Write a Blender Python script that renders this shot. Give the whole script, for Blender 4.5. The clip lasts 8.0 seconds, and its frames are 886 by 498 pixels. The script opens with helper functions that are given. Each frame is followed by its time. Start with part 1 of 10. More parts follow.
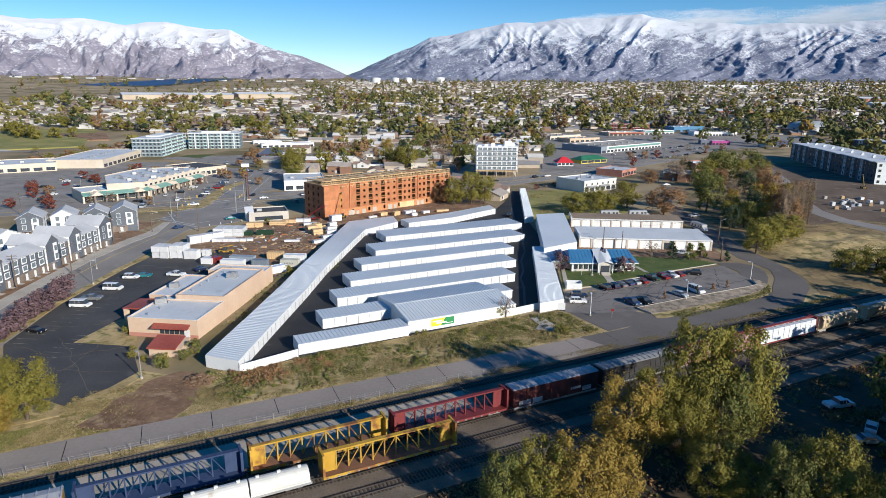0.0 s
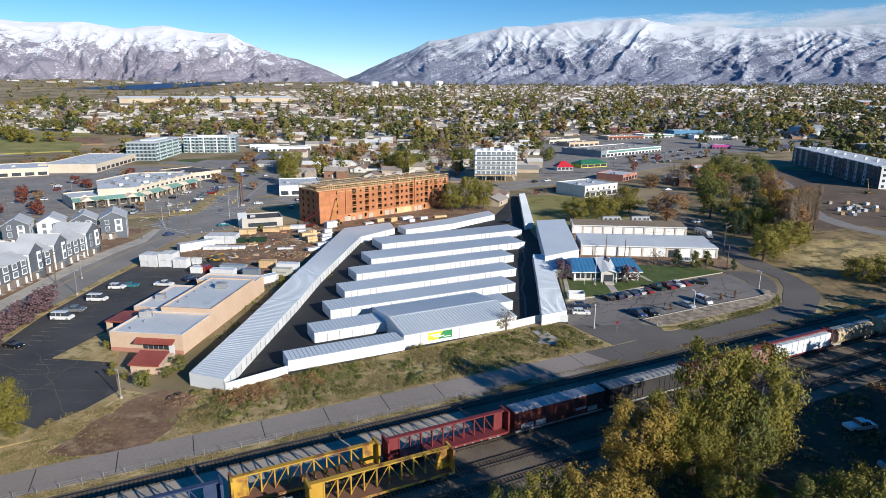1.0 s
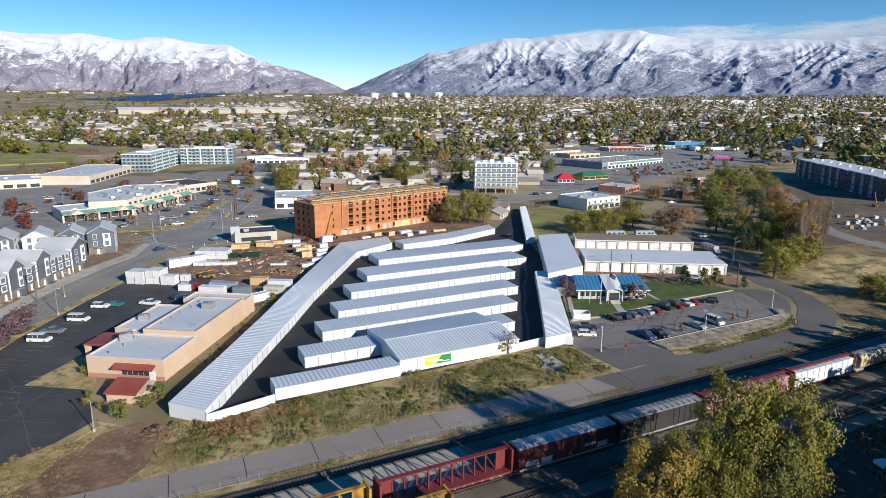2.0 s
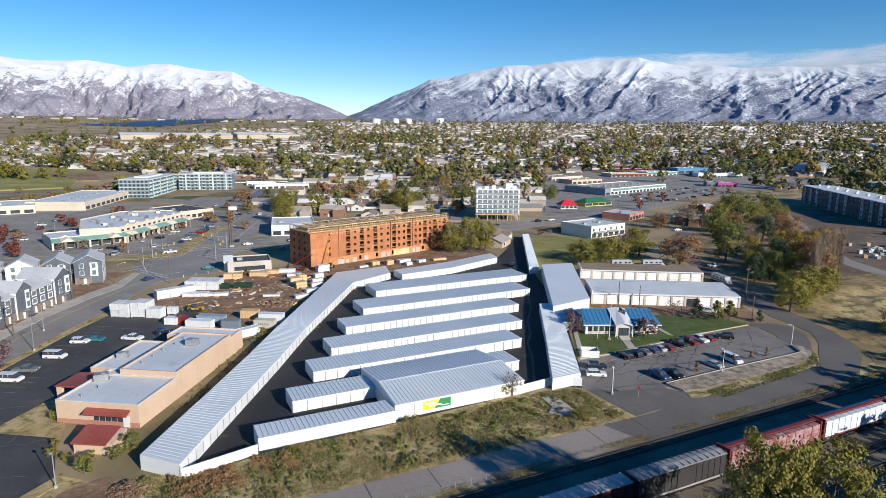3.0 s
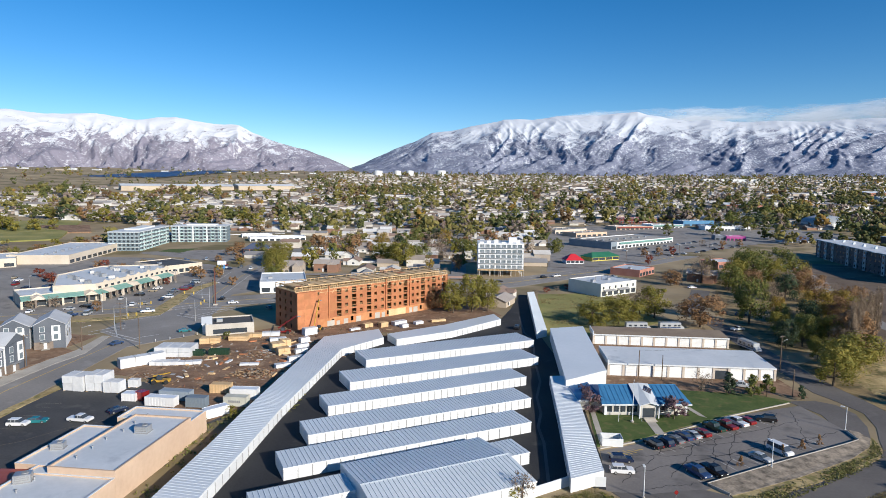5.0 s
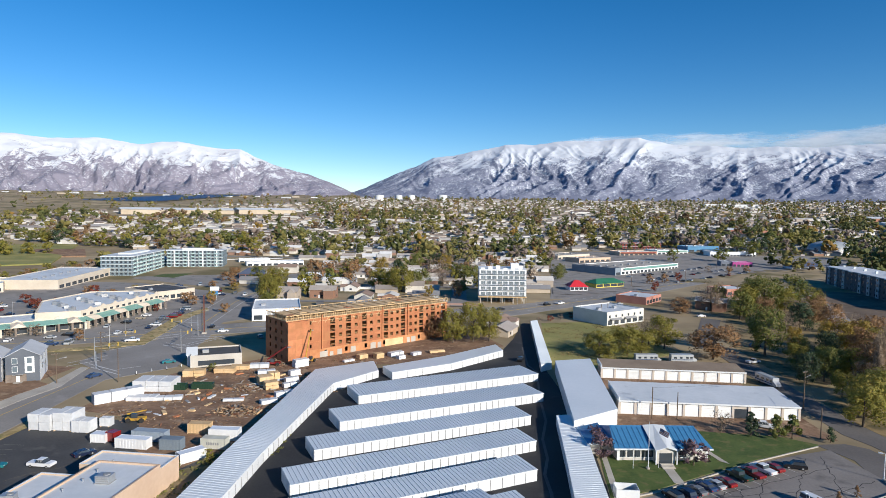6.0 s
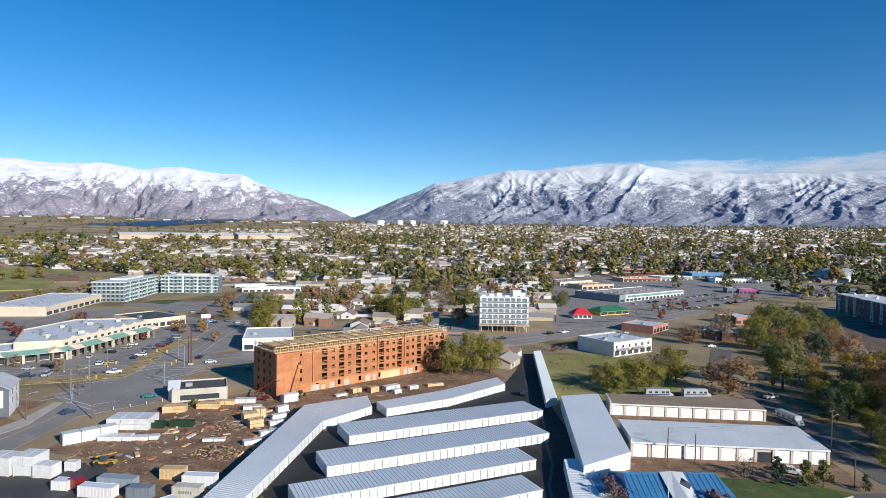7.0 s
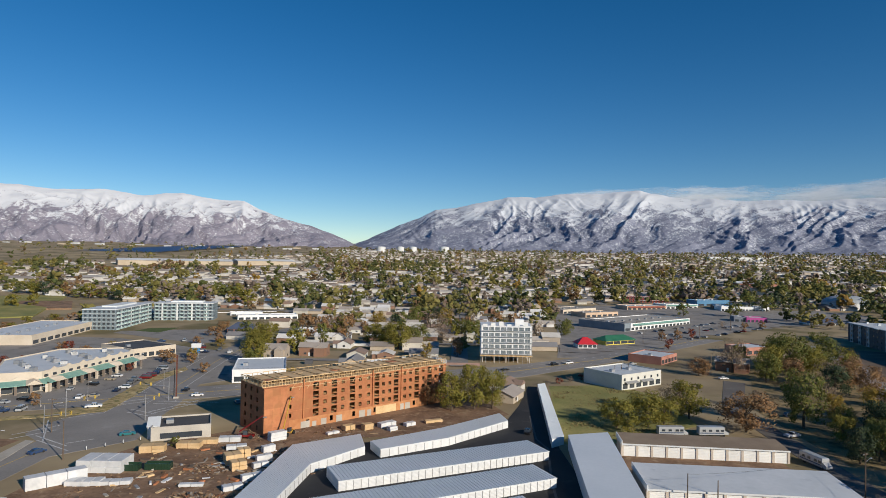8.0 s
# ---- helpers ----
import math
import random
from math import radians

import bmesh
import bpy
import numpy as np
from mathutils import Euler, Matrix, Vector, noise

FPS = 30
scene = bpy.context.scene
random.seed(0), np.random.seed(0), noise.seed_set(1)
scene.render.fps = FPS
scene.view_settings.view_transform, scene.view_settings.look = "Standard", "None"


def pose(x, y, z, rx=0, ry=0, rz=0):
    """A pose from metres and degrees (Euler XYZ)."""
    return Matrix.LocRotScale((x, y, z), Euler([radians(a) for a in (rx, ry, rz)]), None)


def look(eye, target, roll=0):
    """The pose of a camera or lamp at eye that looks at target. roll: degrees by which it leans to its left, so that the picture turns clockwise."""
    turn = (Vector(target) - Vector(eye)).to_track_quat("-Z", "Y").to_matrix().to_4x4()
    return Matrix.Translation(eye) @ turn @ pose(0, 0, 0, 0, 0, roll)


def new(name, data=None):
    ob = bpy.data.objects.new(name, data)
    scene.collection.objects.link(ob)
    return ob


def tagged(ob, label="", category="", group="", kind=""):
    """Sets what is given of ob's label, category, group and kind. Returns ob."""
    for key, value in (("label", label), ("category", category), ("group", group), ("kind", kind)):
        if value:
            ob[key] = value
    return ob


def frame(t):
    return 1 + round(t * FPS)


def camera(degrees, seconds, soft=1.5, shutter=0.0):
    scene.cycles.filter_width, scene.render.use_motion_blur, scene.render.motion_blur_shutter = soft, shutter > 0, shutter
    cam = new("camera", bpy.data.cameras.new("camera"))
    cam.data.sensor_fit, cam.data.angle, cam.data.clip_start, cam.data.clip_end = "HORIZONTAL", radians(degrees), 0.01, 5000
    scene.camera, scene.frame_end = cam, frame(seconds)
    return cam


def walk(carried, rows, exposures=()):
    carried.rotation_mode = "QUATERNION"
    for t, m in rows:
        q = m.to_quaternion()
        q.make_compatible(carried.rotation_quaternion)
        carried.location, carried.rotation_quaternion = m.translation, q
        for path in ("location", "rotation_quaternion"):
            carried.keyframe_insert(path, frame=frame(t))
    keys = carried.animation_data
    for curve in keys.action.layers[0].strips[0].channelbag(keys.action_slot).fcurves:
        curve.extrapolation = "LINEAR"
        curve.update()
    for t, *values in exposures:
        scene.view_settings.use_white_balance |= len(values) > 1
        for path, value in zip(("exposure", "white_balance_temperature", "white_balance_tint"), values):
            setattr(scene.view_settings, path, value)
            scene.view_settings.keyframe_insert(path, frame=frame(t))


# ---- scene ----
cam = camera(71.5, 8.0, soft=0.6)
# seconds, eye, the point it looks at, roll
PATH = [
    (0, (0.804, 15.039, 57.695), (-2.276, 34.169, 52.745), 0.4),
    (0.5, (0.388, 18.382, 57.663), (-2.662, 37.522, 52.713), 0.4),
    (1, (-0.037, 21.937, 57.615), (-3.077, 41.097, 52.775), 0.4),
    (1.5, (-0.515, 25.877, 57.548), (-3.545, 45.067, 52.808), 0.4),
    (3, (-2.115, 39.561, 57.602), (-5.235, 58.961, 53.882), 0.5),
    (3.5, (-2.699, 44.648, 57.662), (-5.839, 64.118, 54.342), 0.5),
    (4, (-3.325, 49.857, 57.731), (-6.485, 69.387, 54.821), 0.6),
    (4.5, (-3.941, 55.073, 57.763), (-7.131, 74.653, 55.273), 0.6),
    (6, (-5.604, 72.363, 57.530), (-8.894, 92.043, 56.230), 0.8),
    (6.5, (-6.171, 78.267, 57.497), (-9.481, 97.967, 56.607), 0.8),
    (7, (-6.721, 84.151, 57.510), (-10.061, 103.861, 57.030), 0.9),
    (7.5, (-7.337, 89.978, 57.570), (-10.707, 109.688, 57.520), 0.9),
    (8, (-7.979, 95.756, 57.631), (-11.369, 115.456, 58.011), 1.0),
]
EXPOSURE = 0.36
walk(cam, [(t, look(*r)) for t, *r in PATH], [(0.0, EXPOSURE, 6500, 10), (7.5, EXPOSURE, 6500, 10), (7.7, EXPOSURE - 0.36, 6500, 10), (7.9, EXPOSURE - 0.42, 6800, 10), (8.0, EXPOSURE - 0.42, 7000, 10)])

# ---- light: a low autumn sun from behind and to the right, clear sky ----
SUN_EL = 21.0
SUN_WAY = Vector((0.795, -0.605, 0.0)).normalized()
SUN_AZ = math.atan2(SUN_WAY.x, SUN_WAY.y)
world = bpy.data.worlds.new("sky")
scene.world = world
world.use_nodes = True
wn = world.node_tree
sky = wn.nodes.new("ShaderNodeTexSky")
sky.sky_type = "NISHITA"
sky.sun_disc = False
sky.sun_elevation = radians(SUN_EL)
sky.sun_rotation = SUN_AZ
sky.altitude = 2200
sky.air_density, sky.dust_density, sky.ozone_density = 1.0, 0.1, 2.5
clear = wn.nodes.new("ShaderNodeHueSaturation")
clear.inputs["Saturation"].default_value = 1.37
clear.inputs["Hue"].default_value = 0.5025
wn.links.new(sky.outputs[0], clear.inputs["Color"])
wn.links.new(clear.outputs[0], wn.nodes["Background"].inputs[0])
wn.nodes["Background"].inputs[1].default_value = 0.1
sun_data = bpy.data.lights.new("sun", "SUN")
sun_data.energy, sun_data.angle, sun_data.color = 5.0, radians(0.5), (1.0, 0.925, 0.81)
sun = new("sun", sun_data)
sun.matrix_world = look(SUN_WAY * 300 + Vector((0, 0, 300 * math.tan(radians(SUN_EL)))), (0, 0, 0))

# ---- building tools ----
ANG = 35.3  # the railway, the lane and the storage rows all run this way
CA, SA = math.cos(radians(ANG)), math.sin(radians(ANG))


def at_uv(u, v, z=0.0, turn=0.0):
    """A pose on the site's own grid: u along the railway, v away from it."""
    return pose(CA * u - SA * v, SA * u + CA * v, z, 0, 0, ANG + turn)


def rise(x, y):
    """The height of the ground: flat here, climbing towards the foothills."""
    r = math.hypot(x, y) - 620.0
    return 0.0 if r <= 0 else 0.043 * (math.sqrt(r * r + 160.0 ** 2) - 160.0)


class Geo:
    """Corners and faces of one mesh."""

    def __init__(self):
        self.v, self.f = [], []

    def add(self, verts, faces):
        n = len(self.v)
        self.v.extend(verts)
        self.f.extend([tuple(i + n for i in f) for f in faces])
        return self

    def box(self, x0, x1, y0, y1, z0, z1):
        return self.add([(x0, y0, z0), (x1, y0, z0), (x1, y1, z0), (x0, y1, z0), (x0, y0, z1), (x1, y0, z1), (x1, y1, z1), (x0, y1, z1)],
                        [(0, 3, 2, 1), (4, 5, 6, 7), (0, 1, 5, 4), (1, 2, 6, 5), (2, 3, 7, 6), (3, 0, 4, 7)])

    def soft(self, x0, x1, y0, y1, z0, z1, b=0.05):
        """A box with its upper edges broken."""
        v = [(x0, y0, z0), (x1, y0, z0), (x1, y1, z0), (x0, y1, z0), (x0, y0, z1 - b), (x1, y0, z1 - b), (x1, y1, z1 - b), (x0, y1, z1 - b),
             (x0 + b, y0 + b, z1), (x1 - b, y0 + b, z1), (x1 - b, y1 - b, z1), (x0 + b, y1 - b, z1)]
        f = [(0, 3, 2, 1), (8, 9, 10, 11)]
        for a in (0, 4):
            f += [(a, a + 1, a + 5, a + 4), (a + 1, a + 2, a + 6, a + 5), (a + 2, a + 3, a + 7, a + 6), (a + 3, a, a + 4, a + 7)]
        return self.add(v, f)

    def prism(self, pts, z0, z1):
        """pts: corners seen from above, anticlockwise; z1 may be a height for each."""
        n = len(pts)
        tops = z1 if isinstance(z1, (list, tuple)) else [z1] * n
        v = [(p[0], p[1], z0) for p in pts] + [(p[0], p[1], z) for p, z in zip(pts, tops)]
        return self.add(v, [tuple(range(n - 1, -1, -1)), tuple(range(n, 2 * n))] + [(i, (i + 1) % n, n + (i + 1) % n, n + i) for i in range(n)])

    def across(self, pts, x0, x1):
        """A section given in y, z, drawn out along x."""
        n = len(pts)
        v = [(x0, p[0], p[1]) for p in pts] + [(x1, p[0], p[1]) for p in pts]
        return self.add(v, [tuple(range(n - 1, -1, -1)), tuple(range(n, 2 * n))] + [(i, (i + 1) % n, n + (i + 1) % n, n + i) for i in range(n)])

    def tube(self, a, b, r, r2=None, n=6):
        a, b = Vector(a), Vector(b)
        q = (b - a).to_track_quat("Z", "Y")
        r2 = r if r2 is None else r2
        ring = [(math.cos(2 * math.pi * i / n), math.sin(2 * math.pi * i / n)) for i in range(n)]
        v = [tuple(a + q @ Vector((x * r, y * r, 0))) for x, y in ring] + [tuple(b + q @ Vector((x * r2, y * r2, 0))) for x, y in ring]
        return self.add(v, [tuple(range(n - 1, -1, -1)), tuple(range(n, 2 * n))] + [(i, (i + 1) % n, n + (i + 1) % n, n + i) for i in range(n)])

    def quad(self, *p):
        return self.add(list(p), [tuple(range(len(p)))])

    def mesh(self, name):
        me = bpy.data.meshes.new(name)
        me.from_pydata(self.v, [], self.f)
        me.update()
        return me


def part(name, geo, material, parent=None, label="", m=None):
    """One mesh object, under a thing or a part."""
    me = geo.mesh(name) if isinstance(geo, Geo) else geo
    if material and not me.materials:
        me.materials.append(material)
    ob = new(name, me)
    if parent:
        ob.parent = parent
    if m is not None:
        ob.matrix_basis = m
    if label:
        tagged(ob, label)
    return ob


def thing(name, m, label, category, group="", kind=""):
    ob = new(name)
    ob.empty_display_size = 0.5
    ob.matrix_basis = m
    return tagged(ob, label, category, group, kind)


def ground_piece(name, geo, material, label, category="ground"):
    return tagged(part(name, geo, material), label, category, kind="structure")


def flat(pts, z):
    """A thin sheet with a small kerb depth, corners anticlockwise."""
    return Geo().prism(pts, z - 0.12, z)


def uvpts(*pts):
    return [tuple(at_uv(u, v).translation[:2]) for u, v in pts]


def from_arrays(name, verts, faces):
    """verts (n, 3) and faces (m, k) of one size: a quick mesh."""
    me = bpy.data.meshes.new(name)
    k = faces.shape[1]
    me.vertices.add(len(verts))
    me.vertices.foreach_set("co", verts.astype(np.float32).ravel())
    me.loops.add(faces.size)
    me.loops.foreach_set("vertex_index", faces.astype(np.int32).ravel())
    me.polygons.add(len(faces))
    me.polygons.foreach_set("loop_start", np.arange(0, faces.size, k, dtype=np.int32))
    me.update(calc_edges=True)
    me.validate()
    me.shade_flat()
    return me


# ---- materials ----
def shade(name, low, high=None, rough=0.7, metal=0.0, fine=3.0, coarse=0.15, bump=0.0, by_object=0.0, by_island=0.0, third=None, third_at=0.62, spec=0.4, through_light=0.0):
    """A surface of two colours mixed by coarse stains and fine grain, a third one in patches."""
    ma = bpy.data.materials.new(name)
    ma.use_nodes = True
    nt = ma.node_tree
    no, li = nt.nodes, nt.links
    bs = no["Principled BSDF"]
    high = high or tuple(min(1.0, c * 1.18) for c in low)
    co = no.new("ShaderNodeTexCoord")
    ge = no.new("ShaderNodeNewGeometry")
    n1, n2 = no.new("ShaderNodeTexNoise"), no.new("ShaderNodeTexNoise")
    n1.inputs["Scale"].default_value, n2.inputs["Scale"].default_value = coarse, fine
    n1.inputs["Detail"].default_value, n2.inputs["Detail"].default_value = 5, 4
    for n in (n1, n2):
        li.new(ge.outputs["Position"], n.inputs["Vector"])
    su = no.new("ShaderNodeMath")
    su.operation = "MULTIPLY_ADD"
    li.new(n2.outputs["Fac"], su.inputs[0])
    su.inputs[1].default_value = 0.5
    li.new(n1.outputs["Fac"], su.inputs[2])
    mr = no.new("ShaderNodeMapRange")
    mr.inputs["From Min"].default_value, mr.inputs["From Max"].default_value = 0.52, 0.98
    li.new(su.outputs[0], mr.inputs["Value"])
    fac = mr.outputs["Result"]
    mx = no.new("ShaderNodeMix")
    mx.data_type = "RGBA"
    mx.inputs["A"].default_value, mx.inputs["B"].default_value = (*low, 1), (*high, 1)
    li.new(fac, mx.inputs["Factor"])
    col = mx.outputs["Result"]
    if third:
        n3 = no.new("ShaderNodeTexNoise")
        n3.inputs["Scale"].default_value, n3.inputs["Detail"].default_value = coarse * 2.3, 6
        li.new(ge.outputs["Position"], n3.inputs["Vector"])
        m3 = no.new("ShaderNodeMapRange")
        m3.inputs["From Min"].default_value, m3.inputs["From Max"].default_value = third_at - 0.05, third_at + 0.06
        li.new(n3.outputs["Fac"], m3.inputs["Value"])
        mt = no.new("ShaderNodeMix")
        mt.data_type = "RGBA"
        li.new(col, mt.inputs["A"])
        mt.inputs["B"].default_value = (*third, 1)
        li.new(m3.outputs["Result"], mt.inputs["Factor"])
        col = mt.outputs["Result"]
    for amount, kind in ((by_object, "o"), (by_island, "i")):
        if amount:
            src = no.new("ShaderNodeObjectInfo").outputs["Random"] if kind == "o" else ge.outputs["Random Per Island"]
            r = no.new("ShaderNodeMapRange")
            r.inputs["To Min"].default_value, r.inputs["To Max"].default_value = 1 - amount, 1 + amount
            li.new(src, r.inputs["Value"])
            hs = no.new("ShaderNodeHueSaturation")
            li.new(r.outputs["Result"], hs.inputs["Value"])
            li.new(col, hs.inputs["Color"])
            col = hs.outputs["Color"]
    li.new(col, bs.inputs["Base Color"])
    bs.inputs["Roughness"].default_value, bs.inputs["Metallic"].default_value = rough, metal
    bs.inputs["Specular IOR Level"].default_value = spec
    if bump:
        bu = no.new("ShaderNodeBump")
        bu.inputs["Distance"].default_value, bu.inputs["Strength"].default_value = bump, 0.8
        li.new(n2.outputs["Fac"], bu.inputs["Height"])
        li.new(bu.outputs["Normal"], bs.inputs["Normal"])
    if through_light:
        tr = no.new("ShaderNodeBsdfTranslucent")
        li.new(col, tr.inputs["Color"])
        ms = no.new("ShaderNodeMixShader")
        ms.inputs[0].default_value = through_light
        li.new(bs.outputs[0], ms.inputs[1])
        li.new(tr.outputs[0], ms.inputs[2])
        li.new(ms.outputs[0], no["Material Output"].inputs["Surface"])
    return ma


def pick(name, colours, rough=0.7, by="o", metal=0.0, grain=0.25, through_light=0.0, spec=0.4):
    """Each object (o) or loose piece (i) takes one of some colours."""
    ma = shade(name, (1 - grain, 1 - grain, 1 - grain), (1, 1, 1), rough, metal, 1.2, 0.08, spec=spec)
    nt = ma.node_tree
    no, li = nt.nodes, nt.links
    bs = no["Principled BSDF"]
    base = bs.inputs["Base Color"].links[0].from_socket
    ra = no.new("ShaderNodeValToRGB")
    ra.color_ramp.interpolation = "CONSTANT" if by == "o" else "LINEAR"
    el = ra.color_ramp.elements
    for i, c in enumerate(colours):
        e = el[i] if i < 2 else el.new(1.0)
        e.position = i / len(colours)
        e.color = (*c, 1)
    if by == "o":
        li.new(no.new("ShaderNodeObjectInfo").outputs["Random"], ra.inputs["Fac"])
    else:
        li.new(no.new("ShaderNodeNewGeometry").outputs["Random Per Island"], ra.inputs["Fac"])
    mu = no.new("ShaderNodeMix")
    mu.data_type, mu.blend_type = "RGBA", "MULTIPLY"
    mu.inputs["Factor"].default_value = 1.0
    li.new(ra.outputs["Color"], mu.inputs["A"])
    li.new(base, mu.inputs["B"])
    li.new(mu.outputs["Result"], bs.inputs["Base Color"])
    if through_light:
        tr = no.new("ShaderNodeBsdfTranslucent")
        li.new(mu.outputs["Result"], tr.inputs["Color"])
        ms = no.new("ShaderNodeMixShader")
        ms.inputs[0].default_value = through_light
        li.new(bs.outputs[0], ms.inputs[1])
        li.new(tr.outputs[0], ms.inputs[2])
        li.new(ms.outputs[0], no["Material Output"].inputs["Surface"])
    return ma


M_asphalt = shade("asphalt_dark", (0.016, 0.017, 0.02), (0.034, 0.035, 0.037), 0.85, 0, 2.0, 0.07, 0.01, third=(0.055, 0.054, 0.053), third_at=0.68)
M_lot = shade("asphalt_worn", (0.15, 0.138, 0.13), (0.235, 0.216, 0.2), 0.9, 0, 2.0, 0.06, 0.01, third=(0.125, 0.117, 0.112), third_at=0.6)
M_palelot = shade("asphalt_pale", (0.2, 0.188, 0.175), (0.3, 0.28, 0.258), 0.9, 0, 2.0, 0.06, 0.01, third=(0.17, 0.16, 0.152), third_at=0.6)
M_road = shade("asphalt_road", (0.195, 0.185, 0.175), (0.285, 0.268, 0.25), 0.9, 0, 1.5, 0.05, 0.01, third=(0.3, 0.285, 0.27), third_at=0.66)
M_lane = shade("asphalt_lane", (0.225, 0.195, 0.172), (0.31, 0.272, 0.243), 0.9, 0, 1.5, 0.05, 0.01)
M_tanlot = shade("asphalt_old", (0.04, 0.041, 0.044), (0.078, 0.078, 0.078), 0.85, 0, 2.0, 0.07, 0.01, third=(0.09, 0.088, 0.083), third_at=0.64)
M_bend = shade("asphalt_bend", (0.105, 0.096, 0.09), (0.155, 0.142, 0.131), 0.9, 0, 1.5, 0.05, 0.01, third=(0.16, 0.15, 0.14), third_at=0.64)
M_gravel = shade("bank_gravel", (0.1, 0.085, 0.066), (0.4, 0.335, 0.26), 0.95, 0, 2.2, 0.5, 0.12)
M_concrete = shade("concrete", (0.34, 0.31, 0.27), (0.46, 0.43, 0.38), 0.9, 0, 2.0, 0.2)
M_dirt = shade("dirt", (0.12, 0.068, 0.04), (0.29, 0.18, 0.11), 0.95, 0, 0.9, 0.12, 0.25, third=(0.3, 0.21, 0.135), third_at=0.6)
M_dry = shade("dry_grass", (0.25, 0.185, 0.08), (0.52, 0.4, 0.2), 0.95, 0, 0.9, 0.16, 0.25, third=(0.19, 0.17, 0.06), third_at=0.56)
M_lawn = shade("lawn", (0.04, 0.075, 0.014), (0.09, 0.125, 0.03), 0.95, 0, 1.5, 0.2, 0.05, third=(0.12, 0.12, 0.04), third_at=0.6)
M_field = shade("field", (0.15, 0.165, 0.045), (0.32, 0.28, 0.1), 0.95, 0, 1.0, 0.05, 0.1)
M_rough = shade("rough_grass", (0.14, 0.1, 0.05), (0.34, 0.25, 0.12), 0.95, 0, 0.7, 0.09, 0.2, third=(0.11, 0.09, 0.04), third_at=0.56)
# brown earth of the apartment site with its shade worked into the tone
M_site = shade("shaded_site_earth", (0.085, 0.06, 0.042), (0.17, 0.125, 0.09), 0.95, 0, 0.6, 0.05, 0.1, third=(0.2, 0.16, 0.12), third_at=0.62)
# dark scrub earth, lowered further so the colour carries the trees' shade
M_scrub = shade("shaded_scrub_earth", (0.032, 0.025, 0.016), (0.1, 0.075, 0.043), 0.95, 0, 0.9, 0.08, 0.1, third=(0.16, 0.105, 0.045), third_at=0.64)
M_ballast = shade("ballast", (0.085, 0.068, 0.052), (0.22, 0.182, 0.14), 0.95, 0, 4.0, 0.1, 0.06)
M_town = shade("town_ground", (0.19, 0.145, 0.085), (0.4, 0.315, 0.19), 0.95, 0, 0.05, 0.008, third=(0.15, 0.125, 0.055), third_at=0.56)
M_white = shade("white_steel", (0.6, 0.63, 0.65), (0.7, 0.72, 0.73), 0.45, 0, 1.0, 0.1)
M_roof = shade("pale_metal_roof", (0.52, 0.585, 0.635), (0.62, 0.67, 0.71), 0.4, 0.05, 1.0, 0.06)
M_edgeroof = shade("white_metal_roof", (0.6, 0.65, 0.685), (0.68, 0.72, 0.75), 0.4, 0.05, 1.0, 0.06)
# panes whose pale blue base colour imitates the sky mirrored in them
M_winblue = shade("sky_tinted_glass", (0.12, 0.155, 0.18), (0.19, 0.225, 0.25), 0.12, 0, 0.5, 0.05, spec=0.8)
M_door = shade("roll_door", (0.58, 0.6, 0.62), (0.66, 0.68, 0.69), 0.5, 0, 2.0, 0.3, by_object=0.06)
M_trim = shade("grey_trim", (0.23, 0.24, 0.25), (0.3, 0.3, 0.3), 0.6)
M_membrane = shade("roof_membrane", (0.5, 0.54, 0.57), (0.62, 0.65, 0.68), 0.6, 0, 0.8, 0.07, third=(0.38, 0.42, 0.46), third_at=0.66)
M_tan = shade("tan_stucco", (0.5, 0.36, 0.26), (0.6, 0.45, 0.33), 0.85, 0, 1.0, 0.12)
M_redroof = shade("red_metal_roof", (0.24, 0.055, 0.04), (0.33, 0.09, 0.065), 0.6, 0, 1.5, 0.2)
M_brick = shade("pink_brick_base", (0.36, 0.16, 0.12), (0.45, 0.22, 0.17), 0.85, 0, 3.0, 0.2)
M_glass = shade("dark_glass", (0.03, 0.04, 0.05), (0.06, 0.07, 0.085), 0.12, 0, 0.5, 0.05, spec=0.8)
M_steel = shade("galvanised", (0.4, 0.41, 0.42), (0.52, 0.53, 0.54), 0.45, 0.7, 2.0, 0.3)
M_black = shade("black_rubber", (0.015, 0.015, 0.016), (0.03, 0.03, 0.03), 0.8)
M_osb = shade("orange_sheathing", (0.34, 0.125, 0.056), (0.5, 0.205, 0.095), 0.85, 0, 0.8, 0.15, by_object=0.14, third=(0.4, 0.17, 0.075), third_at=0.56)
M_lumber = shade("raw_lumber", (0.5, 0.34, 0.175), (0.66, 0.47, 0.27), 0.85, 0, 2.0, 0.3, by_object=0.12)
M_wood = shade("grey_wood_pole", (0.1, 0.07, 0.05), (0.17, 0.125, 0.09), 0.9, 0, 3.0, 0.4)
M_bark = shade("bark", (0.07, 0.05, 0.035), (0.14, 0.11, 0.08), 0.95, 0, 4.0, 0.5, 0.03)

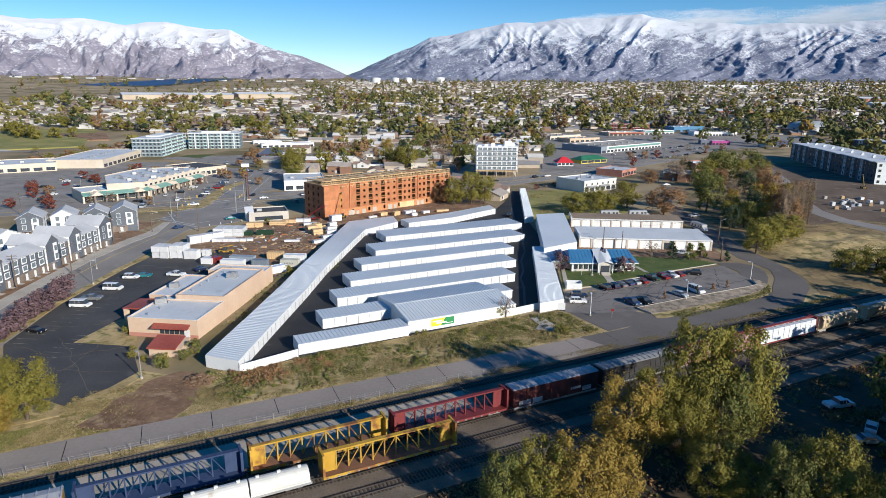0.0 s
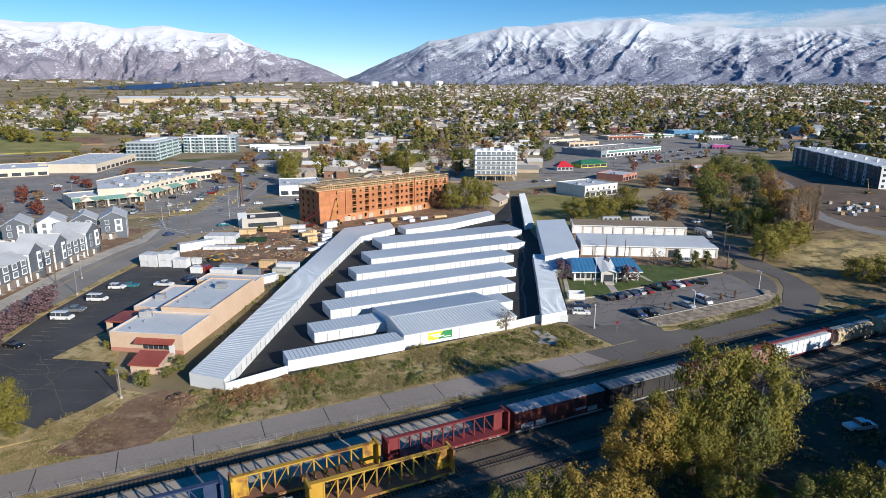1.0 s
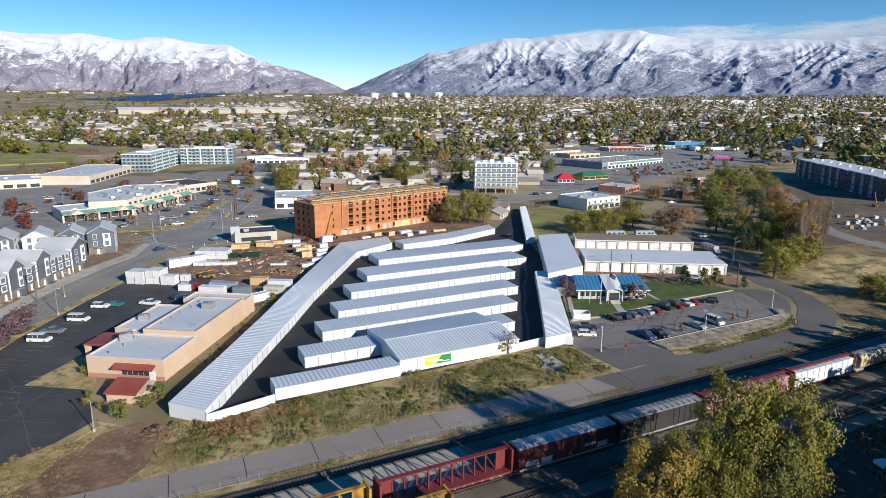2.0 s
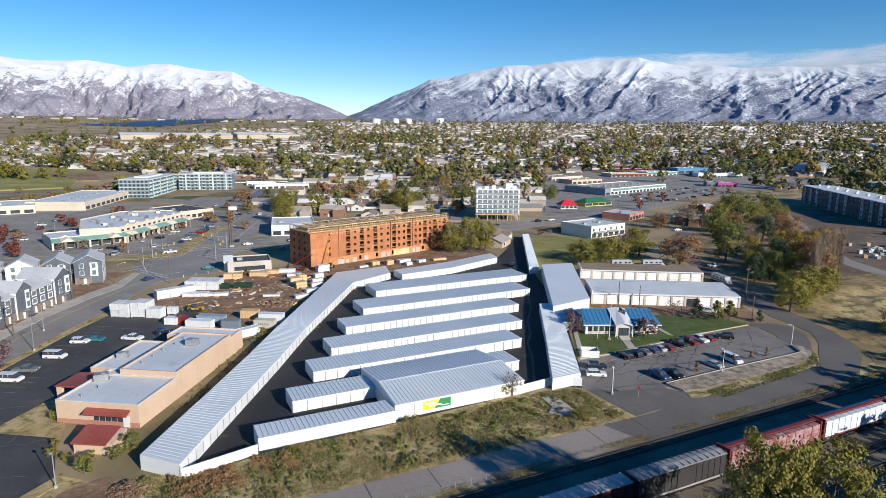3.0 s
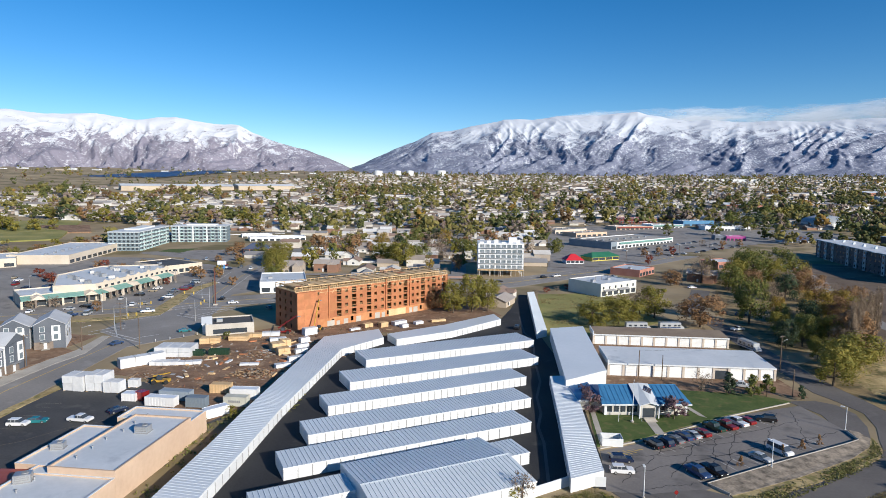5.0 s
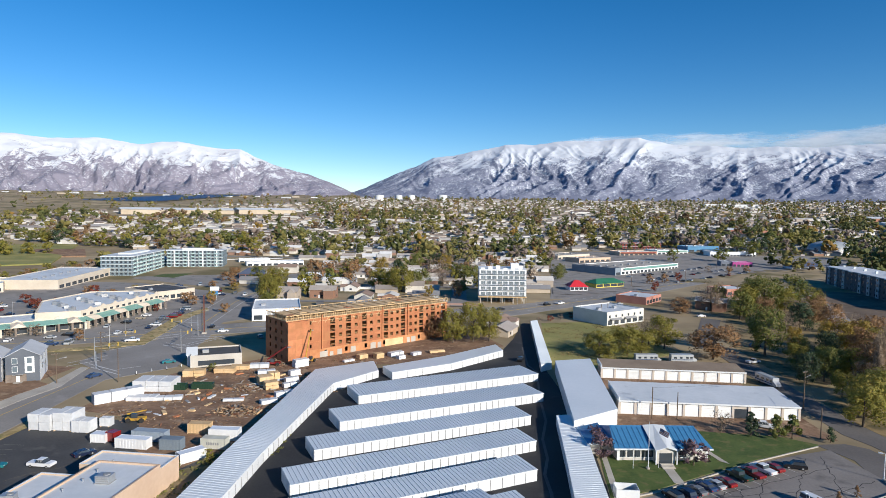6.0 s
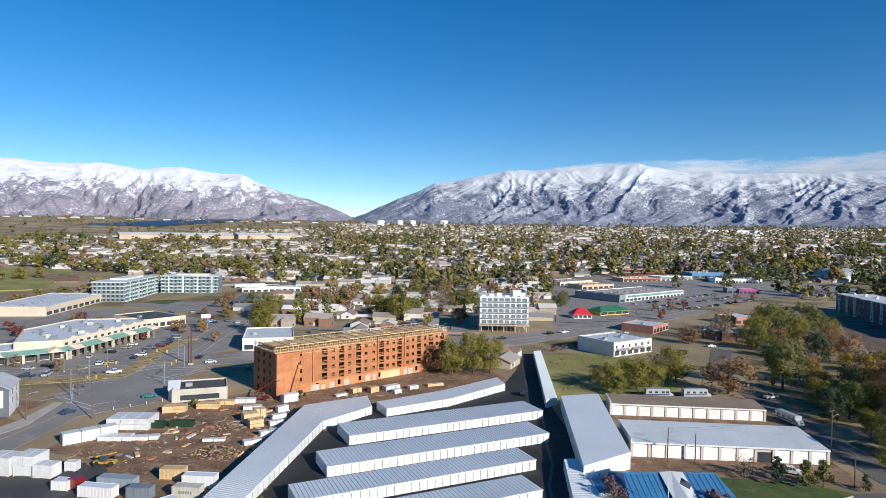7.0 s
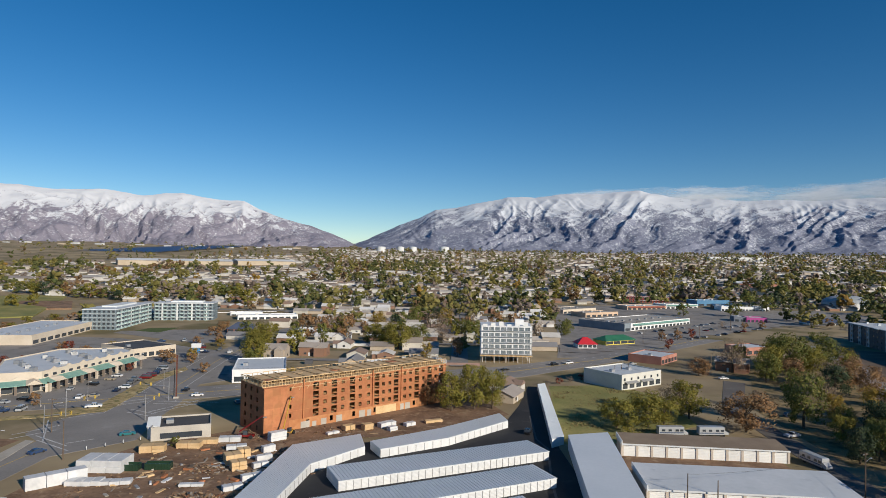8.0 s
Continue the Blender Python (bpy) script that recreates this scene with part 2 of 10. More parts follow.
# ---- the ground: one sheet out to the foot of the mountains ----
def make_ground():
    radii = [0, 60, 120, 180, 240, 300, 360, 420, 480, 540, 600, 680, 760, 860, 980, 1100, 1250, 1420, 1600, 1850, 2150, 2500, 2900, 3300, 3700, 4100, 4500, 4900]
    n = 96
    geo = Geo()
    geo.v.append((0, 0, 0))
    for r in radii[1:]:
        for k in range(n):
            a = 2 * math.pi * k / n
            x, y = r * math.cos(a), r * math.sin(a)
            z = rise(x, y) if y > 0 else rise(x, 0) * 0.3
            geo.v.append((x, y, z))
    for k in range(n):
        geo.f.append((0, 1 + k, 1 + (k + 1) % n))
    for i in range(len(radii) - 2):
        a, b = 1 + i * n, 1 + (i + 1) * n
        for k in range(n):
            geo.f.append((a + k, b + k, b + (k + 1) % n, a + (k + 1) % n))
    ob = ground_piece("ground", geo, M_town, "dry brownish valley floor rising gently to the foothills")
    return ob


make_ground()
# weedy verge between the lane and the storage wall
ground_piece("verge", flat(uvpts((-140, 113.2), (320, 113.2), (320, 116), (110, 122.5), (108, 137.5), (95, 142.4), (24, 140.5), (14, 139.5), (2, 150), (-40, 150), (-140, 140)), 0.03), M_dry, "dry weedy verge beside the paved lane")
# bare earth where the bank was dug away
DUG = [(-78.5, 100.6), (-74.1, 100.2), (-68.5, 102.4), (-63.4, 105.7), (-62.6, 111.0), (-64.2, 116.5), (-65.2, 120.0), (-66.0, 123.0), (-69.6, 124.6), (-72.9, 124.3), (-75.8, 121.0), (-77.0, 118.2), (-76.6, 114.6), (-78.4, 111.0), (-77.6, 106.0)]
ground_piece("bare_bank", flat(DUG, 0.051), M_dirt, "bare brown dug earth at the wall's corner")
# the lane, its bend and the street that leads on past the garages
lane = flat(uvpts((-200, 116.5), (-15, 116.2), (50, 115.2), (104, 113.6), (101, 122.5), (-15, 123.4), (-200, 124)), 0.07)
bend = flat(uvpts((104, 113.6), (116, 113.2)) + [(48.1, 172.9), (56.9, 179.6), (66.2, 186.7), (70.9, 189.8), (75.8, 195.5), (79.8, 203.8), (83.5, 211), (85.5, 220), (85.4, 227), (84, 238.5), (80.3, 254), (78, 271.6), (76.5, 284), (70.3, 276), (69.8, 268), (72.2, 245), (75.7, 238), (78.3, 230), (76.5, 220), (73.4, 212.5), (70.7, 204.7), (65, 198.7), (56.6, 192.4), (45.8, 184.6), (34.6, 176.6), (30, 173.4)] + uvpts((115, 122.3), (101, 122.5)), 0.07)
ground_piece("lane_bend", bend, M_bend, "dark worn asphalt where the lane bends round the car park", "road")
ground_piece("lot_corner", flat([(66.4, 214), (71.6, 212.6), (72.4, 214.5), (74.6, 220.4), (76, 229.4), (74, 235.6), (69.6, 238), (62, 236), (67, 227)], 0.0645), M_bend, "grey gravel corner of the car park", "bank")
ground_piece("lot_mouth", flat([(18.9, 163.7), (33, 174.5), (34.6, 177), (27, 180), (17, 176.4), (9.5, 175.7)], 0.0665), M_bend, "worn asphalt mouth of the car park", "road")
ground_piece("lane", lane, M_lane, "worn grey-brown paved lane along the railway", "road")
ground_piece("garage_street", flat([(76.5, 284), (70, 360), (88, 420), (79, 424), (62, 362), (67, 300), (70.3, 276)], 0.075), M_bend, "worn paved street past the garages", "road")
# railway bed
ground_piece("railway_bed", flat(uvpts((-260, 84), (330, 84), (330, 113.8), (-260, 113.8)), 0.1), M_ballast, "pale gravel ballast bed of the railway yard")
# the far side of the tracks
ground_piece("scrub_ground", flat(uvpts((-300, -160), (400, -160), (400, 84), (-300, 84)), 0.02), M_scrub, "dark trampled earth and scrub beside the tracks, deepened for tree shade")
# yards and lots
ground_piece("storage_yard", flat([(-60.5, 126)] + uvpts((36, 139.5), (95, 142.6), (104, 143.6), (109, 139)) + [(9.5, 178), (6, 240), (-4, 292), (-9, 385), (-16.5, 385), (-19, 345), (-22, 322), (-62, 285), (-83, 272)], 0.06), M_asphalt, "black new asphalt of the storage yard", "yard")
ground_piece("tan_lot", flat([(-86, 107), (-80, 121), (-96, 140), (-99, 158), (-103, 170), (-101, 188), (-84, 190), (-80, 196), (-112, 217), (-138, 217), (-135, 196), (-129, 157), (-121, 130), (-104, 112)], 0.06), M_tanlot, "black cracked asphalt car park", "car park")
ground_piece("office_lot", flat([(8.6, 176), (17, 175.5), (27, 179.5), (64, 207), (69, 213.5), (64, 233), (55, 228), (44, 221), (18.5, 200), (9, 194)], 0.065), M_lot, "grey patched asphalt car park with cracks", "car park")
ground_piece("garage_apron", flat([(13, 239), (64, 241), (69, 240), (67, 256), (62, 268), (60, 300), (55, 312), (11, 300)], 0.055), M_dirt, "packed brown gravel apron before the garages", "yard")
ground_piece("office_lawn", flat([(8.5, 196), (18, 202), (44, 223), (55, 230), (63, 236), (55, 240), (12, 240), (8, 232)], 0.1), M_lawn, "mown green lawn round the office", "lawn")
ground_piece("lot_bank", flat([(31.6, 178.2), (32.4, 175.5), (34.6, 175.9), (46.4, 184.3), (59.6, 193.7), (68.2, 201.3), (71.2, 206.6), (72.4, 213.5), (71.4, 212.2), (68.9, 207.3), (62.3, 200.2), (48.2, 189.2), (36.1, 181.0)], 0.14), M_dry, "grassy bank below the gravel", "bank")
ground_piece("site_dirt", flat([(-78, 286), (-72, 236), (-79, 206), (-84, 190), (-100, 200), (-112, 219), (-134, 222), (-136, 240), (-130, 262), (-112, 285), (-102, 300), (-60, 352), (-34, 352), (-22, 330), (-40, 296)], 0.065), M_dirt, "churned brown earth of the building site", "building site")
ground_piece("field", flat([(-7, 388), (-3, 296), (16, 302), (46, 330), (40, 380), (20, 398)], 0.053), M_field, "uneven yellow-green grass lot", "field")
ground_piece("bank_right", flat([(84, 205), (90, 203), (130, 228), (170, 246), (200, 300), (150, 330), (104, 300), (79, 274), (80.5, 254), (84.2, 238), (86, 226), (86, 214)], 0.046), M_rough, "rough brown and yellow grass by the road bend", "bank")
ground_piece("dry_lawn", flat([(-106, 134), (-90, 134.5), (-94, 140), (-98, 141), (-100, 150), (-105.5, 150)], 0.1), M_dry, "dry yellow lawn at the building's corner", "lawn")
ground_piece("street_verge", flat([(-124, 130), (-122, 131), (-129.5, 158), (-134.5, 190), (-136, 214), (-138.5, 214), (-137.5, 192), (-131, 157)], 0.12), M_dry, "strip of dry grass between car park and street", "verge")
ground_piece("lot_verge", flat([(-98, 100), (-86, 104), (-83, 112), (-81, 124), (-79, 121), (-81, 106), (-92, 97)], 0.1), M_dry, "dry grass edge of the car park", "verge")
# darker sheet under the tree mass, added to deepen the shade there
ground_piece("wood_floor_shade", flat([(79, 292), (104, 290), (150, 330), (162, 440), (150, 492), (80, 472), (92, 424), (74, 362)], 0.031), M_rough, "rough ground under the trees, a darker sheet for their shade", "ground")


def mound(name, x0, x1, y0, y1, top, material, label, seed):
    """A low uneven heap of ground that runs out to nothing at its edges."""
    n = 34
    g = Geo()
    for i in range(n + 1):
        for j in range(n + 1):
            a, b = i / n, j / n
            x, y = x0 + (x1 - x0) * a + 4 * noise.noise(Vector((b * 4, seed, 0))), y0 + (y1 - y0) * b + 4 * noise.noise(Vector((a * 4, 0, seed)))
            edge = max(0.0, math.sin(math.pi * a) * math.sin(math.pi * b)) ** 0.6
            k = 0.55 + 0.6 * noise.noise(Vector((x / 13, y / 13, seed))) + 0.3 * noise.noise(Vector((x / 4.5, y / 4.5, seed)))
            g.v.append((x, y, 0.02 + top * edge * max(0.0, k) - 0.08 * (edge == 0)))
    for i in range(n):
        for j in range(n):
            p = i * (n + 1) + j
            g.f.append((p, p + n + 1, p + n + 2, p + 1))
    ob = ground_piece(name, g, material, label, "bank")
    ob.data.shade_smooth()


mound("dry_mound", 88, 152, 246, 296, 3.2, M_dry, "uneven mound of dry golden grass by the bend", 3.0)
mound("rough_mound", 92, 150, 208, 246, 1.6, M_rough, "low uneven brown grass bank by the bend", 7.0)
# streets of the town
ground_piece("hotel_lot", flat([(-325, 505), (-232, 470), (-224, 540), (-228, 656), (-284, 692), (-337, 660), (-334, 592)], 0.062), M_palelot, "grey car park before the apartment block", "car park")
for pts in ([(-318, 520), (-296, 516), (-300, 556), (-322, 560)], [(-300, 590), (-262, 586), (-262, 594), (-302, 600)]):
    ground_piece("lot_lawn", flat(pts, 0.15), M_lawn, "green lawn bed in the car park", "lawn")
ground_piece("north_street", flat([(-150, 318), (-160, 344), (-173, 395), (-191, 470), (-205, 542), (-213, 640), (-226, 640), (-217.5, 538), (-212, 487), (-203.5, 427), (-181, 350), (-166, 300)], 0.078), M_road, "grey asphalt street leading north with worn lanes", "road")
ground_piece("street_lawn", flat([(-167.5, 299), (-176, 330), (-184.5, 352), (-187.5, 383), (-193.5, 390), (-192.8, 359), (-184, 330), (-177, 307), (-184, 292), (-206, 277), (-205, 273), (-181, 287)], 0.13), M_dry, "strip of yellowing grass between street and plaza", "verge")
ground_piece("west_street", flat([(-100, 60), (-120, 127), (-129, 155), (-138, 199), (-147, 250), (-134, 270), (-143, 293), (-150, 318), (-170, 306), (-175, 283), (-172, 268), (-162, 262), (-159, 203), (-145, 150), (-128, 90), (-116, 60)], 0.08), M_road, "grey asphalt street with faded lines", "road")
ground_piece("main_street", flat([(-420, 150), (-206, 286), (-160, 318), (-80, 372), (-20, 408), (40, 480), (100, 566), (190, 690), (176, 706), (80, 584), (20, 490), (-32, 436), (-90, 396), (-170, 340), (-215, 303), (-420, 172)], 0.085), M_road, "wide grey asphalt main street", "road")
ground_piece("plaza_lot", flat([(-290, 250), (-228, 284), (-180, 322), (-150, 372), (-190, 440), (-300, 480), (-420, 470), (-400, 330)], 0.07), M_palelot, "grey car park of the shopping plaza", "car park")
ground_piece("shop_lot", flat([(-2, 476), (24, 486), (66, 552), (150, 668), (240, 770), (150, 800), (60, 640), (0, 560)], 0.06), M_palelot, "wide grey shopping centre car park", "car park")
ground_piece("townhouse_pavement", flat([(-123, 100), (-142.8, 154.2), (-147.4, 175.7), (-153.0, 201.7), (-155.4, 226.3), (-155.0, 240), (-163, 262), (-166, 262), (-160.5, 241.8), (-160.9, 230), (-158.8, 206.3), (-153.2, 179.1), (-148.4, 157.7), (-129, 100)], 0.17), M_concrete, "pale concrete pavement with a kerb", "pavement")
ground_piece("front_beds", flat([(-129.2, 100), (-148.6, 157.7), (-153.4, 179.1), (-159, 206.3), (-161.1, 230), (-160.8, 241.8), (-172, 246), (-168, 203), (-156, 152), (-138, 100)], 0.155), M_dirt, "bare brown beds and steps before the townhouses", "garden bed")
ground_piece("townhouse_yard", flat([(-150, 152), (-164, 203), (-168, 262), (-200, 262), (-230, 220), (-215, 150)], 0.042), M_dirt, "bare brown beds before the townhouses", "yard")
ground_piece("playing_field", Geo().prism([(-636, 655), (-500, 520), (-455, 570), (-560, 728), (-605, 720)], -1, [8.6, 2.6, 2.6, 9.0, 9.6]), M_field, "green playing field with brown edges", "field")
ground_piece("bare_pitch", Geo().prism([(-514, 606), (-470, 632), (-514, 684), (-557, 662)], -1, [4.6, 4.6, 7.4, 7.6]), M_dirt, "bare reddish-brown end of the playing field", "field")
ground_piece("big_site", flat([(120, 300), (200, 300), (260, 420), (250, 640), (200, 620), (150, 480)], 0.034), M_site, "bare brown ground of the apartment site, darkened for shade", "building site")
ground_piece("site_road", flat([(166, 296), (146, 330), (143, 352), (154, 420), (169, 470), (190, 602), (178, 604), (158, 470), (144, 424), (133, 352), (137, 326), (156, 290)], 0.09), M_road, "grey site road past the apartment block", "road")

# ---- mountains: two snowy ranges with a gap between them ----
# skyline: bearing to the right of straight ahead in degrees, height in metres
LEFT_SKY = ((-62, 500), (-50, 490), (-43.7, 482), (-41.7, 467), (-39.9, 467), (-38, 483), (-35.2, 457), (-32.3, 487), (-29.3, 454), (-27.3, 453), (-26.1, 403), (-24.3, 350), (-22.4, 307), (-20.5, 259), (-19, 214), (-17.6, 165), (-16, 120), (-12, 90), (2, 80))
RIGHT_SKY = ((-24, 80), (-20, 110), (-17.6, 168), (-16, 229), (-13.5, 316), (-12, 361), (-10.4, 430), (-8.4, 451), (-6.9, 480), (-5.4, 504), (-3.9, 532), (-1.4, 531), (1.5, 556), (4.4, 557), (7.7, 574), (10, 530), (11.8, 505), (13.5, 505), (16.1, 490), (18.5, 488), (21.2, 475), (23, 480), (25.4, 480), (33, 490), (45, 470), (62, 450))


def skyline(table, a):
    if a <= table[0][0]:
        return table[0][1]
    for (a0, h0), (a1, h1) in zip(table, table[1:]):
        if a <= a1:
            return h0 + (h1 - h0) * (a - a0) / (a1 - a0)
    return table[-1][1]


def grid_noise(x, y, seed):
    """Smooth gradient noise over whole arrays, about -1 to 1."""
    x0, y0 = np.floor(x).astype(np.int64), np.floor(y).astype(np.int64)
    fx, fy = x - x0, y - y0

    def corner(i, j):
        h = ((x0 + i) * 374761393 + (y0 + j) * 668265263 + int(seed) * 982451653) & 0xFFFFFFFF
        h = ((h ^ (h >> 13)) * 1274126177) & 0xFFFFFFFF
        a = ((h ^ (h >> 16)) & 0xFFFF) * (2 * np.pi / 65536)
        return np.cos(a) * (fx - i) + np.sin(a) * (fy - j)

    u, v = fx * fx * fx * (fx * (fx * 6 - 15) + 10), fy * fy * fy * (fy * (fy * 6 - 15) + 10)
    low = corner(0, 0) * (1 - u) + corner(1, 0) * u
    return (low * (1 - v) + (corner(0, 1) * (1 - u) + corner(1, 1) * u) * v) * 1.5


def ridged(x, y, seed):
    return 1 - np.minimum(1.0, np.abs(grid_noise(x, y, seed)) * 1.9)


def make_range(name, table, a0, a1, r0, r1, label, seed, material, snow_line, dusting, lean, depth):
    """Forking spurs run down from the crest, gullies cut their sides; snow lies from the snow line up and in patches below."""
    na, nr = int((a1 - a0) * 12), 110
    foot = rise(r0, 0) - 6
    ang = np.linspace(a0, a1, na + 1)
    a, f = np.meshgrid(ang, np.linspace(0, 1, nr + 1), indexing="ij")
    crest = np.array([skyline(table, t) for t in ang])[:, None]
    r = r0 + (r1 - r0) * f
    s, d = np.radians(a) * 4000, (r - r0)
    wx = 110 * grid_noise(s / 430, d / 800, seed + 1) + 52 * grid_noise(s / 180, d / 330, seed + 2) + 12 * grid_noise(s / 60, d / 130, seed + 3)
    fan = lean + 0.75 * grid_noise(s / 560, s * 0 + 0.4, seed + 14)
    big = ridged((s + wx + fan * d) / 330, d / 2800 + 0.3, seed + 4)
    mid = ridged((s + 1.2 * wx - (0.35 + 0.6 * fan) * d) / 160, d / 1400, seed + 5)
    mid2 = ridged((s + 1.1 * wx + (0.45 - 0.8 * fan) * d) / 92, d / 700, seed + 6)
    small = ridged((s + wx - 0.5 * d) / 46, d / 240, seed + 7)
    fine = ridged((s + 0.8 * wx + 0.5 * d) / 22, d / 90, seed + 8)
    env = np.sin(np.pi * np.clip(f, 0, 1) ** 0.75)
    low = np.clip((1.0 - f) / 0.12, 0, 1)
    valley = 0.4 * (1 - big) ** 1.2 + low * (0.3 * (1 - mid) + 0.2 * (1 - mid2) + 0.07 * (1 - small) + 0.03 * (1 - fine))
    body = f ** 0.9 - depth * np.maximum(env, 0.25 * low * np.minimum(1, f * 4)) * valley
    h = np.clip(body, -0.02, None)
    z = foot + (crest - foot) * h + f ** 2 * (7 * grid_noise(s / 210, d / 300, seed + 9) + 4 * grid_noise(s / 70, d / 110, seed + 10))
    verts = np.stack([r * np.sin(np.radians(a)), r * np.cos(np.radians(a)), z], -1).reshape(-1, 3)
    i, j = np.meshgrid(np.arange(na), np.arange(nr), indexing="ij")
    p = (i * (nr + 1) + j).ravel()
    me = from_arrays(name, verts, np.stack([p, p + nr + 1, p + nr + 2, p + 1], 1))
    level = (z - foot) / 430.0
    patch = 0.16 * grid_noise(s / 90, d / 160, seed + 12) + 0.1 * grid_noise(s / 30, d / 60, seed + 13) + 0.12 * (0.5 - small) + 0.1 * (0.5 - mid)
    snow = np.clip((level - snow_line + patch) / 0.34, 0, 1) * (1 - dusting) + dusting * np.clip(0.35 + 1.6 * patch + 0.5 * level, 0, 1)
    at = me.attributes.new("snow", "FLOAT", "POINT")
    at.data.foreach_set("value", snow.astype(np.float32).ravel())
    ob = part(name, me, material)
    me.shade_smooth()
    return tagged(ob, label, "mountain", kind="structure")


def mountain_material(hazed_rock_low, hazed_rock_high, snow):
    """Bare brush-grown rock, tinted for distance haze, under snow; the cover is broken up at the scale of boulders and
    thickets.
    """
    ma = shade("hazed_snowy_mountain", hazed_rock_low, hazed_rock_high, 0.95, 0, 0.05, 0.006)
    nt = ma.node_tree
    no, li = nt.nodes, nt.links
    bs = no["Principled BSDF"]
    base = bs.inputs["Base Color"].links[0].from_socket
    ge, at, mp, nz = no.new("ShaderNodeNewGeometry"), no.new("ShaderNodeAttribute"), no.new("ShaderNodeMapping"), no.new("ShaderNodeTexNoise")
    at.attribute_name = "snow"
    mp.inputs["Scale"].default_value = (0.1, 0.05, 0.062)
    nz.inputs["Scale"].default_value, nz.inputs["Detail"].default_value, nz.inputs["Roughness"].default_value = 1.0, 6, 0.7
    li.new(ge.outputs["Position"], mp.inputs["Vector"])
    li.new(mp.outputs["Vector"], nz.inputs["Vector"])
    su = no.new("ShaderNodeMath")
    su.operation = "MULTIPLY_ADD"
    su.inputs[1].default_value = 1.9
    li.new(nz.outputs["Fac"], su.inputs[0])
    li.new(at.outputs["Fac"], su.inputs[2])
    m = no.new("ShaderNodeMapRange")
    m.inputs["From Min"].default_value, m.inputs["From Max"].default_value = 1.2, 1.52
    li.new(su.outputs[0], m.inputs["Value"])
    mx = no.new("ShaderNodeMix")
    mx.data_type = "RGBA"
    li.new(base, mx.inputs["A"])
    mx.inputs["B"].default_value = (*snow, 1)
    li.new(m.outputs["Result"], mx.inputs["Factor"])
    li.new(mx.outputs["Result"], bs.inputs["Base Color"])
    return ma


# distance haze is mixed into these colours, bluer for the eastern range
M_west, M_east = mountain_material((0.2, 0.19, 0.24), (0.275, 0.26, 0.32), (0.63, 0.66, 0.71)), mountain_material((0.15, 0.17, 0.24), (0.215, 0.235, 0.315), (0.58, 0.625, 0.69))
make_range("mountain_west", LEFT_SKY, -62, 2, 3300, 4620, "mountain range with snow along its crest, haze tinted into its grey-mauve rock", 2, M_west, 0.38, 0.42, 0.05, 0.34)
make_range("mountain_east", RIGHT_SKY, -24, 62, 3300, 4620, "steep mountain range streaked with snow, blue haze tinted into its rock", 21, M_east, 0.5, 0.5, 0.0, 0.17)


# ---- a bank of thin cloud behind the eastern crest ----
def cloud_bank():
    ma = bpy.data.materials.new("thin_cloud")
    ma.use_nodes = True
    nt = ma.node_tree
    no, li = nt.nodes, nt.links
    bs = no["Principled BSDF"]
    bs.inputs["Base Color"].default_value = (0.62, 0.65, 0.7, 1)
    bs.inputs["Roughness"].default_value = 1.0
    bs.inputs["Specular IOR Level"].default_value = 0.0
    ge, ma1, xyz = no.new("ShaderNodeNewGeometry"), no.new("ShaderNodeMapping"), no.new("ShaderNodeSeparateXYZ")
    ma1.inputs["Scale"].default_value = (0.0022, 0.0022, 0.011)
    nz = no.new("ShaderNodeTexNoise")
    nz.inputs["Scale"].default_value, nz.inputs["Detail"].default_value, nz.inputs["Roughness"].default_value = 1.0, 7, 0.6
    li.new(ge.outputs["Position"], ma1.inputs["Vector"])
    li.new(ma1.outputs["Vector"], nz.inputs["Vector"])
    li.new(ge.outputs["Position"], xyz.inputs[0])
    up = no.new("ShaderNodeMapRange")
    up.inputs["From Min"].default_value, up.inputs["From Max"].default_value = 525, 640
    up.inputs["To Min"].default_value, up.inputs["To Max"].default_value = 0.2, -0.26
    li.new(xyz.outputs["Z"], up.inputs["Value"])
    west = no.new("ShaderNodeMapRange")
    west.inputs["From Min"].default_value, west.inputs["From Max"].default_value = -300, 500
    west.inputs["To Min"].default_value, west.inputs["To Max"].default_value = -0.3, 0.0
    li.new(xyz.outputs["X"], west.inputs["Value"])
    a1, a2 = no.new("ShaderNodeMath"), no.new("ShaderNodeMath")
    li.new(nz.outputs["Fac"], a1.inputs[0])
    li.new(up.outputs["Result"], a1.inputs[1])
    li.new(a1.outputs[0], a2.inputs[0])
    li.new(west.outputs["Result"], a2.inputs[1])
    al = no.new("ShaderNodeMapRange")
    al.inputs["From Min"].default_value, al.inputs["From Max"].default_value = 0.42, 0.72
    al.inputs["To Max"].default_value = 0.85
    li.new(a2.outputs[0], al.inputs["Value"])
    li.new(al.outputs["Result"], bs.inputs["Alpha"])
    geo = Geo()
    n = 60
    for i in range(n + 1):
        b = radians(-6 + 62 * i / n)
        for r, z in ((4640, 380), (4655, 480), (4680, 560), (4720, 620), (4790, 670)):
            geo.v.append((r * math.sin(b), r * math.cos(b), z))
    for i in range(n):
        for j in range(4):
            p = i * 5 + j
            geo.f.append((p, p + 5, p + 6, p + 1))
    ob = part("cloud_bank", geo, ma)
    for p in ob.data.polygons:
        p.use_smooth = True
    tagged(ob, "thin pale cloud lying along the mountain crest", "cloud", kind="structure")


cloud_bank()
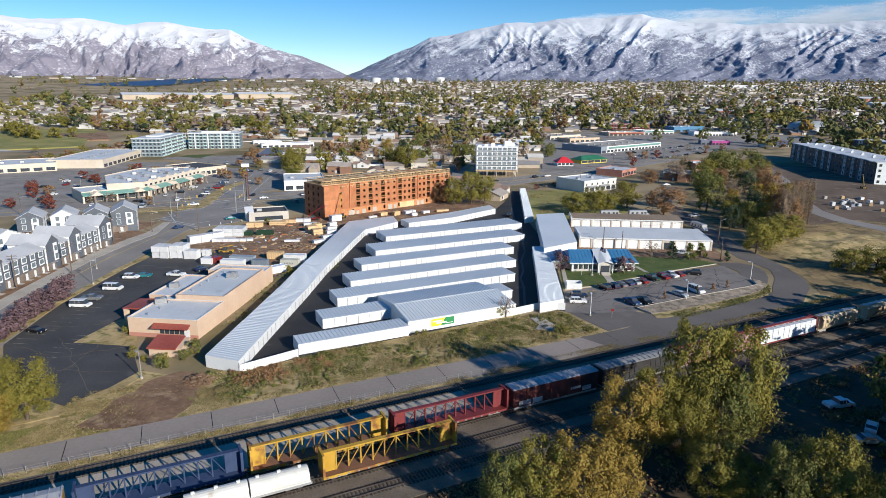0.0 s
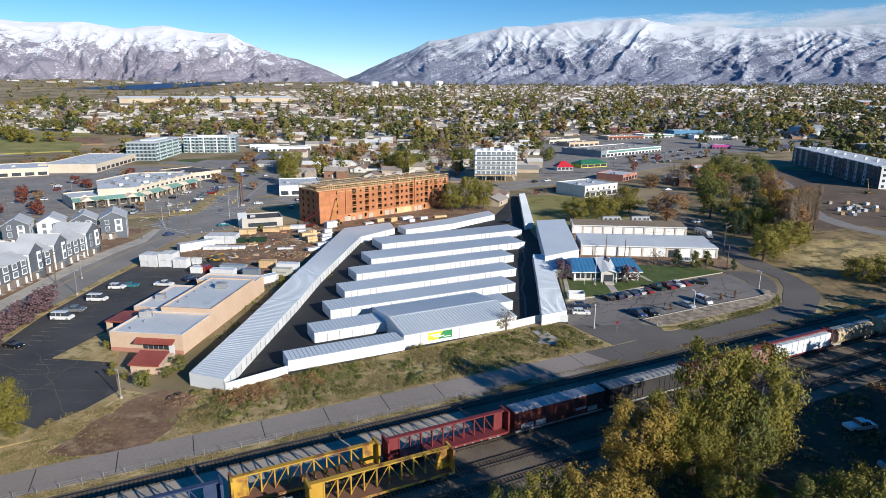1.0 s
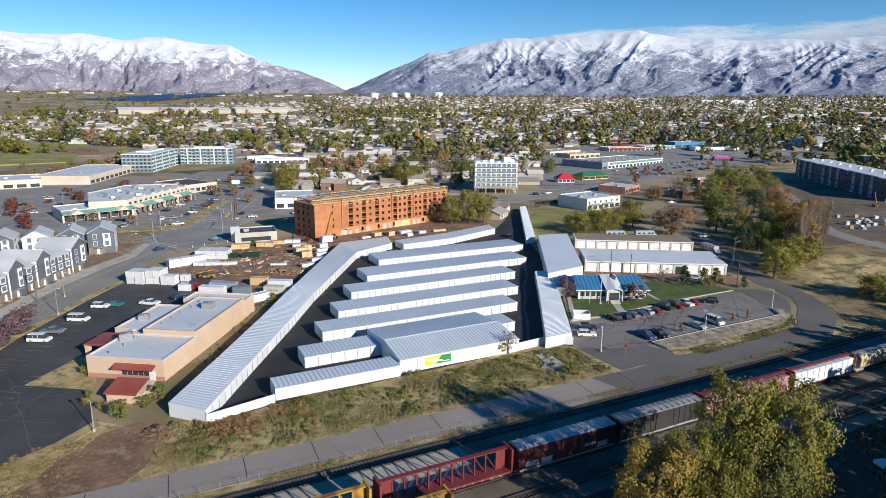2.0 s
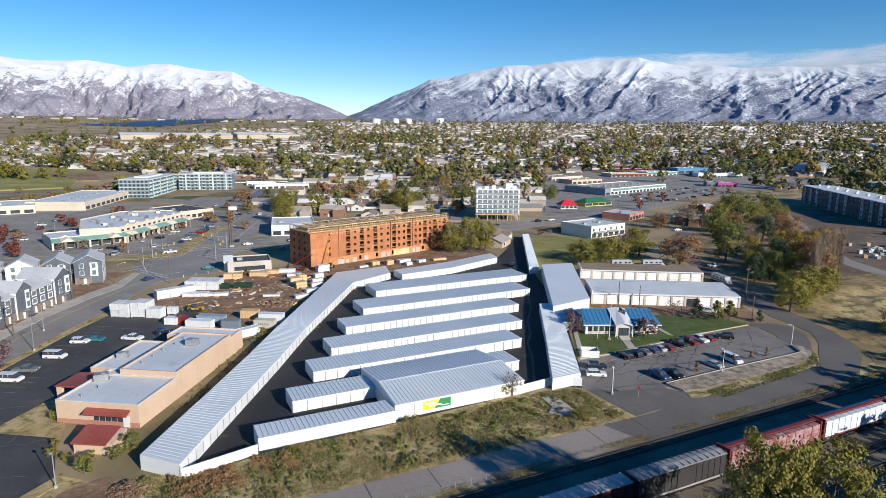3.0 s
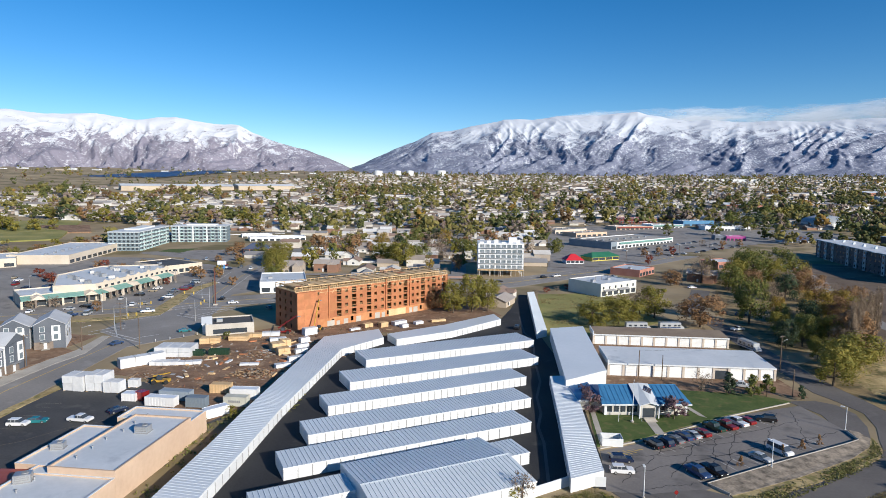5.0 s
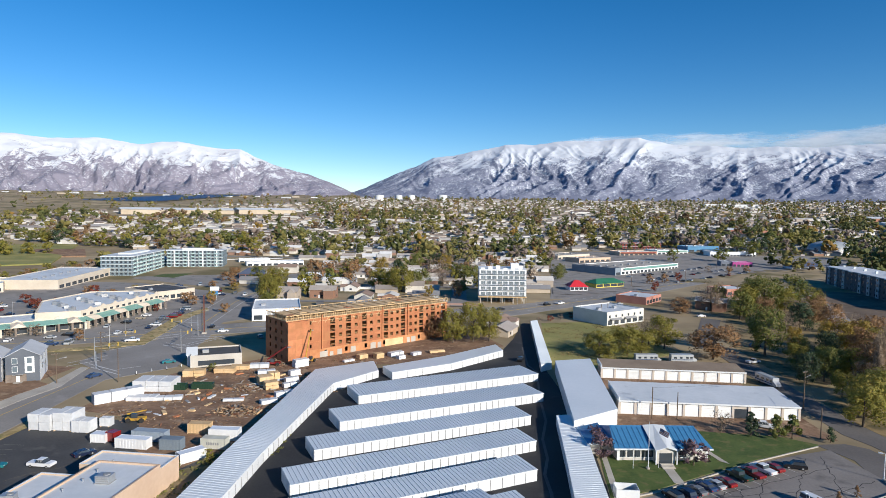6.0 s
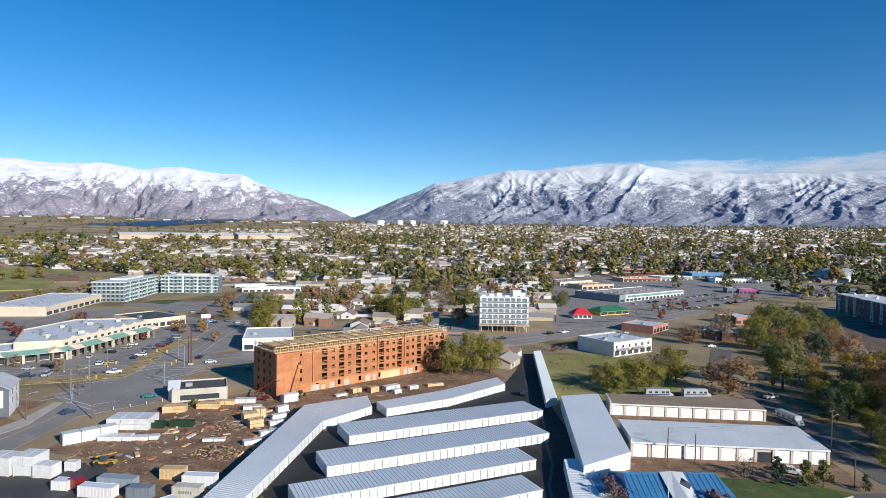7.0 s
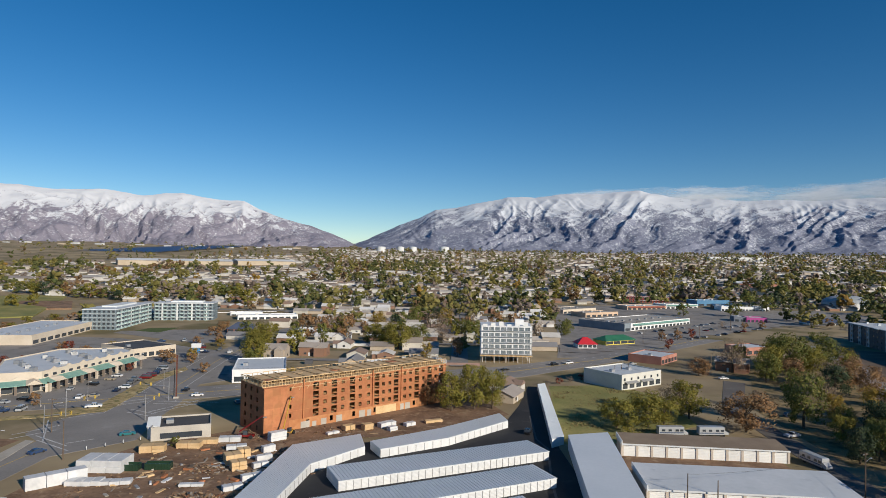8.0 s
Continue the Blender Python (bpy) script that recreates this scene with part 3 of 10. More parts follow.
# ---- paint and cracks on the tarmac ----
M_line = shade("road_paint", (0.42, 0.42, 0.41), (0.6, 0.6, 0.58), 0.8, 0, 1.5, 0.3, third=(0.25, 0.25, 0.24), third_at=0.62)
M_yellow = shade("yellow_paint", (0.5, 0.34, 0.06), (0.62, 0.44, 0.1), 0.8, 0, 3.0, 0.4)
M_faded = shade("faded_paint", (0.16, 0.155, 0.135), (0.32, 0.3, 0.25), 0.9, 0, 1.5, 0.3, third=(0.07, 0.07, 0.065), third_at=0.58)
M_crack = shade("crack_filler", (0.012, 0.012, 0.013), (0.025, 0.025, 0.026), 0.7)
M_pale_crack = shade("sandy_crack", (0.13, 0.11, 0.08), (0.2, 0.165, 0.12), 0.95)


def stripe(pts, w, z, material, name="road_marking", label="worn painted line on the tarmac"):
    """A flat band along a bent line."""
    g = Geo()
    for a, b in zip(pts, pts[1:]):
        a, b = Vector((*a, 0)), Vector((*b, 0))
        d = (b - a).normalized()
        n = Vector((-d.y, d.x, 0)) * w / 2
        g.prism([tuple((a - n)[:2]), tuple((b - n)[:2]), tuple((b + n)[:2]), tuple((a + n)[:2])], z, z + 0.006)
    return tagged(part(name, g, material), label, "road marking", kind="structure")


def wander(a, b, n, amount, seed):
    r = random.Random(seed)
    out = []
    for i in range(n + 1):
        f = i / n
        k = amount * (0 if i in (0, n) else 1)
        out.append((a[0] + (b[0] - a[0]) * f + r.uniform(-k, k), a[1] + (b[1] - a[1]) * f + r.uniform(-k, k)))
    return out


# bays of the tan building's car park
for row, (x0, y0, turn, n) in enumerate(((-128.5, 160, 8, 14), (-121.0, 131, 5, 11), (-108.5, 118, 3, 9), (-104.5, 141, 5, 10))):
    for i in range(n):
        x, y = x0 - 0.25 * i * (row == 0), y0 + 2.8 * i * (1 if row < 2 else 0.9)
        c, s_ = math.cos(radians(turn)), math.sin(radians(turn))
        stripe([(x, y), (x + 5.0 * c, y + 5.0 * s_)], 0.1, 0.064, M_faded)
for k, (a, b) in enumerate((((-84, 112), (-112, 136)), ((-96, 110), (-100, 140)), ((-112, 118), (-86, 122)), ((-120, 140), (-100, 150)), ((-106, 124), (-92, 134)), ((-125, 165), (-108, 190)), ((-118, 130), (-104, 126)))):
    stripe(wander(a, b, 12, 0.7, k), 0.09, 0.0605, M_pale_crack, "crack", "sandy weed-filled crack in the tarmac")
# office car park
for k, (a, b) in enumerate((((12, 180), (24, 200)), ((22, 184), (34, 208)), ((34, 190), (44, 218)), ((28, 200), (62, 212)), ((44, 200), (56, 226)), ((56, 206), (60, 228)), ((12, 192), (40, 198)), ((16, 178), (30, 184)), ((22, 196), (60, 222)), ((14, 184), (50, 206)), ((40, 196), (66, 216)), ((30, 186), (36, 206)))):
    stripe(wander(a, b, 16, 0.45, 40 + k), 0.13, 0.0655, M_crack, "crack", "dark sealed crack in the tarmac")
for i in range(12):
    stripe([(20.0 + i * 2.55, 198.5 + i * 2.05), (22.8 + i * 2.55, 194.5 + i * 2.05)], 0.11, 0.0665, M_line)
    stripe([(27.5 + i * 2.9, 183.0 + i * 2.05), (25.0 + i * 2.9, 187.0 + i * 2.05)], 0.11, 0.0665, M_line)
for i in range(7):
    stripe([(10.5 + i * 1.1, 193.5 + i * 0.5), (13.5 + i * 0.8, 191.0 + i * 0.9)], 0.2, 0.0665, M_yellow)
# storage yard: pale worn drain line along the east drive
stripe([(-2.2, 176), (-3.2, 196), (-4.6, 205), (-4.0, 214), (-5.2, 226), (-4.4, 240), (-6.4, 262), (-7.4, 290), (-11.2, 300), (-14.2, 330)], 0.7, 0.062, shade("drain_concrete", (0.07, 0.07, 0.072), (0.11, 0.11, 0.11), 0.9), "drain_channel", "pale concrete drain channel in the drive")
# main street and west street
MAINC = [(-420, 161), (-211, 295), (-165, 329), (-85, 384), (-26, 422), (30, 485), (90, 575), (183, 698)]
for off, m, w in ((0.0, M_yellow, 0.3), (0.7, M_yellow, 0.3)):
    stripe([(x + off * 0.55, y - off * 0.83) for x, y in MAINC], w, 0.087, m)
for off in (-6.5, 6.5):
    dashes = Geo()
    for (ax, ay), (bx, by) in zip(MAINC, MAINC[1:]):
        n = int(math.hypot(bx - ax, by - ay) / 9)
        for i in range(n):
            f0, f1 = i / n, (i + 0.4) / n
            dx, dy = (bx - ax), (by - ay)
            ln = math.hypot(dx, dy)
            ox, oy = dy / ln * off, -dx / ln * off
            a, b = Vector((ax + dx * f0 + ox, ay + dy * f0 + oy, 0)), Vector((ax + dx * f1 + ox, ay + dy * f1 + oy, 0))
            k = Vector((-dy, dx, 0)) / ln * 0.13
            dashes.prism([tuple((a - k)[:2]), tuple((b - k)[:2]), tuple((b + k)[:2]), tuple((a + k)[:2])], 0.0868, 0.093)
    tagged(part("road_marking", dashes, M_line), "dashed white lane line on the main street", "road marking", kind="structure")
WESTC = [(-121, 105), (-132, 140), (-144, 177), (-149, 203), (-154.5, 256)]
stripe(WESTC, 0.25, 0.0825, M_yellow)
for a, b in (((-163, 263), (-146, 256)), ((-167, 267), (-150, 260)), ((-180, 302), (-166, 322)), ((-177, 298), (-163, 318)), ((-160, 318), (-136, 322)), ((-159, 314), (-136, 317))):
    stripe([a, b], 0.5, 0.0875, M_line)
for i in range(6):
    p = thing("bollard", pose(-141.5 + i * 3.0, 258.0 + i * 4.0, 0.07), "white plastic lane post", "bollard", "lane posts")
    part("post", Geo().tube((0, 0, -0.02), (0, 0, 1.1), 0.11, 0.09, 8), M_white, p)
    part("base", Geo().tube((0, 0, -0.02), (0, 0, 0.08), 0.25, n=8), M_black, p)
# the north street and its crossing
NORTHC = [(-158, 320), (-170, 347), (-188, 411), (-202, 478), (-211, 540)]
stripe(NORTHC, 0.3, 0.0785, M_yellow)
stripe([(x + 4.6, y) for x, y in NORTHC], 0.35, 0.0785, M_line)
stripe([(-176.5, 285), (-167, 297), (-181, 348), (-202, 424)], 0.3, 0.0795, M_line)
for a, b in (((-172, 262), (-166, 274)), ((-175, 266), (-169, 279)), ((-160, 300), (-146, 296)), ((-161, 304), (-148, 300)), ((-152, 262), (-147, 268)), ((-150, 300), (-142, 322)), ((-153, 300), (-145, 324)), ((-178, 284), (-160, 262))):
    stripe([a, b], 0.45, 0.0885, M_line)
# tar joints across the lane
for i in range(15):
    u = -30 + i * 11.5
    if u > 112:
        continue
    stripe([tuple(at_uv(u, 116.6).translation[:2]), tuple(at_uv(u + 0.3, 122.8).translation[:2])], 0.14, 0.0705, M_crack, "crack", "dark sealed joint across the lane")
# ---- the storage yard ----
WALL = 2.6


def roof_panel_mesh(depth, pitch, tilt=0.0):
    """One pressed roof sheet with its raised seam; y from 0 to depth."""
    g = Geo()
    z1 = depth * tilt
    g.add([(0, 0, 0), (pitch, 0, 0), (pitch, depth, z1), (0, depth, z1), (0, 0, 0.05), (pitch, 0, 0.05), (pitch, depth, z1 + 0.05), (0, depth, z1 + 0.05)],
          [(0, 3, 2, 1), (4, 5, 6, 7), (0, 1, 5, 4), (1, 2, 6, 5), (2, 3, 7, 6), (3, 0, 4, 7)])
    a, b = 0.0, 0.2
    g.add([(a, 0, 0.05), (b, 0, 0.05), (b - 0.06, 0, 0.17), (a + 0.06, 0, 0.17), (a, depth, z1 + 0.05), (b, depth, z1 + 0.05), (b - 0.06, depth, z1 + 0.17), (a + 0.06, depth, z1 + 0.17)],
          [(0, 1, 2, 3), (7, 6, 5, 4), (1, 5, 6, 2), (2, 6, 7, 3), (3, 7, 4, 0)])
    me = g.mesh("roof_panel")
    me.materials.append(M_roof)
    return me


def door_mesh(w, h):
    """A roll-up door: ribbed curtain set back between its guides."""
    n = 7
    front = []
    for i in range(n):
        front += [(0.0, h * i / n), (-0.03, h * (i + 0.5) / n)]
    g = Geo().across(([(0.05, 0.0)] + front + [(0.0, h), (0.05, h)])[::-1], 0, w)
    me = g.mesh("roll_door")
    me.materials.append(M_door)
    return me


def guide_mesh(h):
    g = Geo().box(-0.06, 0.06, -0.07, 0.04, 0, h)
    me = g.mesh("door_guide")
    me.materials.append(M_trim)
    return me


GUIDE = guide_mesh(WALL - 0.25)


def storage_row(m, length, depth, label, pitch=0.95, bay=1.95, h=WALL, near=True, far=False, ends=True, door=None):
    """A long low block of units; x along it, y away from the front."""
    t = thing("storage_building", m, label, "storage building", "storage rows")
    part("wall", Geo().soft(0, length, 0, depth, -0.1, h, 0.03), M_white, t)
    n = max(1, round(length / pitch))
    me = roof_panel_mesh(depth + 0.3, length / n, 0.012)
    for i in range(n):
        part("roof_panel", me, None, t, m=pose(i * length / n, -0.15, h + 0.01))
    eave = Geo().box(-0.08, length + 0.08, -0.2, -0.152, h - 0.16, h + 0.06)
    part("eave_trim", eave, M_white, t)
    k = max(1, round(length / bay))
    w = length / k
    dm = door or door_mesh(w - 0.24, h - 0.35)
    for side, on in ((0, near), (1, far)):
        if not on:
            continue
        for i in range(k):
            if side == 0:
                part("door", dm, None, t, m=pose(i * w + 0.12, -0.02, 0.02))
                part("door_guide", GUIDE, None, t, m=pose(i * w, 0, 0.02))
            else:
                part("door", dm, None, t, m=pose((i + 1) * w - 0.12, depth + 0.02, 0.02, 0, 0, 180))
    if ends:
        dm2 = door_mesh(1.3, h - 0.45)
        for i in range(int(depth / 1.6)):
            part("door", dm2, None, t, m=pose(-0.02, 0.3 + (i + 1) * 1.6 - 0.15, 0.02, 0, 0, -90))
    return t


ROW = "white metal storage row with roll-up doors and seamed roof"
storage_row(at_uv(92.5, 231.9), 63.0, 11.2, ROW)
storage_row(at_uv(81.3, 212.8), 63.0, 10.6, ROW)
storage_row(at_uv(70.8, 197.3), 58.6, 8.4, ROW)
storage_row(at_uv(62.1, 181.8), 58.4, 8.3, ROW)
storage_row(at_uv(53.9, 168.1), 57.5, 7.8, ROW, bay=2.9)
storage_row(at_uv(46.0, 154.2), 18.6, 6.8, "short white metal storage row butting the big shed", bay=2.9)
storage_row(at_uv(95.1, 154.4), 6.6, 7.0, "short white storage block behind the big shed", bay=2.2, ends=False)
storage_row(at_uv(36.9, 141.2), 26.9, 5.2, "narrow white storage row forming the yard's front wall", near=False)


def big_shed():
    """A wide low gable: long front and back slopes, blank white front with a sign."""
    t = thing("storage_shed", at_uv(64.1, 142.3), "large white metal shed with low gabled roof and a banner", "shed")
    L, D, ridge, h, top = 31.0, 21.6, 9.8, 3.2, 4.4
    part("wall", Geo().across([(0, -0.1), (D, -0.1), (D, h), (ridge, top), (0, h)], 0, L), M_white, t)
    n = 36
    front = roof_panel_mesh(ridge + 0.15, L / n, (top - h) / ridge)
    back = roof_panel_mesh(D - ridge + 0.15, L / n, (h - top) / (D - ridge))
    for i in range(n):
        part("roof_panel", front, None, t, m=pose(i * L / n, -0.15, h + 0.02))
        part("roof_panel", back, None, t, m=pose(i * L / n, ridge, top + 0.02))
    part("ridge_cap", Geo().across([(ridge - 0.3, top + 0.1), (ridge + 0.3, top + 0.1), (ridge, top + 0.24)], 0, L), M_roof, t)
    part("eave_trim", Geo().box(-0.05, L + 0.05, -0.22, -0.16, h - 0.2, h + 0.08), M_white, t)
    for x in (4.2, 14.6, 23.4):
        part("wall_seam", Geo().box(x, x + 0.08, -0.03, 0.0, 0, h - 0.22), M_trim, t)
    b = part("banner", Geo().box(0, 6.4, -0.05, -0.02, 0, 1.9), shade("banner_green", (0.02, 0.2, 0.07), (0.03, 0.26, 0.09), 0.5), t, "green and yellow banner sign", pose(6.2, 0, 0.85))
    part("yellow_panel", Geo().prism([(0, 0), (2.6, 0), (3.9, 1.9), (0, 1.9)], 0, 0.02), shade("banner_yellow", (0.8, 0.75, 0.03), (0.9, 0.82, 0.06), 0.5), b, m=pose(0, -0.056, 0, 90))
    white = shade("banner_white", (0.8, 0.8, 0.8), (0.85, 0.85, 0.85), 0.5)
    for x, z, w, hh in ((0.4, 1.1, 2.6, 0.35), (1.4, 0.55, 2.8, 0.35), (4.2, 0.35, 1.8, 0.16)):
        part("text_bar", Geo().box(x, x + w, -0.095, -0.08, z, z + hh), white, b)


big_shed()


def edge_building(name, pts, h, label, pitch=0.95, seams=True, doors=None):
    """A four-cornered building in plain coordinates: near-left, near-right, far-right, far-left."""
    t = thing(name, pose(pts[0][0], pts[0][1], 0), label, "storage building", "edge storage buildings")
    o = Vector((*pts[0], 0))
    q = [Vector((*p, 0)) - o for p in pts]
    part("wall", Geo().prism([tuple(p[:2]) for p in q], -0.1, h), M_white, t)
    long = (q[3] - q[0]).length
    n = max(1, round(long / pitch))
    for i in range(n):
        f0, f1 = i / n, (i + 1) / n
        fs = f0 + 0.11 / long
        a, b = q[0].lerp(q[3], f0), q[1].lerp(q[2], f0)
        c, d = q[1].lerp(q[2], f1), q[0].lerp(q[3], f1)
        s0, s1 = q[0].lerp(q[3], fs), q[1].lerp(q[2], fs)
        g = Geo().prism([tuple(p[:2]) for p in (a, b, c, d)], h + 0.004, h + 0.06)
        if seams:
            g.prism([tuple(p[:2]) for p in (a, b, s1, s0)], h + 0.06, h + 0.105)
        part("roof_panel", g, M_edgeroof, t)
    if doors:
        for side in doors:
            p0, p1 = (q[1], q[2]) if side == "right" else (q[3], q[0])
            w = (p1 - p0)
            k = max(1, round(w.length / 3.0))
            turn = math.degrees(math.atan2(w.y, w.x))
            bay = w.length / k
            dm = door_mesh(bay - 0.35, h - 0.4)
            gm = guide_mesh(h - 0.3)
            for i in range(k):
                p = p0 + w * (i / k)
                part("door", dm, None, t, m=pose(p.x, p.y, 0.02, 0, 0, turn) @ pose(0.17, -0.02, 0))
                part("door_guide", gm, None, t, m=pose(p.x, p.y, 0.02, 0, 0, turn))
    return t


LONG = "long white metal storage building edging the yard"
edge_building("storage_building", [(-68.6, 127.2), (-60.2, 125.6), (-62.3, 148.6), (-70.5, 149.0)], 2.75, LONG, doors=("right",))
edge_building("storage_building", [(-70.5, 149.1), (-62.3, 148.7), (-64.4, 173.7), (-72.8, 173.9)], 2.68, LONG, doors=("right",))
edge_building("storage_building", [(-72.8, 174.0), (-64.4, 173.8), (-67.0, 198.6), (-75.6, 199.0)], 2.61, LONG, doors=("right",))
edge_building("storage_building", [(-75.6, 199.1), (-67.0, 198.7), (-70.2, 253.6), (-81.8, 268.6)], 2.55, LONG, doors=("right",))
edge_building("storage_building", [(-81.8, 268.7), (-70.2, 253.7), (-60.6, 272.0), (-65.7, 284.0)], 2.5, "white metal storage building at the bend of the yard", doors=("right",))
edge_building("storage_building", [(-60.6, 277.4), (-55.4, 270.2), (-37.8, 286.3), (-41.9, 297.0)], 2.5, "white metal storage building along the yard's back", doors=("right",))
edge_building("storage_building", [(-41.9, 297.1), (-37.8, 286.4), (-21.1, 311.4), (-24.9, 321.2)], 2.5, "white metal storage building along the yard's back", doors=("right",))
# east side
edge_building("storage_building", [(1.8, 174.0), (8.3, 178.6), (6.4, 206.0), (0.2, 206.0)], 2.75, LONG, doors=("left",))
edge_building("storage_building", [(0.2, 206.1), (6.4, 206.1), (4.4, 239.2), (-1.7, 237.2)], 2.7, LONG, doors=("left",))
edge_building("storage_building", [(2.6, 229.0), (14.6, 241.0), (11.2, 297.5), (-1.3, 291.6)], 4.3, "tall blank white metal storage building", seams=False)
edge_building("storage_building", [(-6.2, 291.0), (-2.4, 296.2), (-8.9, 381.4), (-12.2, 378.4)], 2.6, "narrow white storage building along the drive", doors=("left",))

# the yard's front wall and gate between the buildings
def wall_run(name, a, b, h, label, t=0.25, material=None):
    a, b = Vector((*a, 0)), Vector((*b, 0))
    d = b - a
    ob = part(name, Geo().soft(0, d.length, -t / 2, t / 2, -0.1, h, 0.03), material or M_white)
    ob.matrix_basis = pose(a.x, a.y, 0, 0, 0, math.degrees(math.atan2(d.y, d.x)))
    return tagged(ob, label, "wall", "yard walls")


wall_run("yard_wall", (-60.1, 125.8), uvpts((36.6, 140.4))[0], 1.9, "white stained yard wall on a rough footing")
wall_run("yard_wall", uvpts((95.2, 142.6))[0], uvpts((104.0, 143.4))[0], 2.0, "white yard wall beside the shed")
wall_run("yard_wall", uvpts((104.1, 143.3))[0], (8.6, 177.6), 2.0, "white yard wall at the lane end")

for pts in ([(-0.6, 169.2), (2.1, 170.9), (4.2, 167.4), (1.6, 165.2)], [(1.7, 164.9), (4.4, 167.1), (6.1, 164.7), (5.3, 161.2), (0.9, 161.7)]):
    ground_piece("broken_slab", Geo().prism(pts, -0.1, [0.22, 0.3, 0.26, 0.2, 0.24][:len(pts)]), M_concrete, "broken pale concrete slab among the weeds", "slab")

# garages beyond the lawn: two pale blocks with white doors
M_peach = shade("peach_block", (0.46, 0.4, 0.34), (0.56, 0.5, 0.44), 0.85, 0, 1.0, 0.2)
M_bigdoor = shade("white_garage_door", (0.68, 0.7, 0.7), (0.8, 0.81, 0.8), 0.5, 0, 2.0, 0.3, by_object=0.05)


def garage_block(m, L, D, h, doors, label, roofmat, open_bay=None, low=False):
    t = thing("garage_block", m, label, "garages", "garage blocks")
    part("wall", Geo().box(0, L, 0.3, D, -0.1, h), M_peach, t)
    part("roof", Geo().across([(-0.3, h + 0.004), (D + 0.2, h + 0.7), (D + 0.2, h + 0.85), (-0.3, h + 0.15)], -0.2, L + 0.2), roofmat, t)
    part("fascia", Geo().box(-0.25, L + 0.25, -0.38, -0.302, h - 0.25, h + 0.2), M_white, t)
    part("gutter_wall", Geo().box(-0.3, -0.02, -0.2, D + 0.2, h - 0.5, h + 1.0), M_white, t)
    w = L / doors
    dm = door_mesh(w - 0.7, h - 0.55)
    dm.materials.clear()
    dm.materials.append(M_bigdoor)
    pm = Geo().box(-0.35, 0.35, 0.0, 0.4, 0, h)
    pm = pm.mesh("pier")
    pm.materials.append(M_peach)
    for i in range(doors + 1):
        part("pier", pm, None, t, m=pose(i * w, 0, 0))
    for i in range(doors):
        # the open bay is a dark sheet imitating the shade inside
        if i == open_bay:
            part("opening_shade_sheet", Geo().box(i * w + 0.36, (i + 1) * w - 0.36, 0.24, 0.296, 0.02, h - 1.2), M_glass, t)
            continue
        part("door", dm, None, t, m=pose(i * w + 0.35, 0.2, 0.02))
    return t


garage_block(pose(16.2, 250.2, 0, 0, 0, 4.6), 49.0, 17.0, 3.9, 11, "peach garage block with eleven white roll doors", M_membrane, open_bay=7)
garage_block(pose(14.6, 288.0, 0, 0, 0, 4.0), 47.5, 9.5, 3.7, 11, "peach garage block with white roll doors and brown roof", shade("gravel_roof", (0.2, 0.15, 0.11), (0.28, 0.22, 0.16), 0.9))

# ---- buildings ----
def facade(geo, L, wins, levels, t=0.3):
    """Adds a wall along x (front face at y 0) with real openings: wins (x0, x1), levels (z0, sill, head, z1)."""
    for z0, sill, head, z1 in levels:
        geo.box(0, L, 0, t, z0, sill)
        geo.box(0, L, 0, t, head, z1)
        x = 0
        for a, b in wins:
            geo.box(x, a, 0, t, sill, head)
            x = b
        geo.box(x, L, 0, t, sill, head)
    return geo


def mixed_facade(geo, L, wins, levels, t=0.3):
    """As facade, but each opening (x0, x1, sill, head) has its own sill and head above the storey's floor."""
    for z0, z1 in levels:
        x = 0
        for a, b, sill, head in wins:
            geo.box(x, a, 0, t, z0, z1)
            geo.box(a, b, 0, t, z0, z0 + sill)
            geo.box(a, b, 0, t, z0 + head, z1)
            x = b
        geo.box(x, L, 0, t, z0, z1)
    return geo


def even(L, n, w, edge=0.0):
    """n openings of width w spread along L."""
    gap = (L - 2 * edge) / n
    return [(edge + gap * (i + 0.5) - w / 2, edge + gap * (i + 0.5) + w / 2) for i in range(n)]


def plain_mesh(name, geo, material):
    me = geo.mesh(name)
    me.materials.append(material)
    return me


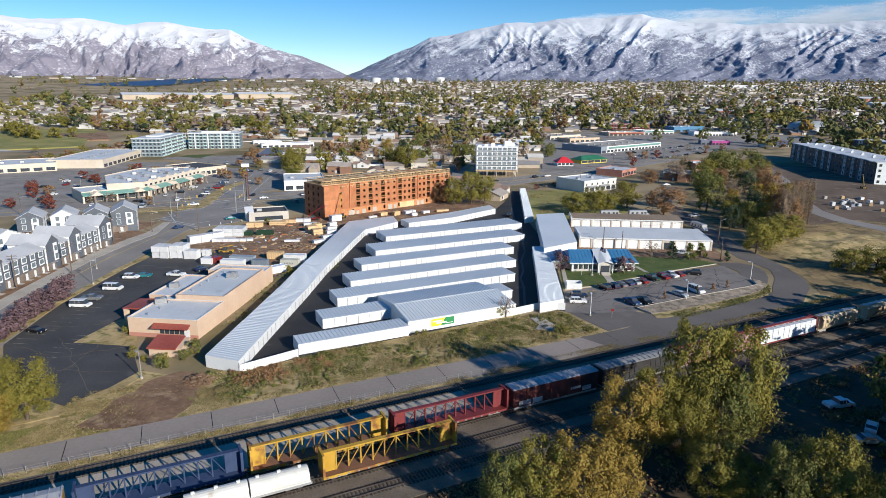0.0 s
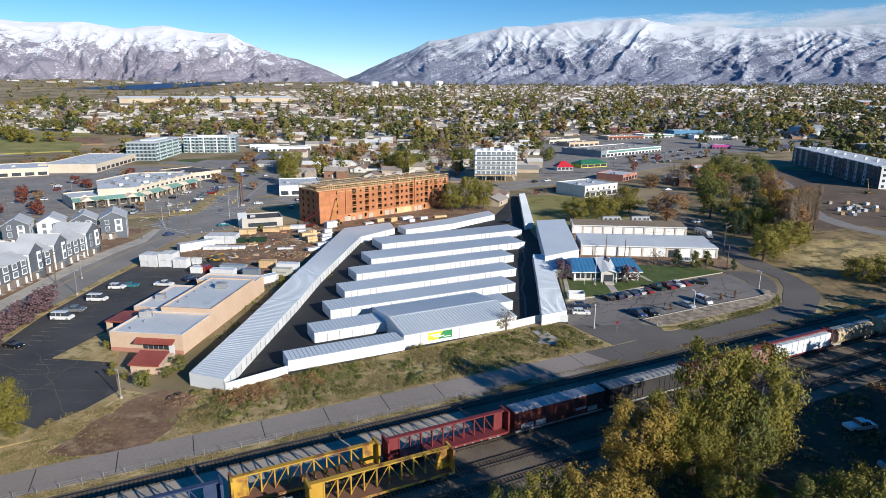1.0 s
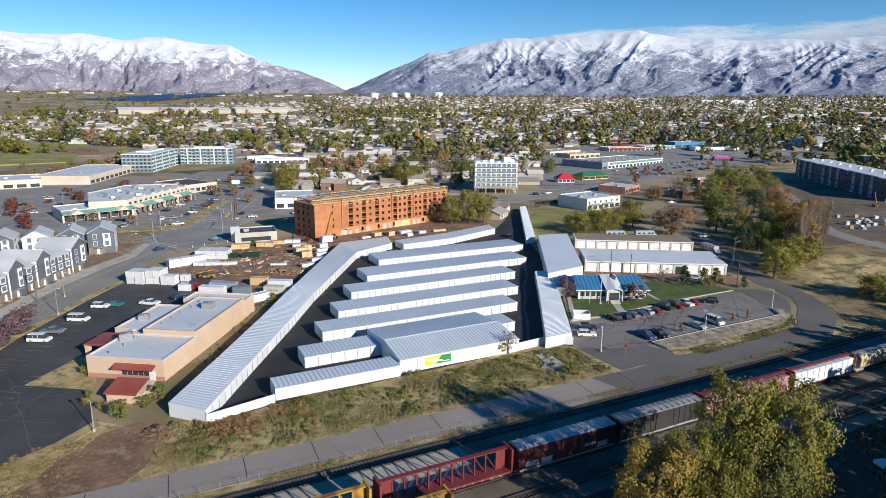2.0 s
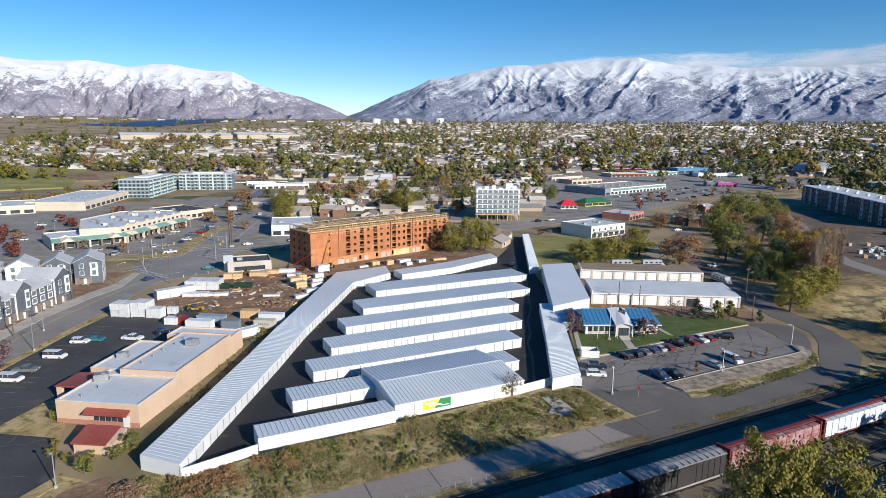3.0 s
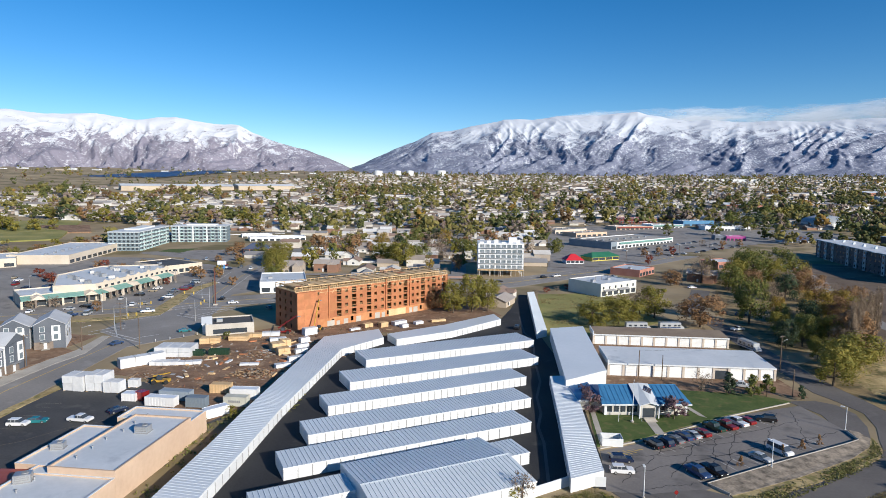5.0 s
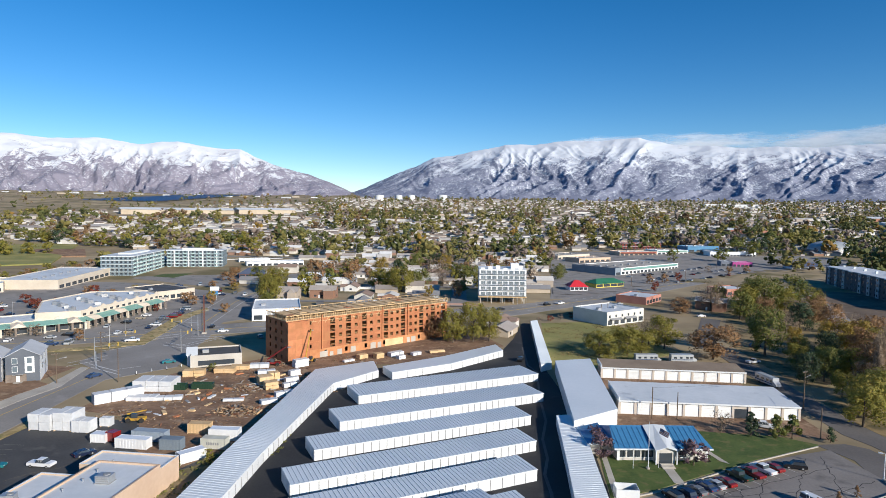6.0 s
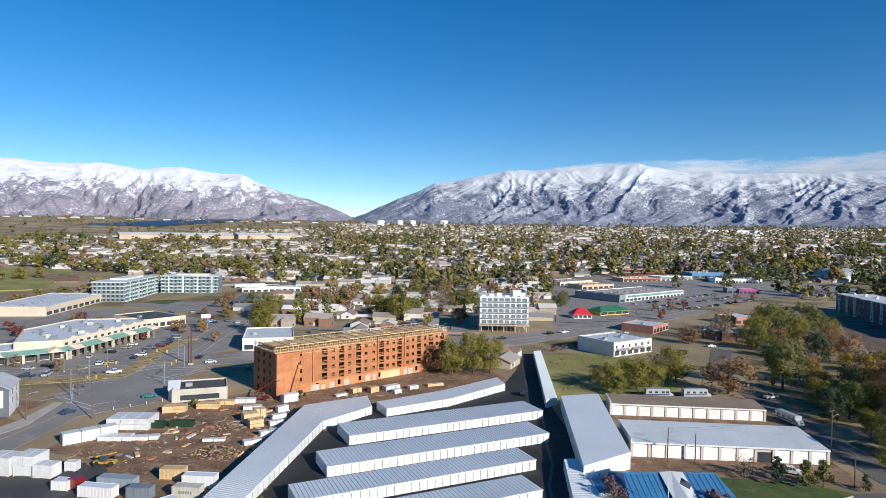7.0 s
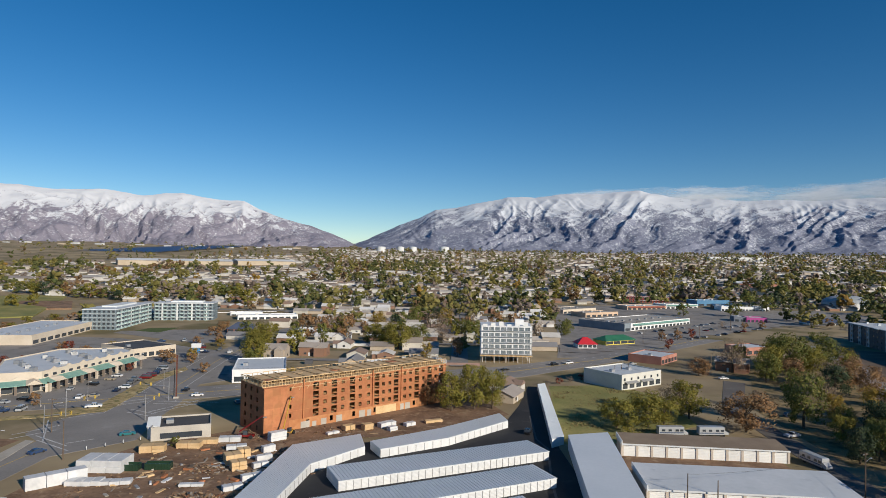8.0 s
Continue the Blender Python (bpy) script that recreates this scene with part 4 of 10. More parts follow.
def windowed(t, L, D, wall_mat, levels, front, side, glass=M_glass, frame=None, top=None, sides="flrb", sill_mat=None):
    """Four walls with openings, each pane a part; floors inside."""
    spec = {"f": (pose(0, 0, 0), L, front), "r": (pose(L, 0, 0, 0, 0, 90), D, side), "b": (pose(L, D, 0, 0, 0, 180), L, front), "l": (pose(0, D, 0, 0, 0, -90), D, side)}
    panes = {}
    for key in sides:
        m, length, wins = spec[key]
        t_wall = 0.3
        ww = [(a, b) for a, b in wins]
        g = facade(Geo(), length, ww, levels, t_wall)
        part("wall", g, wall_mat, t, m=m)
        for z0, sill, head, z1 in levels:
            for a, b in ww:
                k = (round(b - a, 2), round(head - sill, 2))
                if k not in panes:
                    w, h = k
                    pg = Geo().box(0, w, 0.12, 0.15, 0, h)
                    pm = plain_mesh("window", pg, glass)
                    fg = Geo().box(0, w, 0.07, 0.118, 0, 0.09).box(0, w, 0.07, 0.118, h - 0.09, h).box(0, 0.09, 0.07, 0.118, 0.09, h - 0.09).box(w - 0.09, w, 0.07, 0.118, 0.09, h - 0.09).box(w / 2 - 0.05, w / 2 + 0.05, 0.07, 0.118, 0.09, h - 0.09)
                    panes[k] = (pm, plain_mesh("window_frame", fg, frame or M_white))
                wdw = part("window", panes[k][0], None, t, m=m @ pose(a, 0, sill))
                if frame:
                    part("window_frame", panes[k][1], None, wdw)
    core = Geo()
    for z0, sill, head, z1 in levels:
        core.box(0.32, L - 0.32, 0.32, D - 0.32, z0 + 0.004, z0 + 0.2)
    part("floor_slab", core, M_concrete, t)


def roof_unit(m, parent_label="grey rooftop air handling unit", s=1.0):
    t = thing("rooftop_unit", m, parent_label, "air handler", "rooftop units")
    part("case", Geo().soft(-1.1 * s, 1.1 * s, -0.8 * s, 0.8 * s, 0.15, 1.2 * s, 0.06), M_steel, t)
    part("curb", Geo().box(-1.2 * s, 1.2 * s, -0.9 * s, 0.9 * s, -0.02, 0.145), M_trim, t)
    part("fan_guard", Geo().tube((0.3 * s, 0, 1.2 * s), (0.3 * s, 0, 1.3 * s), 0.5 * s, n=12), M_trim, t)
    for i in range(3):
        part("louvre", Geo().box(-0.9 * s, 0.9 * s, -0.84 * s, -0.8 * s, (0.35 + 0.25 * i) * s, (0.5 + 0.25 * i) * s), M_trim, t)
    return t


# the tan commercial building beside the car park
def tan_building():
    t = thing("commercial_building", pose(-96.0, 140.2, 0, 0, 0, 2.5), "tan stucco commercial building with flat pale roofs", "commercial building")
    def walls(name, x0, x1, y0, y1, h, lip=0.35):
        part("wall", Geo().box(x0, x1, y0, y1, -0.1, h - lip), M_tan, t)
        part("roof", Geo().box(x0 + 0.3, x1 - 0.3, y0 + 0.3, y1 - 0.3, h - lip, h - lip + 0.04), M_membrane, t)
        p = Geo().box(x0, x1, y0, y0 + 0.3, h - lip, h).box(x0, x1, y1 - 0.3, y1, h - lip, h).box(x0, x0 + 0.3, y0 + 0.3, y1 - 0.3, h - lip, h).box(x1 - 0.3, x1, y0 + 0.3, y1 - 0.3, h - lip, h)
        part("parapet", p, M_tan, t)
        c = Geo().box(x0 - 0.04, x1 + 0.04, y0 - 0.04, y0 + 0.34, h, h + 0.06).box(x0 - 0.04, x1 + 0.04, y1 - 0.34, y1 + 0.04, h, h + 0.06)
        c.box(x0 - 0.04, x0 + 0.34, y0 + 0.34, y1 - 0.34, h, h + 0.06).box(x1 - 0.34, x1 + 0.04, y0 + 0.34, y1 - 0.34, h, h + 0.06)
        part("coping", c, M_white if h < 5.5 else M_tan, t)
    walls("front", 0, 17.6, 0, 14.0, 4.8)
    walls("high", 4.4, 17.6, 14.02, 40.0, 6.0)
    walls("back", 0.0, 17.4, 40.02, 47.0, 5.0)
    walls("side", -5.0, 4.38, 17.2, 36.0, 4.6)
    walls("infill", 0.0, 4.38, 14.02, 17.18, 4.7)
    part("base_band", Geo().box(-0.04, 17.64, -0.05, -0.002, -0.05, 1.0), M_brick, t)
    g = Geo()
    for i in range(5):
        g.box(8.0 + i * 1.25, 9.1 + i * 1.25, -0.06, -0.003, 1.05, 2.7)
    part("window", g, M_glass, t)
    part("door", Geo().box(14.2, 15.6, -0.08, -0.004, 0.0, 2.3), M_white, t)
    part("awning", Geo().across([(0.02, 3.3), (-1.5, 2.75), (-1.5, 2.95), (0.02, 3.7)], 6.6, 15.8), M_redroof, t, "dark red metal awning")
    part("porch_roof", Geo().prism([(-7.8, 9.4), (-0.06, 9.4), (-0.06, 17.12), (-7.8, 17.12)], 3.1, [3.35, 3.7, 3.7, 3.35]), M_redroof, t, "red metal canopy roof")
    for p in ((-7.1, 10.1), (-7.1, 16.4)):
        part("canopy_pillar", Geo().soft(p[0] - 0.5, p[0] + 0.5, p[1] - 0.5, p[1] + 0.5, -0.05, 3.09), M_tan, t)
    roof_unit(pose(-94.5, 151.5, 4.5, 0, 0, 30), s=1.25)
    roof_unit(pose(-85.8, 172.5, 5.7, 0, 0, 5), s=1.25)
    roof_unit(pose(-99.3, 165.0, 4.3, 0, 0, 20), s=1.1)
    for i in range(9):
        vent = thing("roof_vent", pose(-92.5 + 0.4 * math.sin(i * 2.3), 143 + i * 4.6, (4.5 if i < 3 else 5.7) if i != 3 else 5.7), "small grey roof vent pipe", "vent", "roof vents")
        if i >= 3:
            vent.matrix_basis = pose(-90.2 + 0.3 * math.sin(i * 2.3), 146 + i * 4.3, 5.68)
        part("pipe", Geo().tube((0, 0, -0.02), (0, 0, 0.5), 0.12), M_steel, vent)
        part("cap", Geo().tube((0, 0, 0.5), (0, 0, 0.62), 0.2), M_trim, vent)
    hut = thing("bin_store", pose(-84.0, 130.2, 0, 0, 0, 4), "tan bin store with a sloping dark red roof", "outbuilding")
    part("wall", Geo().prism([(0, 0), (7.6, 0), (7.6, 4.4), (0, 4.4)], -0.1, [2.1, 2.1, 3.1, 3.1]), M_tan, hut)
    part("roof", Geo().prism([(-0.3, -0.4), (6.4, -0.4), (6.4, 4.6), (-0.3, 4.6)], 1.9, [2.2, 2.2, 3.35, 3.35]), M_redroof, hut)


tan_building()


# the timber-framed building under construction
def construction_building():
    L, D = 80.0, 16.5
    t = thing("unfinished_apartment_building", pose(-98.6, 283.0, 0, 0, 0, 51.6), "five-storey timber apartment block under construction, orange sheathing", "building site block")
    levels = [(0.0, 0.9, 2.7, 3.4)] + [(3.4 + 3.0 * i, 4.25 + 3.0 * i, 5.7 + 3.0 * i, 6.4 + 3.0 * i) for i in range(4)]
    bays = (19.7, 27.0, 34.6, 45.4, 54.4, 64.6, 71.2, 77.4)
    wins = [(x - 1.1, x + 1.1, 0.15, 2.6) for x in bays] + [(x - 0.65, x + 0.65, 0.85, 2.2) for x in (9.8, 23.3, 30.6, 38.0, 41.7, 48.4, 51.4, 58.6, 61.4, 68.0, 74.4)]
    part("sheathed_wall", mixed_facade(Geo(), L, sorted(wins), [(3.4 + 3.0 * i, 6.4 + 3.0 * i) for i in range(4)]), M_osb, t)
    part("ground_wall", facade(Geo(), L, even(L, 6, 1.2, 12.0), levels[:1]), shade("pale_sheathing", (0.4, 0.16, 0.065), (0.52, 0.25, 0.115), 0.85, 0, 0.5, 0.4), t)
    for x, w, z in ((14.0, 3.4, 2.3), (18.4, 1.6, 1.8), (21.8, 2.2, 2.2), (28.0, 2.4, 2.4), (37.6, 2.6, 2.6), (41.2, 1.8, 2.4), (56.6, 1.6, 2.4), (59.0, 2.4, 2.5)):
        part("wrapped_panel", Geo().box(x, x + w, -0.06, -0.004, 0.1, z), M_concrete, t)
    part("raw_panel", Geo().box(45.0, 54.5, -0.06, -0.004, 0.1, 2.9), M_lumber, t)
    for i in range(3):
        for k in range(7):
            part("sheathing_sheet", Geo().box(0.3 + i * 2.8, 3.0 + i * 2.8, -1.225, -1.203, 0.4 + k * 2.05, 2.4 + k * 2.05), M_osb, t)
    sides = even(D, 3, 1.3, 1.5)
    part("sheathed_wall", facade(Geo(), D, sides, levels), M_osb, t, m=pose(0, D, 0, 0, 0, -90))
    part("sheathed_wall", facade(Geo(), D, sides, levels), M_osb, t, m=pose(L, 0, 0, 0, 0, 90))
    part("sheathed_wall", facade(Geo(), L, even(L, 22, 1.4, 2), levels), M_osb, t, m=pose(L, D, 0, 0, 0, 180))
    part("stair_tower", Geo().box(0.02, 9.0, -1.2, -0.003, 0, 15.2), M_osb, t)
    for i in range(5):
        part("floor_deck", Geo().box(0.32, L - 0.32, 0.32, D - 0.32, 3.1 + 3.0 * i, 3.36 + 3.0 * i), M_lumber, t)
    part("roof_deck", Geo().box(0, L, 0, D, 15.41, 15.6), M_lumber, t)
    # projecting flat bays with a darker edge, and the open balconies between them
    for x, w in ((14.6, 1.0), (43.2, 1.0), (56.6, 1.0)):
        part("bay_edge", Geo().box(x, x + w * 0.4, -0.5, -0.003, 3.4, 16.6), M_osb, t)
    for i in range(4):
        for x in bays:
            part("balcony_rail", Geo().box(x - 1.0, x + 1.0, -0.07, -0.005, 4.35 + 3.0 * i, 4.5 + 3.0 * i), M_osb, t)
    for i in range(3):
        part("floor_band", Geo().box(9.2, L, -0.05, -0.004, 6.36 + 3.0 * i, 6.5 + 3.0 * i), M_osb, t)
    # open studwork of the parapet all round, on the roof deck
    stud = plain_mesh("stud", Geo().box(-0.06, 0.06, -0.09, 0.09, 0, 1.75), M_lumber)
    for i in range(81):
        part("stud", stud, None, t, m=pose(i, 0.1, 15.6))
    for i in range(41):
        part("stud", stud, None, t, m=pose(i * 2.0, D - 0.1, 15.6))
    for i in range(1, 16):
        part("stud", stud, None, t, m=pose(0.1, i * 1.03, 15.6))
        part("stud", stud, None, t, m=pose(L - 0.1, i * 1.03, 15.6))
    for y in (0.1, D - 0.1):
        part("top_plate", Geo().box(0, L, y - 0.1, y + 0.1, 17.35, 17.5), M_lumber, t)
        part("mid_plate", Geo().box(0, L, y - 0.05, y + 0.05, 16.4, 16.5), M_lumber, t)
    for x in (0.1, L - 0.1):
        part("top_plate", Geo().box(x - 0.1, x + 0.1, 0.2, D - 0.2, 17.35, 17.5), M_lumber, t)
    # the deck of the flat roof, with joists and loose sheets on it
    part("upper_deck", Geo().box(1.6, L - 1.6, 3.0, D - 1.6, 16.6, 16.8), M_lumber, t)
    truss = plain_mesh("truss_web", Geo().tube((0, 0, 15.65), (0.95, 0, 17.3), 0.05, n=4), M_lumber)
    for i in range(0, 80, 2):
        part("truss_web", truss, None, t, m=pose(i, 0.35, 0))
    for i in range(11):
        part("sheathing_sheet", Geo().box(2 + i * 7.0, 5.6 + i * 7.0, 3 + (i % 3) * 3.2, 6 + (i % 3) * 3.2, 16.804, 16.9 + 0.15 * (i % 2)), M_osb if i % 4 == 0 else M_lumber, t)
    joist = plain_mesh("joist", Geo().box(-0.06, 0.06, 0.2, D - 0.2, 0, 0.3), M_lumber)
    for i in range(16):
        part("joist", joist, None, t, m=pose(2.0 + i * 5.0, 0, 16.81))
    # braces in the open top storey
    for i in range(26):
        x = 1.0 + i * 3.05
        part("brace", Geo().tube((x, -0.06, 13.3), (x + 1.5, -0.06, 15.5), 0.07, n=4).box(x, x + 3.0, -0.12, -0.006, 14.2, 14.34), M_lumber, t)


construction_building()


# ---- townhouses on the west street ----
M_slate = shade("slate_siding", (0.08, 0.095, 0.12), (0.115, 0.13, 0.155), 0.7, 0, 2.0, 0.2)
M_whiteside = shade("white_siding", (0.66, 0.68, 0.7), (0.78, 0.79, 0.8), 0.7, 0, 1.0, 0.2)
M_shingle = shade("grey_shingle", (0.38, 0.4, 0.43), (0.5, 0.52, 0.55), 0.85, 0, 3.0, 0.15)
M_stone = shade("brown_stone", (0.14, 0.11, 0.09), (0.24, 0.2, 0.17), 0.9, 0, 2.0, 0.3)


def townhouse(m, W=10.0, D=13.0, h=8.4, dark=True, label="three-storey townhouse with slate siding and grey gabled roof"):
    """Front at y 0, gable facing the street; x across."""
    t = thing("townhouse", m, label, "townhouse", "townhouses")
    top = h + 2.6
    body = M_whiteside
    part("wall", Geo().add([(0, 0, -0.1), (W, 0, -0.1), (W, D, -0.1), (0, D, -0.1), (0, 0, h), (W, 0, h), (W, D, h), (0, D, h), (W / 2, 0, top), (W / 2, D, top)],
                           [(0, 3, 2, 1), (0, 1, 5, 8, 4), (2, 3, 7, 9, 6), (1, 2, 6, 5), (3, 0, 4, 7)]), body, t)
    g = Geo()
    for x0, z0, x1, z1 in ((-0.4, h - 0.2, W / 2, top + 0.01), (W / 2, top + 0.01, W + 0.4, h - 0.2)):
        g.add([(x0, -0.5, z0), (x1, -0.5, z1), (x1, D + 0.4, z1), (x0, D + 0.4, z0), (x0, -0.5, z0 + 0.22), (x1, -0.5, z1 + 0.22), (x1, D + 0.4, z1 + 0.22), (x0, D + 0.4, z0 + 0.22)],
              [(0, 3, 2, 1), (4, 5, 6, 7), (0, 1, 5, 4), (2, 3, 7, 6), (3, 0, 4, 7), (1, 2, 6, 5)])
    part("roof", g, M_shingle, t)
    clad = [(0.02, 0.0), (W - 0.02, 0.0), (W - 0.02, h), (W / 2, top - 0.02), (0.02, h)]
    n = len(clad)
    part("front_cladding", Geo().add([(x, -0.12, z) for x, z in clad] + [(x, -0.003, z) for x, z in clad], [tuple(range(n)), tuple(range(2 * n - 1, n - 1, -1))] + [(i, n + i, n + (i + 1) % n, (i + 1) % n) for i in range(n)]), M_slate if dark else M_whiteside, t)
    part("white_bay", Geo().box(W * 0.56, W * 0.84, -0.3, -0.124, 2.9, h - 0.3), M_whiteside if dark else M_slate, t)
    part("stone_base", Geo().box(-0.03, W * 0.6, -0.2, -0.124, 0, 2.6), M_stone, t)
    pane = plain_mesh("window", Geo().box(0, 1.3, -0.05, 0.0, 0, 1.7), M_winblue)
    fr = plain_mesh("window_frame", Geo().box(-0.12, 1.42, -0.03, -0.002, -0.12, 0.0).box(-0.12, 1.42, -0.03, -0.002, 1.7, 1.82).box(-0.12, 0.0, -0.03, -0.002, 0, 1.7).box(1.3, 1.42, -0.03, -0.002, 0, 1.7), M_white)
    for z in (3.4, 6.1):
        if W > 7:
            w = part("window", pane, None, t, m=pose(W * 0.2, -0.13, z))
            part("window_frame", fr, None, w)
        w = part("window", pane, None, t, m=pose(W * 0.7 - 0.65, -0.32, z))
        part("window_frame", fr, None, w)
        for side in (0, 1):
            for y in (3.0, 8.5):
                mm = pose(W + 0.01, y, z, 0, 0, 90) if side else pose(-0.01, y + 1.3, z, 0, 0, -90)
                w = part("window", pane, None, t, m=mm)
                part("window_frame", fr, None, w)
    part("door", Geo().box(W * 0.3, W * 0.3 + 1.0, -0.26, -0.21, 0.05, 2.15), M_white, t)
    part("porch_canopy", Geo().box(W * 0.22, W * 0.52, -1.4, -0.21, 2.62, 2.8), M_trim, t)
    part("step", Geo().box(W * 0.24, W * 0.5, -2.2, -0.21, -0.05, 0.2), M_concrete, t)
    return t


def townhouse_link(m, W, D=11.0, h=7.8, label="lower slate townhouse between two gables with white bays"):
    """Ridge along the street; slate front with white bays and paired windows."""
    t = thing("townhouse", m, label, "townhouse", "townhouses")
    part("wall", Geo().across([(0.5, -0.1), (D, -0.1), (D, h), (D / 2, h + 1.8), (0.5, h)], 0, W), M_slate, t)
    part("roof", Geo().across([(0.0, h - 0.15), (0.0, h + 0.05), (D / 2, h + 2.05), (D + 0.4, h + 0.05), (D + 0.4, h - 0.15), (D / 2, h + 1.8)][::-1], -0.02, W + 0.02), M_shingle, t)
    part("stone_base", Geo().box(0.05, W - 0.05, 0.36, 0.496, 0, 2.6), M_stone, t)
    pane = plain_mesh("window", Geo().box(0, 1.7, 0.40, 0.45, 0, 1.4), M_winblue)
    n = max(1, round(W / 4.2))
    for i in range(n):
        x = (i + 0.5) * W / n
        for z in (3.4, 5.9):
            part("white_bay", Geo().box(x - 1.2, x + 1.1, 0.43, 0.497, z - 0.5, z + 1.5), M_whiteside, t)
            w = part("window", pane, None, t, m=pose(x - 0.9, 0, z - 0.1))
            part("window_frame", Geo().box(-0.1, 1.8, 0.38, 0.42, -0.12, 0.0).box(-0.1, 1.8, 0.38, 0.42, 1.4, 1.52), M_white, w)
        part("door", Geo().box(x - 0.5, x + 0.5, 0.30, 0.358, 0.05, 2.2), M_white, t)
        part("step", Geo().box(x - 0.8, x + 0.8, -1.2, 0.35, -0.05, 0.18), M_concrete, t)


# a row along the street, slate gables and lower links between them
TH = "townhouse with dark slate gable, white window bay and grey roof"
for s0, s1, gable in ((-18.0, -11.5, True), (-11.4, -1.6, False), (-1.5, 5.0, True), (5.1, 24.6, False), (24.7, 31.0, True), (31.1, 37.0, False), (37.1, 43.7, True), (43.8, 55.2, False), (55.3, 64.0, True)):
    m = pose(-153.2 - 0.137 * s0, 160.2 + 0.99 * s0, 0, 0, 0, 97.8)
    if gable:
        townhouse(m, s1 - s0, 12.5, 9.0, True, TH)
    else:
        townhouse_link(m, s1 - s0)
townhouse(pose(-174.6, 240.0, 0, 0, 0, 34), 9.4, 14.0, 8.4, True, "corner townhouse with white garage doors and a gable")
townhouse(pose(-184.5, 236.0, 0, 0, 0, 34), 9.0, 12.0, 7.8, True, TH)
townhouse(pose(-194.0, 229.6, 0, 0, 0, 34), 9.0, 12.0, 7.8, False, "white townhouse with slate bay and grey gabled roof")
townhouse(pose(-203.5, 223.0, 0, 0, 0, 34), 9.0, 12.0, 7.8, True, TH)
townhouse(pose(-176.0, 170.0, 0, 0, 0, 72), 11.0, 13.0, 8.0, False, "white townhouse behind the street row")
townhouse(pose(-182.0, 190.0, 0, 0, 0, 74), 11.0, 13.0, 8.0, False, "white townhouse behind the street row")


# ---- the little office with the blue roof ----
def office():
    t = thing("office", pose(11.1, 215.0, 0, 0, 0, 10.8), "single-storey pale stone office with a blue metal roof", "office")
    L, D, h, top = 22.9, 15.6, 3.2, 5.8
    blue = shade("blue_metal_roof", (0.035, 0.16, 0.33), (0.07, 0.24, 0.44), 0.45, 0.1, 1.0, 0.1)
    stone = shade("pale_stone", (0.42, 0.4, 0.36), (0.6, 0.57, 0.52), 0.9, 0, 1.5, 0.4)
    part("wall", Geo().box(0.9, L - 0.8, 1.0, D - 1.0, -0.1, h), stone, t)
    for i, x in enumerate((1.6, 3.3, 5.0, 6.7, 8.2)):
        w = part("window", Geo().box(x, x + 1.3, 0.94, 0.996, 0.9, 2.5), M_glass, t)
        part("window_frame", Geo().box(x - 0.1, x + 1.4, 0.9, 0.938, 0.78, 0.9).box(x - 0.1, x + 1.4, 0.9, 0.938, 2.5, 2.6), M_white, w)
    w = part("window", Geo().box(15.6, 17.0, 0.94, 0.996, 0.9, 2.5), M_glass, t)
    part("window_frame", Geo().box(15.5, 17.1, 0.9, 0.938, 0.78, 0.9).box(15.5, 17.1, 0.9, 0.938, 2.5, 2.6), M_white, w)
    for x in (0.9, L - 1.4):
        part("corner_pier", Geo().box(x, x + 0.6, 0.86, 0.996, -0.1, h - 0.02), M_white, t)
    y = 7.7
    part("roof", Geo().add([(0, 0, h), (L, 0, h), (L, D, h), (0, D, h), (1.0, y, top), (L - 1.4, y, top), (0, 0, h - 0.22), (L, 0, h - 0.22), (L, D, h - 0.22), (0, D, h - 0.22)],
                           [(0, 1, 5, 4), (1, 2, 5), (2, 3, 4, 5), (3, 0, 4), (6, 7, 1, 0), (7, 8, 2, 1), (8, 9, 3, 2), (9, 6, 0, 3), (9, 8, 7, 6)]), blue, t)
    rib = plain_mesh("roof_rib", Geo().add([(0, 0.05, h + 0.02), (0.09, 0.05, h + 0.02), (0.09, y, top + 0.02), (0, y, top + 0.02), (0, 0.05, h + 0.1), (0.09, 0.05, h + 0.1), (0.09, y, top + 0.1), (0, y, top + 0.1)],
                                           [(4, 5, 6, 7), (0, 1, 5, 4), (1, 2, 6, 5), (3, 0, 4, 7), (2, 3, 7, 6)]), blue)
    for k in range(17):
        x = 1.2 + k * 1.25
        if not 9.0 < x < 14.0:
            part("roof_rib", rib, None, t, m=pose(x, 0, 0))
    part("ridge_cap", Geo().across([(y - 0.3, top - 0.08), (y + 0.3, top - 0.08), (y, top + 0.14)], 1.0, L - 1.4), blue, t)
    part("fascia", Geo().box(0, 9.0, -0.1, -0.004, h - 0.3, h + 0.05).box(14.0, L, -0.1, -0.004, h - 0.3, h + 0.05), M_white, t)
    # projecting entrance under a pale gable
    part("entrance_wall", Geo().add([(9.3, -1.0, -0.1), (13.7, -1.0, -0.1), (13.7, 1.0, -0.1), (9.3, 1.0, -0.1), (9.3, -1.0, 3.3), (13.7, -1.0, 3.3), (13.7, 1.0, 3.3), (9.3, 1.0, 3.3), (11.5, -1.0, 4.0), (11.5, 1.0, 4.0)],
                                    [(0, 1, 5, 8, 4), (1, 2, 6, 5), (2, 3, 7, 9, 6), (3, 0, 4, 7), (0, 3, 2, 1)]), stone, t)
    g = Geo()
